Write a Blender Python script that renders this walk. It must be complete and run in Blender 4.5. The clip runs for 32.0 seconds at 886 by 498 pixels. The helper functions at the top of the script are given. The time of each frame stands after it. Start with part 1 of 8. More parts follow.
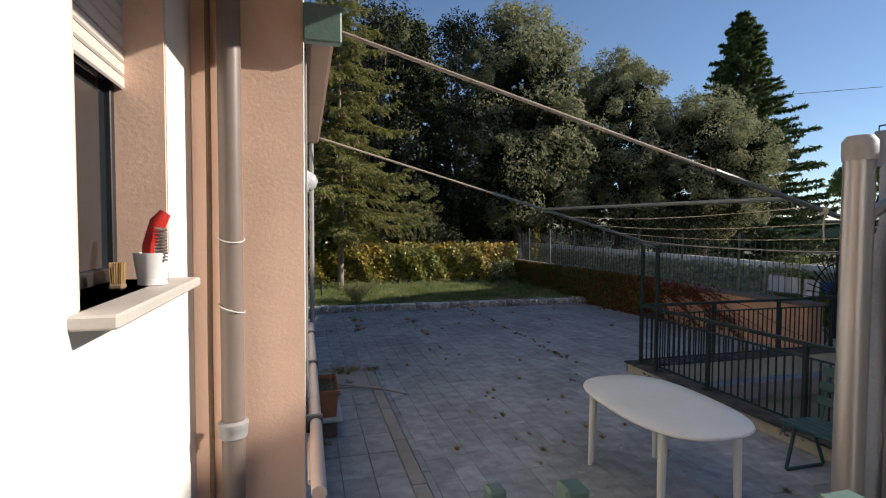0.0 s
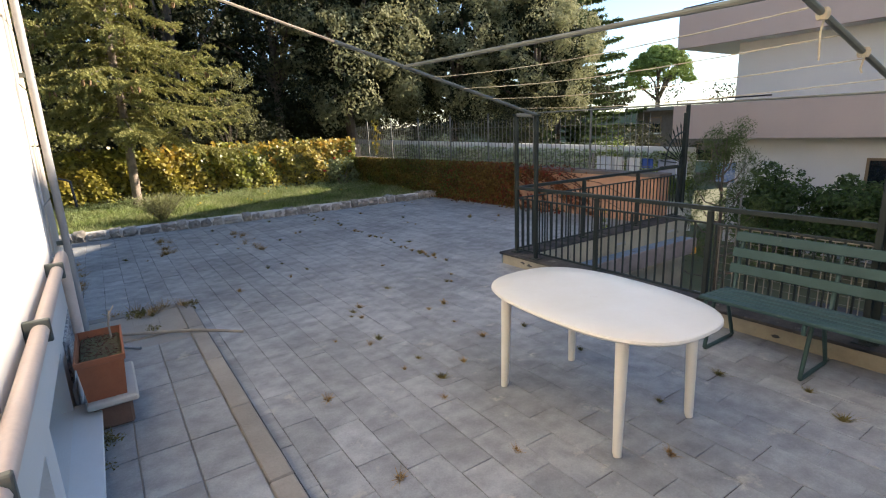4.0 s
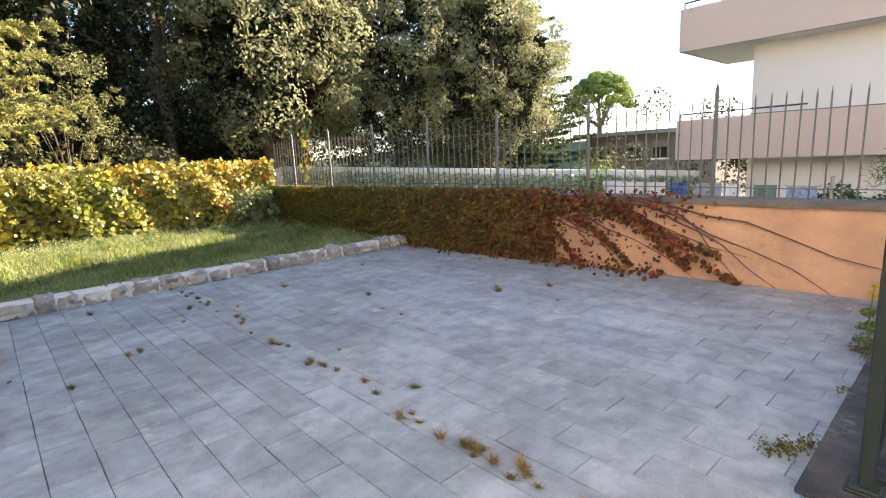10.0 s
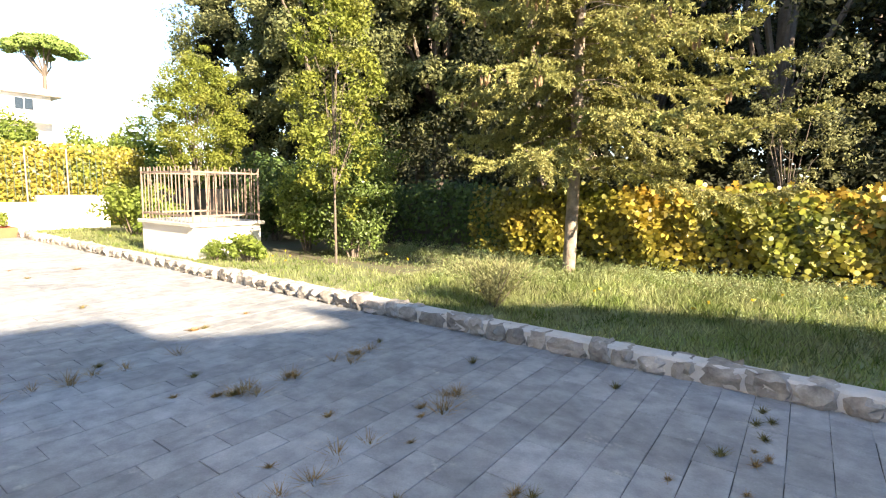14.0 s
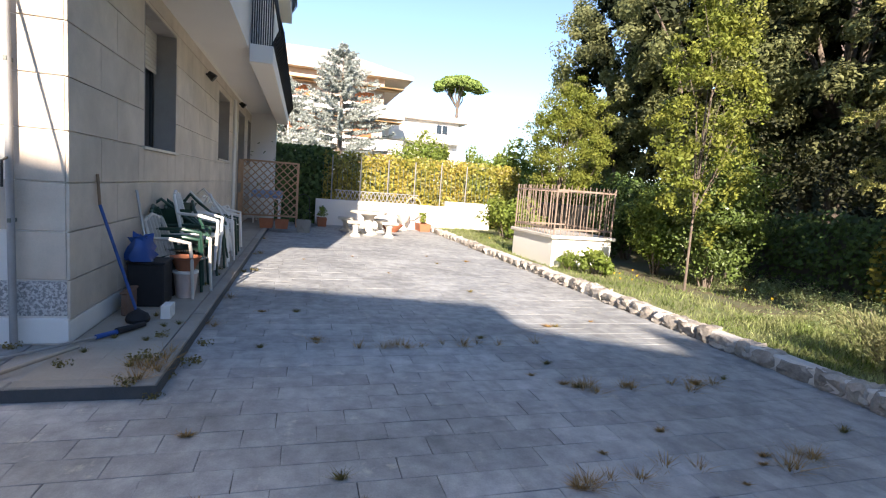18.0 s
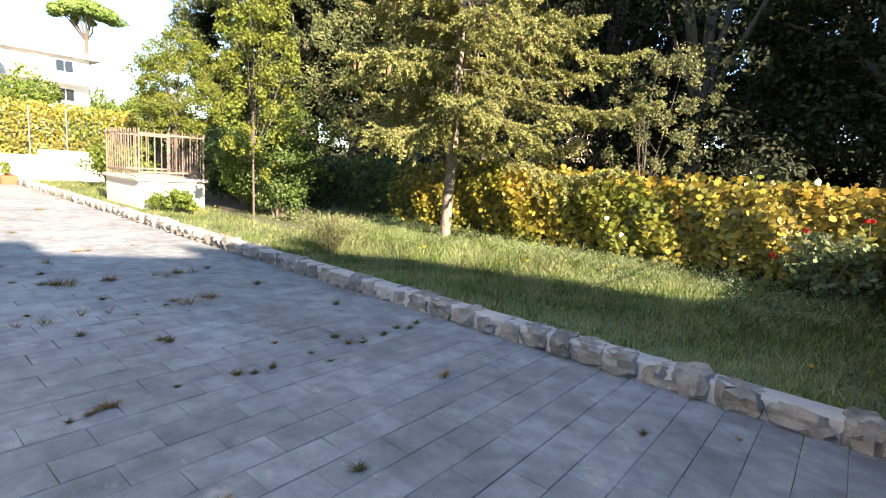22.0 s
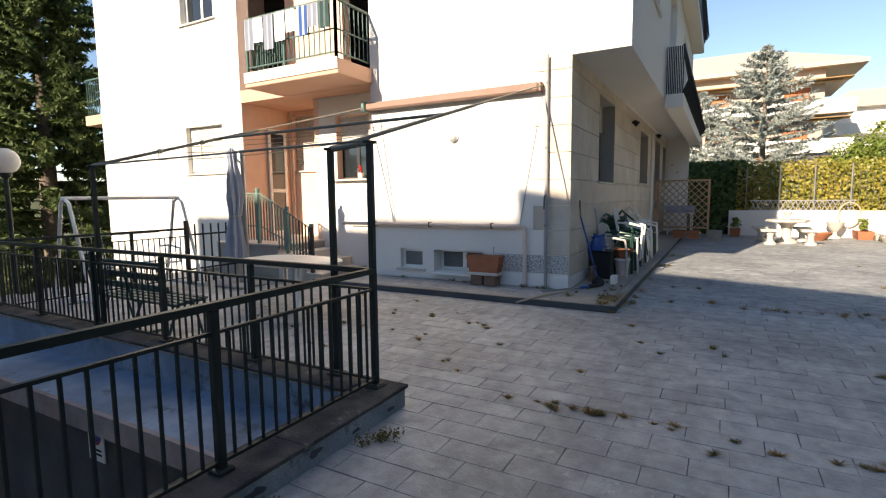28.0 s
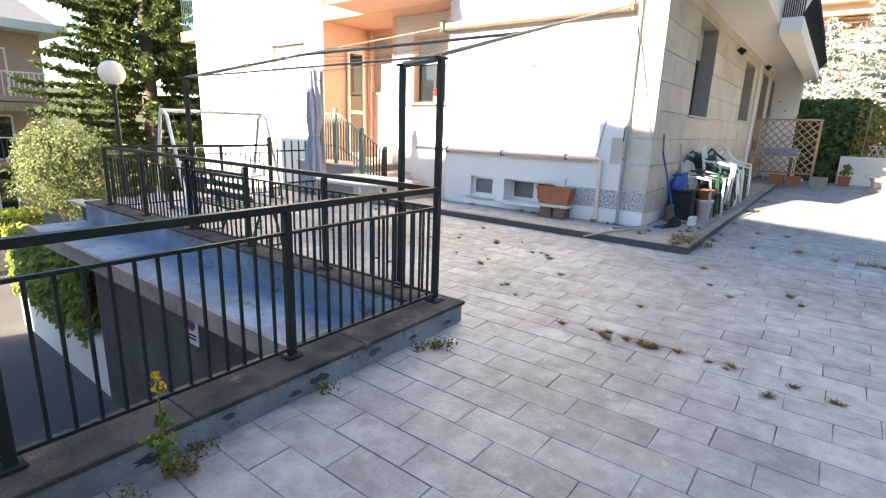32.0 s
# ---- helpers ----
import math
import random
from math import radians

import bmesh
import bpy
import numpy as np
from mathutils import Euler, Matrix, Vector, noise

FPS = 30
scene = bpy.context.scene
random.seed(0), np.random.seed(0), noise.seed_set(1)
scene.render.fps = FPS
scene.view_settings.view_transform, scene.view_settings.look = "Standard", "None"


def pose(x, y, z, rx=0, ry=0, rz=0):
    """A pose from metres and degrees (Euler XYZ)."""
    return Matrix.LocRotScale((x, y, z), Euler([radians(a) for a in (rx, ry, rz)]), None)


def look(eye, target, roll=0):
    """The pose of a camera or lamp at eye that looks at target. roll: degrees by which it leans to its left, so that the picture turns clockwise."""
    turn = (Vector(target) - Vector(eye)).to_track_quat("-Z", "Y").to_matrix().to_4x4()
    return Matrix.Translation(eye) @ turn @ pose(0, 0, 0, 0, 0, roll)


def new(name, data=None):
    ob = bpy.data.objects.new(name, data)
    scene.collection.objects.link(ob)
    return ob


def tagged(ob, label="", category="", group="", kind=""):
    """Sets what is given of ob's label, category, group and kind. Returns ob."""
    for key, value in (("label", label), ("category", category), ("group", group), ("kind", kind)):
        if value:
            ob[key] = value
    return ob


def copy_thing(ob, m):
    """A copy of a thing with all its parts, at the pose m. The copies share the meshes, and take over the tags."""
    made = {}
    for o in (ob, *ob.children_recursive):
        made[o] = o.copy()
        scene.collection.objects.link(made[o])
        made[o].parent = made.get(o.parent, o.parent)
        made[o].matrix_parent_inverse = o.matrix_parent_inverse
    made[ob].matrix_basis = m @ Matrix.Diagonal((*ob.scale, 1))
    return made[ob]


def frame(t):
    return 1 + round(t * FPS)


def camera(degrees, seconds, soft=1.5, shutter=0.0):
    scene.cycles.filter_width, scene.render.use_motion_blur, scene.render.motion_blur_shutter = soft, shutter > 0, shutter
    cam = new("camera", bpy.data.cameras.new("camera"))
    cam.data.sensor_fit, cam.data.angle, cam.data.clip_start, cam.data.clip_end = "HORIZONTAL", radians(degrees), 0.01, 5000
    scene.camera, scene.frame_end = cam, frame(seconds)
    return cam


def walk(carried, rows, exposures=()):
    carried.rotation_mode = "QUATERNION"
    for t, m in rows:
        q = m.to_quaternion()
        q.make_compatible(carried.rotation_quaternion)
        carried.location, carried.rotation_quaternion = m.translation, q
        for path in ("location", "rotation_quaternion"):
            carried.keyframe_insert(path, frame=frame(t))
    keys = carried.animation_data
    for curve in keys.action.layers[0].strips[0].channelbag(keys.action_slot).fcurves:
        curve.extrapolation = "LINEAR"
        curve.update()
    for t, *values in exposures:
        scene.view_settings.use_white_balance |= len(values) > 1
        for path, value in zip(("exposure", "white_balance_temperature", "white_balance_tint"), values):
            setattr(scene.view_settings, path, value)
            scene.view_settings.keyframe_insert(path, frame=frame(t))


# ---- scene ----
cam = camera(82.91, 32.0, soft=1.15)
walk(cam, [
    (0.0, pose(0.338, 0.317, 2.185, 87.68, -0.25, -15.28)),
    (0.5, pose(0.360, 0.522, 2.146, 84.68, -0.68, -16.93)),
    (1.0, pose(0.444, 0.755, 2.132, 81.80, -1.90, -21.69)),
    (1.5, pose(0.468, 0.941, 2.154, 78.45, 1.13, -26.23)),
    (2.0, pose(0.519, 1.118, 2.175, 76.46, 1.47, -30.49)),
    (2.5, pose(0.579, 1.310, 2.161, 79.12, 0.70, -28.79)),
    (3.0, pose(0.623, 1.497, 2.086, 77.68, 3.03, -32.07)),
    (3.5, pose(0.637, 1.655, 1.977, 76.40, 2.53, -34.54)),
    (5.5, pose(1.028, 2.805, 1.521, 78.43, 1.74, -33.47)),
    (6.0, pose(1.148, 3.242, 1.524, 80.75, 1.63, -34.16)),
    (6.5, pose(1.252, 3.632, 1.524, 79.98, 2.47, -35.22)),
    (7.0, pose(1.365, 4.089, 1.530, 79.47, 3.86, -36.39)),
    (7.5, pose(1.529, 4.517, 1.520, 80.26, 3.37, -38.93)),
    (8.0, pose(1.778, 4.931, 1.487, 81.14, 2.92, -43.21)),
    (8.5, pose(2.063, 5.323, 1.470, 79.60, 1.52, -43.96)),
    (9.0, pose(2.350, 5.734, 1.470, 79.92, 1.50, -46.35)),
    (9.5, pose(2.622, 6.148, 1.452, 81.99, 1.94, -46.35)),
    (10.0, pose(2.911, 6.574, 1.476, 79.76, 2.53, -42.88)),
    (10.5, pose(3.146, 6.972, 1.468, 78.29, 0.71, -44.76)),
    (11.0, pose(3.380, 7.347, 1.481, 80.81, 1.11, -38.48)),
    (11.5, pose(3.662, 7.633, 1.474, 78.27, 3.03, -35.56)),
    (12.0, pose(3.960, 8.063, 1.472, 78.80, 2.26, -25.78)),
    (12.5, pose(4.155, 8.377, 1.494, 82.98, 1.98, -6.28)),
    (13.0, pose(4.360, 8.648, 1.499, 81.15, 0.73, 10.80)),
    (13.5, pose(4.544, 8.916, 1.501, 81.68, -0.71, 20.63)),
    (14.0, pose(4.698, 9.080, 1.525, 83.19, -0.88, 35.97)),
    (14.5, pose(4.720, 9.073, 1.550, 83.28, 0.77, 44.28)),
    (15.0, pose(4.677, 9.032, 1.576, 84.42, -0.11, 52.46)),
    (15.5, pose(4.649, 8.991, 1.577, 83.88, -0.81, 58.67)),
    (17.5, pose(4.865, 8.759, 1.575, 82.63, -2.84, 74.66)),
    (18.0, pose(5.030, 8.713, 1.584, 83.33, -4.29, 74.36)),
    (18.5, pose(5.288, 8.675, 1.531, 81.87, -2.57, 62.36)),
    (19.0, pose(5.514, 8.695, 1.535, 82.32, -1.59, 53.82)),
    (19.5, pose(5.904, 8.788, 1.503, 81.71, -2.52, 50.14)),
    (20.0, pose(6.284, 8.977, 1.488, 78.70, -0.73, 37.92)),
    (20.5, pose(6.561, 9.140, 1.521, 81.73, -3.17, 40.45)),
    (21.0, pose(6.900, 9.253, 1.518, 86.13, -1.47, 46.46)),
    (21.5, pose(7.279, 9.413, 1.501, 81.62, -1.11, 46.31)),
    (22.0, pose(7.637, 9.676, 1.468, 81.04, -4.22, 39.87)),
    (22.5, pose(7.817, 9.791, 1.490, 81.98, -4.42, 40.68)),
    (23.0, pose(7.988, 9.816, 1.494, 80.45, -5.08, 47.73)),
    (23.5, pose(8.091, 9.717, 1.498, 81.50, -1.83, 51.10)),
    (24.0, pose(8.155, 9.652, 1.527, 84.06, -2.76, 55.41)),
    (24.5, pose(8.073, 9.707, 1.584, 88.07, -1.96, 56.23)),
    (26.5, pose(8.120, 9.202, 1.572, 84.41, 1.02, 89.66)),
    (27.0, pose(8.114, 9.113, 1.566, 84.44, 1.48, 99.77)),
    (27.5, pose(8.132, 9.043, 1.573, 84.91, 1.05, 109.61)),
    (28.0, pose(8.144, 8.993, 1.570, 84.10, 0.64, 118.97)),
    (28.5, pose(8.187, 8.933, 1.567, 83.91, -0.07, 126.68)),
    (29.0, pose(8.263, 8.851, 1.544, 81.28, -0.74, 138.69)),
    (29.5, pose(8.341, 8.802, 1.521, 77.58, -2.09, 151.25)),
    (30.0, pose(8.408, 8.785, 1.499, 75.07, -2.60, 160.98)),
    (30.5, pose(8.411, 8.796, 1.495, 74.81, -2.49, 161.44)),
    (31.0, pose(8.366, 8.827, 1.497, 75.12, -2.00, 158.09)),
    (31.5, pose(8.270, 8.909, 1.507, 75.98, -2.50, 146.36)),
    (32.0, pose(8.168, 9.088, 1.498, 76.28, -1.83, 127.65)),
], exposures=[(0.0, 0.26, 6500, 13), (1.0, 0.41, 6700, 13), (2.0, 0.86, 6800, 13), (3.5, 1.38, 7100, 13), (6.0, 1.98, 7450, 13), (9.0, 2.44, 7850, 14), (13.0, 2.66, 8200, 13), (15.5, 1.46, 7050, 15),
    (18.0, 1.53, 6950, 16), (21.0, 1.84, 7250, 13), (22.0, 2.0, 7250, 13), (23.0, 2.22, 7250, 13), (24.0, 1.93, 7250, 13), (26.5, 1.22, 7600, 13), (28.0, 1.02, 7600, 13), (29.5, 1.50, 7700, 13), (30.0, 1.95, 7700, 13), (30.5, 2.34, 7850, 13), (31.0, 2.57, 7850, 13), (32.0, 2.50, 7800, 13)])

# ---- world and sun ----
SUN_EL, SUN_AZ = 26.0, -12.0      # elevation; bearing of the sun from +X, degrees towards +Y
_d = Vector((math.cos(radians(SUN_EL)) * math.cos(radians(SUN_AZ)),
             math.cos(radians(SUN_EL)) * math.sin(radians(SUN_AZ)), math.sin(radians(SUN_EL))))
world = bpy.data.worlds.new("sky")
scene.world = world
world.use_nodes = True
_n = world.node_tree.nodes
_sky = _n.new("ShaderNodeTexSky")
_sky.sky_type = 'NISHITA'
_sky.sun_disc = False
_sky.sun_elevation = radians(SUN_EL)
_sky.sun_rotation = radians(90 - SUN_AZ)
_sky.air_density, _sky.dust_density, _sky.ozone_density = 0.9, 0.0, 3.2
_n["Background"].inputs["Strength"].default_value = 0.11
world.node_tree.links.new(_sky.outputs[0], _n["Background"].inputs["Color"])
_l = bpy.data.lights.new("sun", 'SUN')
_l.energy, _l.angle, _l.color = 5.0, radians(0.5), (1.0, 0.93, 0.82)
sun = new("sun", _l)
sun.matrix_world = look(_d * 60, (0, 0, 0))
scene.view_settings.exposure = 0.0


# ---- materials ----
def material(name, base, rough=0.7, metal=0.0, second=None, scale=6.0, mix=0.5, grain=60.0, grain_amount=0.12,
             bump=0.15, bump_scale=None, spots=None, spot_scale=1.2, spot_at=0.58, per_object=0.0, transmission=0.0,
             translucent=0.0, rough_vary=0.12, island=0.0, spec=0.5, stain=None):
    """Two scales of colour noise, fine relief, optional stains, and variation from object to object or island to island."""
    m = bpy.data.materials.new(name)
    m.use_nodes = True
    t = m.node_tree
    N, L = t.nodes, t.links
    b = N["Principled BSDF"]
    b.inputs["Metallic"].default_value = metal
    b.inputs["Specular IOR Level"].default_value = spec
    if transmission:
        b.inputs["Transmission Weight"].default_value = transmission
    co = N.new("ShaderNodeTexCoord")
    geo = N.new("ShaderNodeNewGeometry")

    def tex(s, detail=4.0, rgh=0.6):
        k = N.new("ShaderNodeTexNoise")
        k.inputs["Scale"].default_value, k.inputs["Detail"].default_value, k.inputs["Roughness"].default_value = s, detail, rgh
        L.new(geo.outputs["Position"], k.inputs["Vector"])
        return k

    def blend(kind, fac, a, c):
        k = N.new("ShaderNodeMix")
        k.data_type, k.blend_type = 'RGBA', kind
        for sock, v in ((k.inputs[0], fac), (k.inputs[6], a), (k.inputs[7], c)):
            if isinstance(v, (int, float)):
                sock.default_value = v
            elif isinstance(v, tuple):
                sock.default_value = (*v, 1)
            else:
                L.new(v, sock)
        return k.outputs[2]

    def ramp(src, a, c):
        k = N.new("ShaderNodeMapRange")
        k.inputs[1].default_value, k.inputs[2].default_value = a, c
        L.new(src, k.inputs[0])
        return k.outputs[0]

    second = second or tuple(v * 0.72 for v in base)
    big = tex(scale)
    col = blend('MIX', ramp(big.outputs[0], 0.5 - mix / 2, 0.5 + mix / 2), base, second)
    fine = tex(grain, 3.0, 0.7)
    g = N.new("ShaderNodeMapRange")
    g.inputs[3].default_value, g.inputs[4].default_value = 1 - grain_amount, 1 + grain_amount
    L.new(fine.outputs[0], g.inputs[0])
    gv = N.new("ShaderNodeCombineColor")
    for i in range(3):
        L.new(g.outputs[0], gv.inputs[i])
    col = blend('MULTIPLY', 1.0, col, gv.outputs[0])
    if stain:
        st = tex(stain[0], 5.0, 0.65)
        sr_ = N.new("ShaderNodeMapRange")
        sr_.inputs[1].default_value, sr_.inputs[2].default_value = 0.3, 0.7
        sr_.inputs[3].default_value, sr_.inputs[4].default_value = stain[1], stain[2]
        L.new(st.outputs[0], sr_.inputs[0])
        sv = N.new("ShaderNodeCombineColor")
        for i in range(3):
            L.new(sr_.outputs[0], sv.inputs[i])
        col = blend('MULTIPLY', 1.0, col, sv.outputs[0])
    if spots:
        sp = tex(spot_scale, 6.0, 0.7)
        col = blend('MIX', ramp(sp.outputs[0], spot_at, spot_at + 0.12), col, spots)
    if per_object or island:
        info = N.new("ShaderNodeObjectInfo")
        src = info.outputs["Random"] if per_object else geo.outputs["Random Per Island"]
        am = per_object or island
        r = N.new("ShaderNodeMapRange")
        r.inputs[3].default_value, r.inputs[4].default_value = 1 - am, 1 + am
        L.new(src, r.inputs[0])
        rv = N.new("ShaderNodeCombineColor")
        for i in range(3):
            L.new(r.outputs[0], rv.inputs[i])
        col = blend('MULTIPLY', 1.0, col, rv.outputs[0])
    L.new(col, b.inputs["Base Color"])
    rr = N.new("ShaderNodeMapRange")
    rr.inputs[3].default_value, rr.inputs[4].default_value = max(0.02, rough - rough_vary), min(1, rough + rough_vary)
    L.new(big.outputs[0], rr.inputs[0])
    L.new(rr.outputs[0], b.inputs["Roughness"])
    if bump:
        bp = N.new("ShaderNodeBump")
        bp.inputs["Strength"].default_value, bp.inputs["Distance"].default_value = bump, 0.02
        if bump_scale:
            L.new(tex(bump_scale, 5.0, 0.65).outputs[0], bp.inputs["Height"])
        else:
            L.new(fine.outputs[0], bp.inputs["Height"])
        L.new(bp.outputs[0], b.inputs["Normal"])
    if translucent:
        tr = N.new("ShaderNodeBsdfTranslucent")
        L.new(col, tr.inputs["Color"])
        ms = N.new("ShaderNodeMixShader")
        ms.inputs[0].default_value = translucent
        L.new(b.outputs[0], ms.inputs[1])
        L.new(tr.outputs[0], ms.inputs[2])
        L.new(ms.outputs[0], N["Material Output"].inputs["Surface"])
    return m


M = {}
M["slate"] = material("slate_paving", (0.367, 0.37, 0.366), 0.6, second=(0.247, 0.25, 0.25), scale=6.5, mix=0.32, grain=80, grain_amount=0.25, bump=0.35, bump_scale=24,
                      spots=(0.50, 0.46, 0.395), spot_scale=3.6, spot_at=0.60, per_object=0.13, stain=(0.8, 0.68, 1.22))
M["joint"] = material("joint_soil", (0.10, 0.096, 0.085), 0.95, second=(0.06, 0.056, 0.048), scale=3, mix=0.3, bump=0.4)
M["cream"] = material("cream_render", (0.80, 0.765, 0.71), 0.9, second=(0.76, 0.725, 0.67), scale=0.8, mix=0.6, grain=90, grain_amount=0.05, bump=0.25)
M["stone_panel"] = material("cream_stone_cladding", (0.66, 0.575, 0.475), 0.8, second=(0.57, 0.49, 0.40), scale=2.2, mix=.4, grain=70, grain_amount=0.10, bump=0.25, per_object=0.06, stain=(1.3, .80, 1.12))
M["jamb"] = material("grey_stone_jamb", (0.36, 0.33, 0.30), 0.8, second=(0.29, 0.265, 0.24), scale=4, bump=0.15)
M["pave_beige"] = material("beige_cement_screed", (0.37, 0.325, 0.27), 0.9, second=(0.29, 0.26, 0.22), scale=1.6, mix=.4, grain=60, grain_amount=0.15, bump=0.3, spots=(0.17, 0.155, 0.13), spot_scale=2.2, spot_at=0.62, island=0.05)
M["pink"] = material("pink_render", (0.88, 0.61, 0.45), 0.9, second=(0.82, 0.55, 0.40), scale=1.2, grain=120, grain_amount=0.08, bump=0.12, bump_scale=55, stain=(1.5, .9, 1.05))
M["white"] = material("white_paint", (0.82, 0.81, 0.78), 0.6, second=(0.74, 0.72, 0.68), scale=2, grain=60, grain_amount=0.04, bump=0.05)
M["plinth"] = material("plinth_roughcast", (0.28, 0.28, 0.28), 0.9, second=(0.66, 0.65, 0.63), scale=38, mix=0.12, grain=90, grain_amount=0.25, bump=1.0, bump_scale=40)
M["concrete"] = material("weathered_concrete", (0.36, 0.34, 0.31), 0.9, second=(0.25, 0.24, 0.22), scale=1.8, grain=50, grain_amount=0.15, bump=0.3, spots=(0.16, 0.15, 0.13), spot_scale=2.5)
M["rail"] = material("dark_green_paint", (0.018, 0.025, 0.024), 0.5, second=(0.026, 0.034, 0.03), scale=4, grain=50, bump=0.08, spots=(0.10, 0.09, 0.07), spot_scale=6, spot_at=0.67, spec=0.25)
M["steel"] = material("grey_green_steel", (0.17, 0.18, 0.155), 0.5, second=(0.12, 0.125, 0.105), metal=0.3, scale=5, grain=60, bump=0.1, spots=(0.15, 0.08, 0.04), spot_scale=7, spot_at=0.64)
M["orange"] = material("orange_render_wall", (0.72, 0.40, 0.24), 0.9, second=(0.62, 0.34, 0.21), scale=2.0, mix=0.4, grain=60, grain_amount=0.12, bump=0.6, spots=(0.34, 0.25, 0.20), spot_scale=6, spot_at=0.61, stain=(1.6, .75, 1.12))
M["coping"] = material("dark_slate_coping", (0.045, 0.046, 0.05), 0.85, second=(0.115, 0.105, 0.095), scale=4, mix=0.3, grain=60, grain_amount=0.35, bump=0.5, spots=(0.24, 0.22, 0.20), spot_scale=5, spot_at=0.60, spec=0.08)
M["kerb_side"] = material("peeling_ochre_paint", (0.46, 0.40, 0.28), 0.85, second=(0.36, 0.33, 0.27), scale=2.2, grain=40, bump=0.6, spots=(0.05, 0.05, 0.055), spot_scale=6, spot_at=0.61, stain=(1.5, .72, 1.2))
M["ledge"] = material("blue_grey_membrane", (0.11, 0.175, 0.26), 0.55, second=(0.19, 0.26, 0.34), scale=2.5, mix=0.3, grain=40, grain_amount=0.2, bump=0.25, spots=(0.045, 0.055, 0.065), spot_scale=3.5, spot_at=0.57, stain=(1.2, .6, 1.35))
M["stone"] = material("rough_limestone", (0.48, 0.43, 0.37), 0.9, second=(0.28, 0.245, 0.21), scale=9, mix=0.4, grain=45, grain_amount=0.3, bump=1.0, bump_scale=22, spots=(0.70, 0.67, 0.61), spot_scale=4.5, spot_at=0.60, per_object=0.22, stain=(3.0, .6, 1.25))
M["soil"] = material("garden_soil", (0.15, 0.11, 0.07), 0.95, second=(0.10, 0.12, 0.05), scale=3, grain=40, grain_amount=0.3, bump=0.6)
M["grass"] = material("grass_blades", (0.174, 0.249, 0.058), 0.75, second=(0.313, 0.313, 0.162), scale=1.8, mix=0.35, grain=20, bump=0.0, translucent=0.45, island=0.45, spec=0.15, stain=(0.9, .55, 1.35))
M["leaf_silver"] = material("silvery_oak_leaves", (0.24, 0.245, 0.12), 0.7, second=(0.36, 0.355, 0.21), scale=0.6, grain=8, bump=0.0, translucent=0.4, island=0.3, spec=0.12)
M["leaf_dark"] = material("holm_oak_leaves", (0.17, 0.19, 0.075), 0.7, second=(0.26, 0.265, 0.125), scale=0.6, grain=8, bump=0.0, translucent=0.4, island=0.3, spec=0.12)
# near-black green: the shade over these trees is put into the leaf colour
M["leaf_in_shade"] = material("shade_dark_leaves", (0.022, 0.028, 0.012), 0.6, second=(0.042, 0.046, 0.02), scale=0.8, grain=8, bump=0.0, translucent=0.12, island=0.5, spec=0.2)
M["leaf_con"] = material("conifer_needles", (0.25, 0.265, 0.085), 0.75, second=(0.36, 0.33, 0.135), scale=1.5, grain=8, bump=0.0, translucent=0.25, island=0.3, spec=0.1)
M["leaf_light"] = material("fresh_green_leaves", (0.145, 0.221, 0.0425), 0.6, second=(0.23, 0.264, 0.051), scale=1.0, grain=8, bump=0.0, translucent=0.4, island=0.4, spec=0.3)
M["leaf_vine"] = material("vine_leaves", (0.15, 0.185, 0.028), 0.42, second=(0.38, 0.28, 0.045), scale=0.6, mix=0.35, grain=6, bump=0.0, translucent=0.3, island=0.55, spec=0.5)
M["leaf_red"] = material("red_creeper_leaves", (0.20, 0.03, 0.02), 0.55, second=(0.15, 0.085, 0.022), scale=1.6, mix=0.3, grain=6, bump=0.0, translucent=0.35, island=0.6, spec=0.25)
M["leaf_blue"] = material("blue_spruce_needles", (0.30, 0.34, 0.31), 0.7, second=(0.40, 0.42, 0.38), scale=1, grain=8, bump=0.0, translucent=0.2, island=0.35)
M["leaf_olive"] = material("grey_green_shrub_leaves", (0.16, 0.20, 0.085), 0.7, second=(0.24, 0.265, 0.135), scale=2, grain=8, bump=0.0, translucent=0.3, island=0.35, spec=0.2)
M["bark"] = material("bark", (0.20, 0.16, 0.125), 0.95, second=(0.12, 0.09, 0.07), scale=8, grain=35, grain_amount=0.3, bump=0.9, bump_scale=16)
M["plastic"] = material("white_plastic", (0.80, 0.77, 0.70), 0.4, second=(0.74, 0.70, 0.61), scale=2.5, grain=30, grain_amount=0.03, bump=0.03, spots=(0.62, 0.52, 0.40), spot_scale=3.0, spot_at=0.66)
M["asphalt"] = material("asphalt", (0.075, 0.075, 0.078), 0.92, second=(0.10, 0.098, 0.095), scale=1.5, grain=120, grain_amount=0.3, bump=0.3)
M["terracotta"] = material("terracotta", (0.42, 0.15, 0.07), 0.8, second=(0.34, 0.12, 0.06), scale=6, grain=50, bump=0.15, spots=(0.45, 0.33, 0.26), spot_scale=5, spot_at=0.64)
M["bench"] = material("green_bench_paint", (0.042, 0.088, 0.085), 0.55, second=(0.03, 0.065, 0.063), scale=5, grain=40, bump=0.15, spots=(0.17, 0.17, 0.15), spot_scale=7, spot_at=0.65, spec=0.3)
M["glass"] = material("window_glass", (0.02, 0.025, 0.03), 0.06, grain_amount=0.0, bump=0.0, rough_vary=0.02, spec=0.8)
M["dark"] = material("unlit_room_and_black_parts", (0.02, 0.02, 0.022), 0.8, bump=0.0)
M["beige"] = material("far_house_beige", (0.47, 0.345, 0.265), 0.9, second=(0.43, 0.31, 0.235), scale=0.7, grain=30, grain_amount=0.05, bump=0.1, stain=(.3, .92, 1.06))
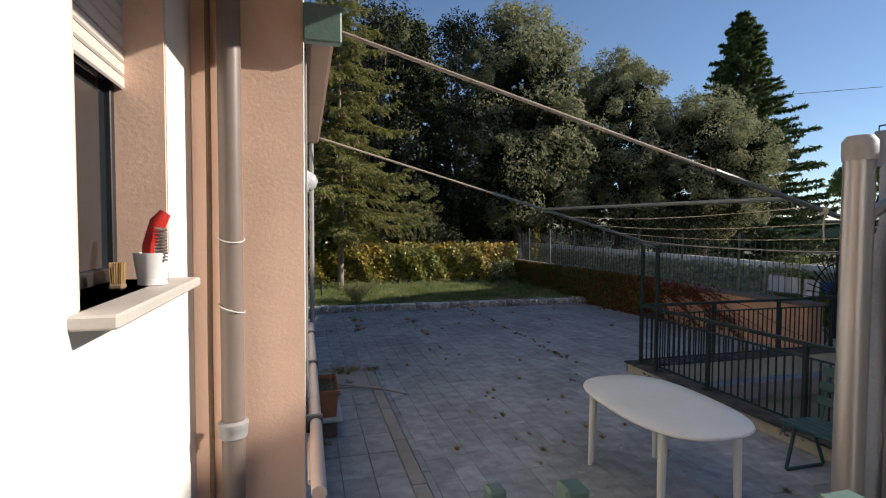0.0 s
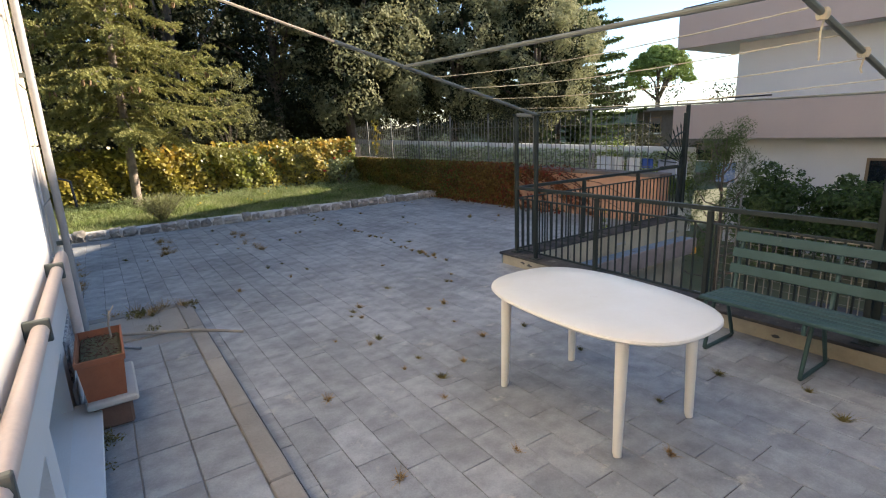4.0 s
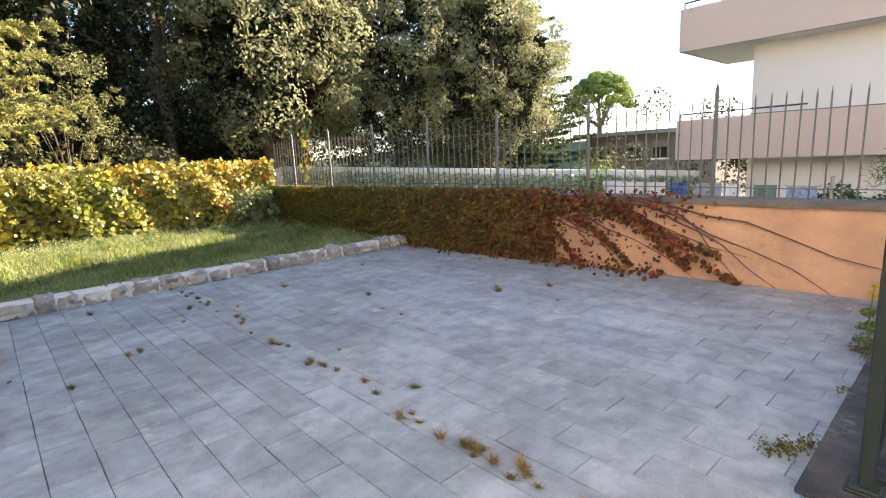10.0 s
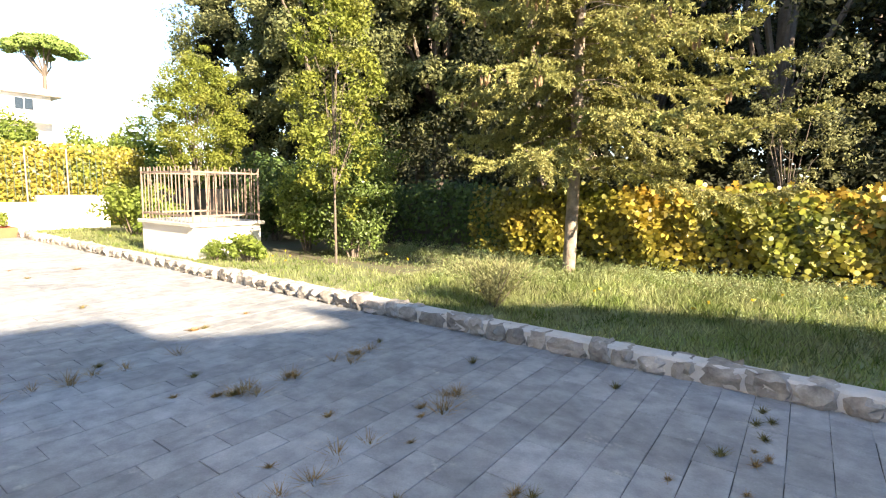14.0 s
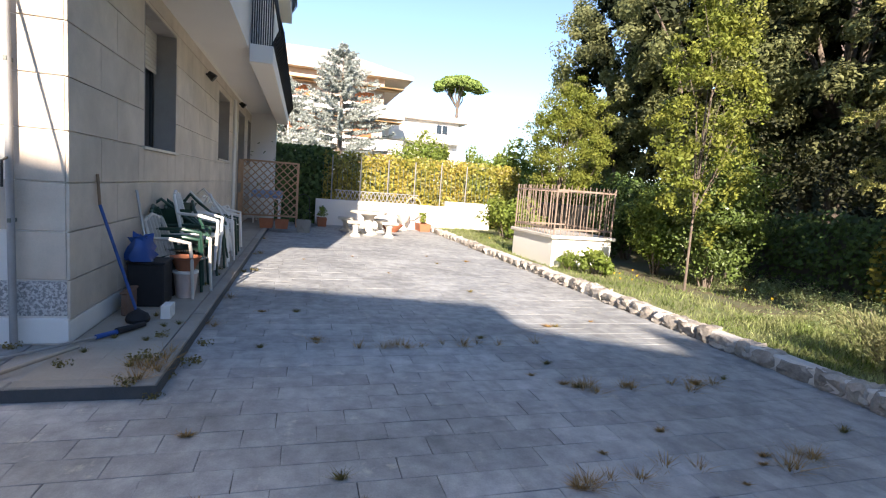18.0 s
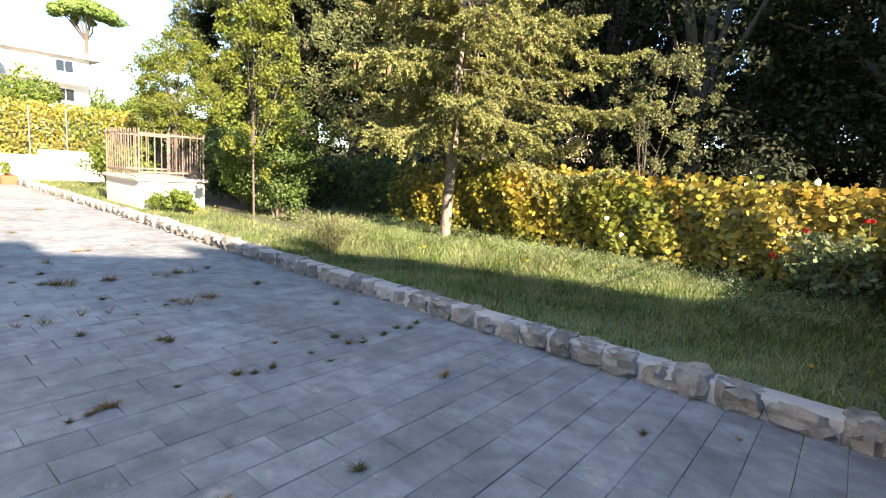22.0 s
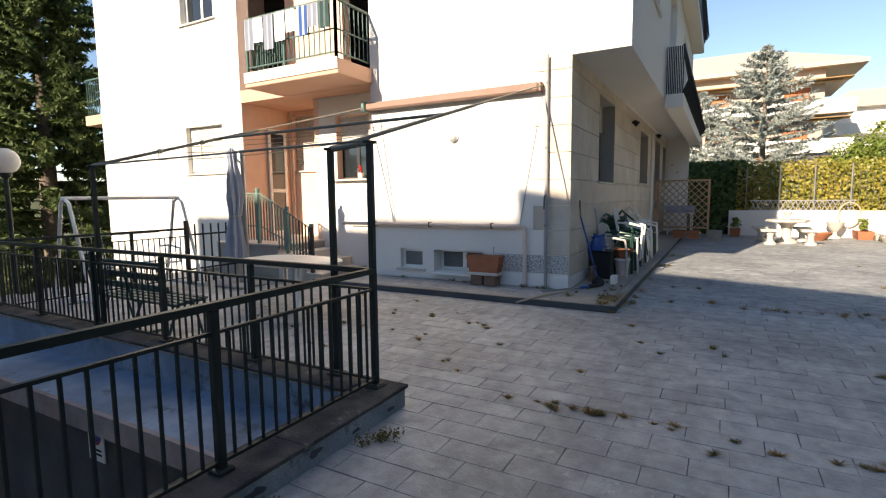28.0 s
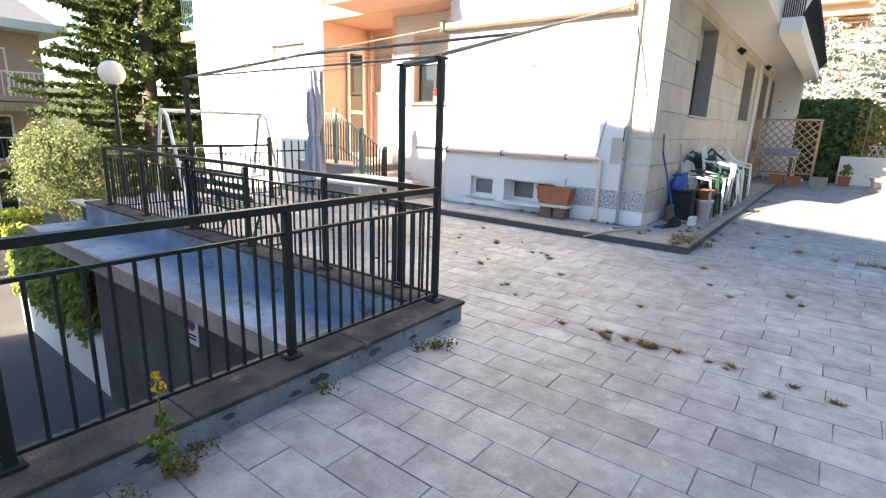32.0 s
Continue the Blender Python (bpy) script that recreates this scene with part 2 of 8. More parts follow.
M["farwhite"] = material("far_white_render", (0.80, 0.77, 0.73), 0.9, second=(0.74, 0.71, 0.67), scale=0.5, grain=20, grain_amount=0.04, bump=0.1)
M["fascia"] = material("dull_pink_fascia", (0.34, 0.28, 0.26), 0.9, second=(0.25, 0.21, 0.20), scale=1.4, grain=40, grain_amount=0.15, bump=0.25, stain=(2.0, .65, 1.2))
M["band"] = material("pale_pink_band", (0.66, 0.52, 0.45), 0.9, second=(0.62, 0.48, 0.41), scale=0.6, grain=25, grain_amount=0.05, bump=0.1)
M["shutter"] = material("roller_shutter", (0.45, 0.36, 0.28), 0.7, scale=3, bump=0.05)
M["orange_shutter"] = material("orange_shutter", (0.50, 0.16, 0.05), 0.7, scale=3, bump=0.05)
M["brown"] = material("brown_downpipe", (0.20, 0.155, 0.13), 0.45, second=(0.24, 0.19, 0.16), scale=3, grain=60, grain_amount=0.06, bump=0.05)
M["wood"] = material("weathered_wood", (0.30, 0.20, 0.12), 0.8, second=(0.22, 0.145, 0.09), scale=9, grain=50, grain_amount=0.2, bump=0.3)
M["roof"] = material("roof_slate_grey", (0.20, 0.205, 0.21), 0.8, second=(0.26, 0.255, 0.25), scale=2, bump=0.3)
M["navy"] = material("blue_grey_fabric", (0.28, 0.31, 0.38), 0.9, second=(0.36, 0.38, 0.44), scale=4, grain=120, bump=0.25)
M["ground"] = material("distant_ground", (0.16, 0.16, 0.09), 0.95, second=(0.11, 0.12, 0.05), scale=0.2, grain=6, bump=0.3)
M["marble"] = material("worn_marble", (0.62, 0.57, 0.50), 0.5, second=(0.52, 0.48, 0.42), scale=3, grain=40, grain_amount=0.08, bump=0.08)
M["kerbstone"] = material("brown_kerb_stone", (0.27, 0.245, 0.215), 0.8, second=(0.33, 0.30, 0.26), scale=5, grain=50, grain_amount=0.15, bump=0.3, per_object=0.10, stain=(1.5, .8, 1.15))
M["greywall"] = material("grey_roughcast", (0.11, 0.11, 0.11), 0.95, second=(0.07, 0.07, 0.072), scale=2, grain=60, grain_amount=0.25, bump=0.7, bump_scale=35, stain=(.8, .7, 1.2))
M["black"] = material("black_iron", (0.015, 0.016, 0.018), 0.45, second=(0.03, 0.03, 0.03), scale=4, bump=0.05)
M["red"] = material("red_plastic", (0.55, 0.03, 0.02), 0.35, second=(0.48, 0.025, 0.018), bump=0.03, grain_amount=0.04)
M["blue"] = material("blue_plastic", (0.025, 0.10, 0.36), 0.4, second=(0.02, 0.08, 0.28), bump=0.03, grain_amount=0.05)
M["darkgreen_plastic"] = material("dark_green_plastic", (0.012, 0.05, 0.035), 0.4, second=(0.02, 0.06, 0.04), bump=0.03, grain_amount=0.06)
M["greenpaint"] = material("faded_green_paint", (0.15, 0.24, 0.20), 0.5, second=(0.11, 0.18, 0.15), scale=4, grain=40, bump=0.1, spots=(0.30, 0.30, 0.27), spot_scale=9, spot_at=0.64)
M["alu"] = material("grey_aluminium", (0.42, 0.41, 0.40), 0.35, metal=0.6, second=(0.36, 0.35, 0.34), scale=3, grain_amount=0.04, bump=0.02)
M["flue"] = material("grey_plastic_pipe", (0.36, 0.35, 0.34), 0.5, second=(0.30, 0.29, 0.28), bump=0.05)
M["lampglass"] = material("opal_globe", (0.80, 0.80, 0.78), 0.25, second=(0.74, 0.74, 0.72), bump=0.0, grain_amount=0.02, translucent=0.4)
M["pipe"] = material("painted_pipe", (0.78, 0.62, 0.52), 0.5, second=(0.70, 0.54, 0.44), scale=5, bump=0.05)
M["sheet"] = material("white_board", (0.75, 0.78, 0.82), 0.5, second=(0.68, 0.70, 0.74), scale=3, bump=0.03, grain_amount=0.04)
M["trellis"] = material("orange_pine_trellis", (0.52, 0.33, 0.20), 0.7, second=(0.42, 0.26, 0.15), scale=9, grain=50, bump=0.2)
M["redbark"] = material("creeper_stem", (0.16, 0.07, 0.045), 0.9, second=(0.10, 0.05, 0.035), scale=10, bump=0.4)
M["weed"] = material("dry_weeds", (0.30, 0.19, 0.08), 0.8, second=(0.38, 0.24, 0.10), scale=2, grain=10, bump=0.0, translucent=0.2, island=0.5, spec=0.15)
M["leaf_hedge"] = material("ivy_leaves", (0.056, 0.1, 0.028), 0.5, second=(0.096, 0.144, 0.04), scale=1.2, grain=6, bump=0.0, translucent=0.25, island=0.45, spec=0.3)
M["leaf_cedar"] = material("cedar_needles", (0.075, 0.112, 0.0413), 0.7, second=(0.135, 0.173, 0.06), scale=1.0, grain=6, bump=0.0, translucent=0.25, island=0.4, spec=0.2)
M["yellow"] = material("yellow_petals", (0.70, 0.48, 0.03), 0.6, bump=0.0, translucent=0.3, island=0.2)
M["awning"] = material("striped_awning_cloth", (0.42, 0.34, 0.24), 0.9, second=(0.36, 0.29, 0.20), scale=5, bump=0.15)
M["tile_roof"] = material("grey_brown_roof_tiles", (0.36, 0.29, 0.23), 0.85, second=(0.42, 0.36, 0.30), scale=4, grain=15, grain_amount=0.15, bump=0.5)
M["rope"] = material("pale_rope", (0.55, 0.48, 0.34), 0.9, bump=0.3)
M["ironfence"] = material("grey_green_iron", (0.09, 0.10, 0.09), 0.6, second=(0.15, 0.145, 0.13), scale=6, grain=40, bump=0.08)
M["leaf_hedge2"] = material("shaded_ivy_leaves", (0.075, 0.115, 0.022), 0.5, second=(0.19, 0.12, 0.03), scale=1.6, mix=0.35, grain=6, bump=0.0, translucent=0.3, island=0.6, spec=0.25)
# green and cream raised so the leaf colour holds sunlight and its highlights
M["leaf_ivy"] = material("variegated_sunlit_ivy", (0.22, 0.29, 0.10), 0.35, second=(0.76, 0.78, 0.66), scale=9, mix=0.25, grain=6, bump=0.0, translucent=0.6, island=0.35, spec=0.4)
M["leaf_herb"] = material("low_herbs", (0.24, 0.32, 0.13), 0.6, second=(0.33, 0.37, 0.19), scale=2, grain=6, bump=0.0, translucent=0.35, island=0.3, spec=0.2)
M["eaves"] = material("pale_green_eaves", (0.60, 0.62, 0.56), 0.7, second=(0.52, 0.55, 0.49), scale=2, bump=0.05)
M["shutter2"] = material("pink_shutter", (0.50, 0.33, 0.25), 0.7, scale=3, bump=0.05)
M["roof_pale"] = material("pale_roof_tiles", (0.50, 0.44, 0.38), 0.85, second=(0.40, 0.35, 0.30), scale=2, grain=10, grain_amount=0.15, bump=0.3)
M["apt_wall"] = material("beige_apartment_render", (0.52, 0.42, 0.34), 0.9, second=(0.46, 0.37, 0.30), scale=0.5, grain=12, grain_amount=0.08, bump=0.1)
M["soffit_wood"] = material("ochre_soffit_boards", (0.42, 0.25, 0.10), 0.8, second=(0.34, 0.20, 0.08), scale=3, bump=0.1)
M["awning2"] = material("ochre_awning", (0.50, 0.36, 0.20), 0.9, bump=0.05)
M["greywall2"] = material("grey_far_wall", (0.20, 0.175, 0.155), 0.9, bump=0.05)
M["woods"] = material("far_woods", (0.08, 0.10, 0.05), 0.95, second=(0.12, 0.13, 0.07), scale=0.15, grain=1.0, grain_amount=0.4, bump=0.0)
M["slat"] = material("pale_slats", (0.66, 0.62, 0.56), 0.6, second=(0.60, 0.56, 0.50), scale=3, bump=0.03, grain_amount=0.05)
M["pink_smooth"] = material("pink_paint", (0.66, 0.40, 0.28), 0.85, second=(0.60, 0.36, 0.25), scale=1.5, grain=60, grain_amount=0.06, bump=0.15)
M["greenrail"] = material("green_rail_paint", (0.06, 0.13, 0.11), 0.45, second=(0.05, 0.10, 0.09), scale=4, bump=0.05)
M["awning_box"] = material("brown_awning_cloth", (0.30, 0.19, 0.145), 0.7, second=(0.25, 0.16, 0.12), scale=3, bump=0.1)
M["mortar"] = material("pale_mortar", (0.66, 0.62, 0.57), 0.9, second=(0.52, 0.48, 0.43), scale=6, bump=0.6, bump_scale=25)
M["rusty"] = material("rusty_iron", (0.22, 0.15, 0.11), 0.8, second=(0.28, 0.22, 0.18), scale=5, bump=0.2)
M["wood_and_sunlit_rod"] = material("bare_wood_and_sunlit_rod", (0.42, 0.36, 0.28), 0.8, second=(0.32, 0.27, 0.21), scale=9, bump=0.2)
M["terracotta2"] = material("brown_stone", (0.24, 0.14, 0.10), 0.9, second=(0.18, 0.11, 0.08), scale=7, bump=0.3)
M["slate_rest"] = material("slate_paving_joined", (0.367, 0.37, 0.366), 0.6, second=(0.247, 0.25, 0.25), scale=6.5, mix=0.32, grain=80, grain_amount=0.25, bump=0.35, bump_scale=24,
                      spots=(0.50, 0.46, 0.395), spot_scale=3.6, spot_at=0.60, island=0.13, stain=(0.8, 0.68, 1.22))
M["weed_green"] = material("green_weeds", (0.15, 0.14, 0.05), 0.8, second=(0.24, 0.18, 0.07), scale=2, grain=10, bump=0.0, translucent=0.2, island=0.5, spec=0.15)
M["bluecloth"] = material("blue_patterned_cloth", (0.12, 0.22, 0.45), 0.8, second=(0.45, 0.52, 0.62), scale=14, mix=0.3, bump=0.1)
M["wirefence"] = material("rusty_wire", (0.30, 0.26, 0.20), 0.7, second=(0.36, 0.30, 0.22), scale=5, bump=0.05)
M["yellow_paint"] = material("worn_yellow_paint", (0.55, 0.42, 0.10), 0.8, spots=(0.08, 0.08, 0.08), spot_scale=6, spot_at=0.5)
M["amber"] = material("amber_plastic", (0.75, 0.36, 0.03), 0.3, bump=0.0)
M["turf"] = material("dry_turf", (0.15, 0.195, 0.06), 0.95, second=(0.24, 0.225, 0.112), scale=2.0, grain=30, grain_amount=0.35, bump=0.7, spots=(0.22, 0.17, 0.11), spot_scale=1.3, spot_at=0.64)
M["cone"] = material("brown_spruce_cone", (0.36, 0.23, 0.12), 0.8, second=(0.25, 0.15, 0.08), scale=30, bump=0.4, per_object=0.2)
M["dead_wood"] = material("bare_grey_twigs", (0.34, 0.28, 0.23), 0.9, second=(0.24, 0.19, 0.15), scale=8, bump=0.2)
M["leaf_laurel"] = material("laurel_leaves", (0.09, 0.14, 0.035), 0.4, second=(0.15, 0.20, 0.05), scale=1.6, grain=8, bump=0.0, translucent=0.3, island=0.5, spec=0.5)
M["leaf_fresh"] = material("yellow_green_leaves", (0.17, 0.225, 0.04), 0.6, second=(0.255, 0.25, 0.05), scale=1.6, grain=8, bump=0.0, translucent=0.4, island=0.4, spec=0.25)
M["leaf_pale"] = material("pale_oak_leaves", (0.15, 0.16, 0.065), 0.7, second=(0.24, 0.235, 0.105), scale=1.6, grain=8, bump=0.0, translucent=0.25, island=0.4, spec=0.2)
M["leaf_gold"] = material("yellow_vine_leaves", (0.46, 0.35, 0.055), 0.6, second=(0.44, 0.24, 0.045), scale=1.6, mix=0.4, grain=6, bump=0.0, translucent=0.35, island=0.4, spec=0.2)
M["leaf_pine"] = material("umbrella_pine_needles", (0.20, 0.29, 0.07), 0.7, second=(0.27, 0.34, 0.10), scale=0.7, grain=6, bump=0.0, translucent=0.3, island=0.3, spec=0.2)
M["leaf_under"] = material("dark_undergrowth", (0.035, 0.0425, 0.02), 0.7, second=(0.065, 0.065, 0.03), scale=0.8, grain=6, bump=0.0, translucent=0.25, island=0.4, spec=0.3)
M["leaf_rosemary"] = material("rosemary_needles", (0.20, 0.22, 0.09), 0.7, second=(0.28, 0.26, 0.13), scale=3, grain=6, bump=0.0, translucent=0.3, island=0.35, spec=0.2)
M["kerb_blue"] = material("peeling_blue_paint", (0.21, 0.285, 0.33), 0.8, second=(0.30, 0.35, 0.37), scale=4, grain=40, bump=0.6, spots=(0.05, 0.05, 0.055), spot_scale=5, spot_at=0.58, stain=(2.0, .6, 1.2))
M["kerb_dark"] = material("dark_kerb_paint", (0.055, 0.06, 0.065), 0.8, second=(0.09, 0.09, 0.09), scale=5, bump=0.4)
# lighter grey base stands in for light reflected by the basement panes
M["greyglass"] = material("reflection_grey_glass", (0.10, 0.11, 0.12), 0.35, second=(0.16, 0.165, 0.17), scale=3, bump=0.0)
M["bark_pale"] = material("pale_spruce_bark", (0.35, 0.28, 0.22), 0.95, second=(0.20, 0.155, 0.12), scale=9, mix=0.35, grain=35, grain_amount=0.3, bump=0.9, bump_scale=18)
# dark colour standing in for the shade inside the oak crowns
M["leaf_crown_shade"] = material("crown_shade_leaves", (0.035, 0.045, 0.022), 0.8, second=(0.05, 0.055, 0.03), scale=1.0, bump=0.0, island=0.3, spec=0.1)
M["oldwall"] = material("old_stained_concrete", (0.102, 0.093, 0.084), 0.95, second=(0.06, 0.054, 0.048), scale=1.5, grain=40, grain_amount=0.25, bump=0.6)
M["navy_cloth"] = material("navy_cotton", (0.03, 0.035, 0.07), 0.9, second=(0.05, 0.055, 0.10), scale=5, grain=120, bump=0.2)
M["wall_cap"] = material("weathered_brown_cap", (0.19, 0.155, 0.13), 0.95, second=(0.11, 0.095, 0.085), scale=4, mix=0.35, grain=50, grain_amount=0.3, bump=0.7, bump_scale=25, spots=(0.30, 0.28, 0.25), spot_scale=3, spot_at=0.64)


# ---- mesh helpers ----
class MB:
    """Gathers vertices and faces of one mesh."""
    def __init__(self):
        self.v, self.f, self.smooth = [], [], False

    def add(self, verts, faces):
        o = len(self.v)
        self.v.extend(verts)
        self.f.extend([tuple(i + o for i in fc) for fc in faces])
        return self

    def box(self, x0, y0, z0, x1, y1, z1, b=0.0, m=None):
        """A box, with edges cut off by b."""
        if b <= 0:
            vs = [(x, y, z) for z in (z0, z1) for y in (y0, y1) for x in (x0, x1)]
            fs = [(0, 2, 3, 1), (4, 5, 7, 6), (0, 1, 5, 4), (2, 6, 7, 3), (0, 4, 6, 2), (1, 3, 7, 5)]
        else:
            b = min(b, abs(x1 - x0) / 2.2, abs(y1 - y0) / 2.2, abs(z1 - z0) / 2.2)
            vs, idx = [], {}
            lo, hi = (x0, y0, z0), (x1, y1, z1)
            for sx in (0, 1):
                for sy in (0, 1):
                    for sz in (0, 1):
                        for a in range(3):
                            p = [(hi if s else lo)[k] for k, s in enumerate((sx, sy, sz))]
                            for k, s in enumerate((sx, sy, sz)):
                                if k != a:
                                    p[k] += -b if s else b
                            idx[sx, sy, sz, a] = len(vs)
                            vs.append(tuple(p))
            fs = []
            for a in range(3):
                c, d = (a + 1) % 3, (a + 2) % 3
                for s in (0, 1):
                    q = []
                    for u, w in ((0, 0), (1, 0), (1, 1), (0, 1)):
                        k = [0, 0, 0]
                        k[a], k[c], k[d] = s, u, w
                        q.append(idx[(*k, a)])
                    fs.append(tuple(q if s else q[::-1]))
                for u in (0, 1):
                    for w in (0, 1):
                        k0, k1 = [0, 0, 0], [0, 0, 0]
                        k0[a], k0[c], k0[d] = 0, u, w
                        k1[a], k1[c], k1[d] = 1, u, w
                        q = [idx[(*k0, c)], idx[(*k1, c)], idx[(*k1, d)], idx[(*k0, d)]]
                        fs.append(tuple(q if (u == w) else q[::-1]))
            for sx in (0, 1):
                for sy in (0, 1):
                    for sz in (0, 1):
                        q = [idx[sx, sy, sz, a] for a in range(3)]
                        fs.append(tuple(q if (sx + sy + sz) % 2 else q[::-1]))
        if m is not None:
            vs = [tuple(m @ Vector(p)) for p in vs]
        return self.add(vs, fs)

    def tube(self, pts, r, n=8, close=True):
        """A round rod along the points; r is one radius or one for each point."""
        pts = [Vector(p) for p in pts]
        rs = r if isinstance(r, (list, tuple)) else [r] * len(pts)
        rings = []
        up = None
        for i, p in enumerate(pts):
            d = (pts[min(i + 1, len(pts) - 1)] - pts[max(i - 1, 0)]).normalized()
            if up is None or abs(d.dot(up)) > 0.98:
                up = Vector((0, 0, 1)) if abs(d.z) < 0.9 else Vector((1, 0, 0))
            s = d.cross(up).normalized()
            up = s.cross(d).normalized()
            rings.append([tuple(p + (s * math.cos(2 * math.pi * k / n) + up * math.sin(2 * math.pi * k / n)) * rs[i]) for k in range(n)])
        vs = [p for ring in rings for p in ring]
        fs = []
        for i in range(len(rings) - 1):
            for k in range(n):
                a, b = i * n + k, i * n + (k + 1) % n
                fs.append((a, b, b + n, a + n))
        if close:
            fs.append(tuple(range(n - 1, -1, -1)))
            fs.append(tuple(range((len(rings) - 1) * n, len(rings) * n)))
        self.smooth = True
        return self.add(vs, fs)

    def bar(self, p0, p1, w, h=None):
        """A square bar from p0 to p1."""
        h = h or w
        p0, p1 = Vector(p0), Vector(p1)
        d = (p1 - p0).normalized()
        up = Vector((0, 0, 1)) if abs(d.z) < 0.95 else Vector((0, 1, 0))
        s = d.cross(up).normalized()
        u = s.cross(d).normalized()
        vs = [tuple(p + s * a * w / 2 + u * c * h / 2) for p in (p0, p1) for a, c in ((-1, -1), (1, -1), (1, 1), (-1, 1))]
        return self.add(vs, [(3, 2, 1, 0), (4, 5, 6, 7), (0, 1, 5, 4), (1, 2, 6, 5), (2, 3, 7, 6), (3, 0, 4, 7)])

    def lathe(self, prof, n=16, c=(0, 0, 0)):
        """A turned shape: prof holds (radius, z)."""
        vs = [(c[0] + r * math.cos(2 * math.pi * k / n), c[1] + r * math.sin(2 * math.pi * k / n), c[2] + z) for r, z in prof for k in range(n)]
        fs = [(i * n + k, i * n + (k + 1) % n, (i + 1) * n + (k + 1) % n, (i + 1) * n + k) for i in range(len(prof) - 1) for k in range(n)]
        if prof[0][0] > 1e-4:
            fs.append(tuple(range(n - 1, -1, -1)))
        if prof[-1][0] > 1e-4:
            fs.append(tuple(range((len(prof) - 1) * n, len(prof) * n)))
        self.smooth = True
        return self.add(vs, fs)

    def extrude(self, poly, z0, z1):
        """A flat outline (x, y), raised from z0 to z1."""
        n = len(poly)
        vs = [(x, y, z0) for x, y in poly] + [(x, y, z1) for x, y in poly]
        fs = [tuple(range(n - 1, -1, -1)), tuple(range(n, 2 * n))] + [(k, (k + 1) % n, n + (k + 1) % n, n + k) for k in range(n)]
        return self.add(vs, fs)

    def mesh(self, name, mat):
        me = bpy.data.meshes.new(name)
        me.from_pydata(self.v, [], self.f)
        me.materials.append(mat)
        if self.smooth:
            me.polygons.foreach_set("use_smooth", [True] * len(me.polygons))
            try:
                me.set_sharp_from_angle(angle=radians(40))
            except AttributeError:
                pass
        me.update()
        return me


def part(name, mb, mat, parent=None, label=""):
    """Links one mesh as an object, under a thing or a part."""
    ob = new(name, mb if isinstance(mb, bpy.types.Mesh) else mb.mesh(name, mat))
    if parent is not None:
        ob.parent = parent
    if label:
        ob["label"] = label
    return ob


def thing(name, label, category, at=(0, 0, 0), group="", rz=0.0):
    e = new(name)
    e.empty_display_size = 0.1
    e.matrix_basis = pose(*at, 0, 0, rz)
    return tagged(e, label, category, group)


def setting(name, mb, mat, label="", category=""):
    return tagged(part(name, mb, mat), label, category, "", "structure")


# ---- the plan ----
XF, YC, YO = 0.30, 6.28, 7.07    # street facade, side facade, overhang of the upper floors
RX, RY = 4.74, 6.16              # corner post of the railing
YB = 12.22                       # foot of the stone border
PIT = -2.6                       # driveway below
LAND = 0.62                      # entrance landing


def wall_face(y):
    """Face of the garden wall, which runs a little askew."""
    return 8.05 - (y - 6.5) * 0.047


def holed(mb, axis, a0, a1, u0, u1, z0, z1, holes=()):
    """A wall between a0 and a1 on its axis, from u0 to u1 and z0 to z1, with openings (u0, u1, z0, z1)."""
    us = sorted({u0, u1, *[h[0] for h in holes], *[h[1] for h in holes]})
    zs = sorted({z0, z1, *[h[2] for h in holes], *[h[3] for h in holes]})
    for i in range(len(us) - 1):
        for k in range(len(zs) - 1):
            cu, cz = (us[i] + us[i + 1]) / 2, (zs[k] + zs[k + 1]) / 2
            if any(h[0] < cu < h[1] and h[2] < cz < h[3] for h in holes):
                continue
            if axis == "x":
                mb.box(a0, us[i], zs[k], a1, us[i + 1], zs[k + 1])
            else:
                mb.box(us[i], a0, zs[k], us[i + 1], a1, zs[k + 1])
    return mb


g = MB()
g.add([(-3000, -3000, -2.7), (3000, -3000, -2.7), (3000, 3000, -2.7), (-3000, 3000, -2.7)], [(0, 1, 2, 3)])
setting("ground", g, M["ground"], "dry green and brown ground around the houses", "ground")
t = MB()
t.box(-13.4, -1.2, -2.69, 4.62, 6.05, -0.006)
t.box(-13.4, 6.05, -2.69, 8.02, YB, -0.006)
floor = setting("floor", t, M["joint"], "terrace of grey slate slabs with weeds in the joints", "terrace")
gd = MB()
gd.box(-13.4, YB + 0.17, -2.69, 7.9, 17.4, 0.10)
setting("garden_ground", gd, M["turf"], "turf and earth of the garden behind the stone border", "ground")

# house shell
h = MB()
holed(h, "x", XF - 0.3, XF, 2.85, YC, -0.05, 3.45, [(3.40, 3.84, 0.24, 0.57), (4.06, 4.95, 0.22, 0.57)])
holed(h, "x", XF - 0.3, XF, 2.85, YO, 3.45, 9.4, [(4.2, 5.2, 5.0, 6.3)])
tagged(part("wall_east", h, M["cream"]), "cream rendered house wall in full sun", "wall", kind="structure")
h = MB()
holed(h, "x", XF - 0.3, XF, -5.5, -0.4, -2.6, 9.4, [(-2.2, -1.0, 2.0, 3.0), (-2.16, -1.1, 5.15, 6.4)])
h.box(-9, -5.5, -2.6, 0, -5.2, 9.4)
tagged(part("wall_east_south", h, M["cream"]), "cream rendered house wall beyond the loggia", "wall", kind="structure")
h = MB()
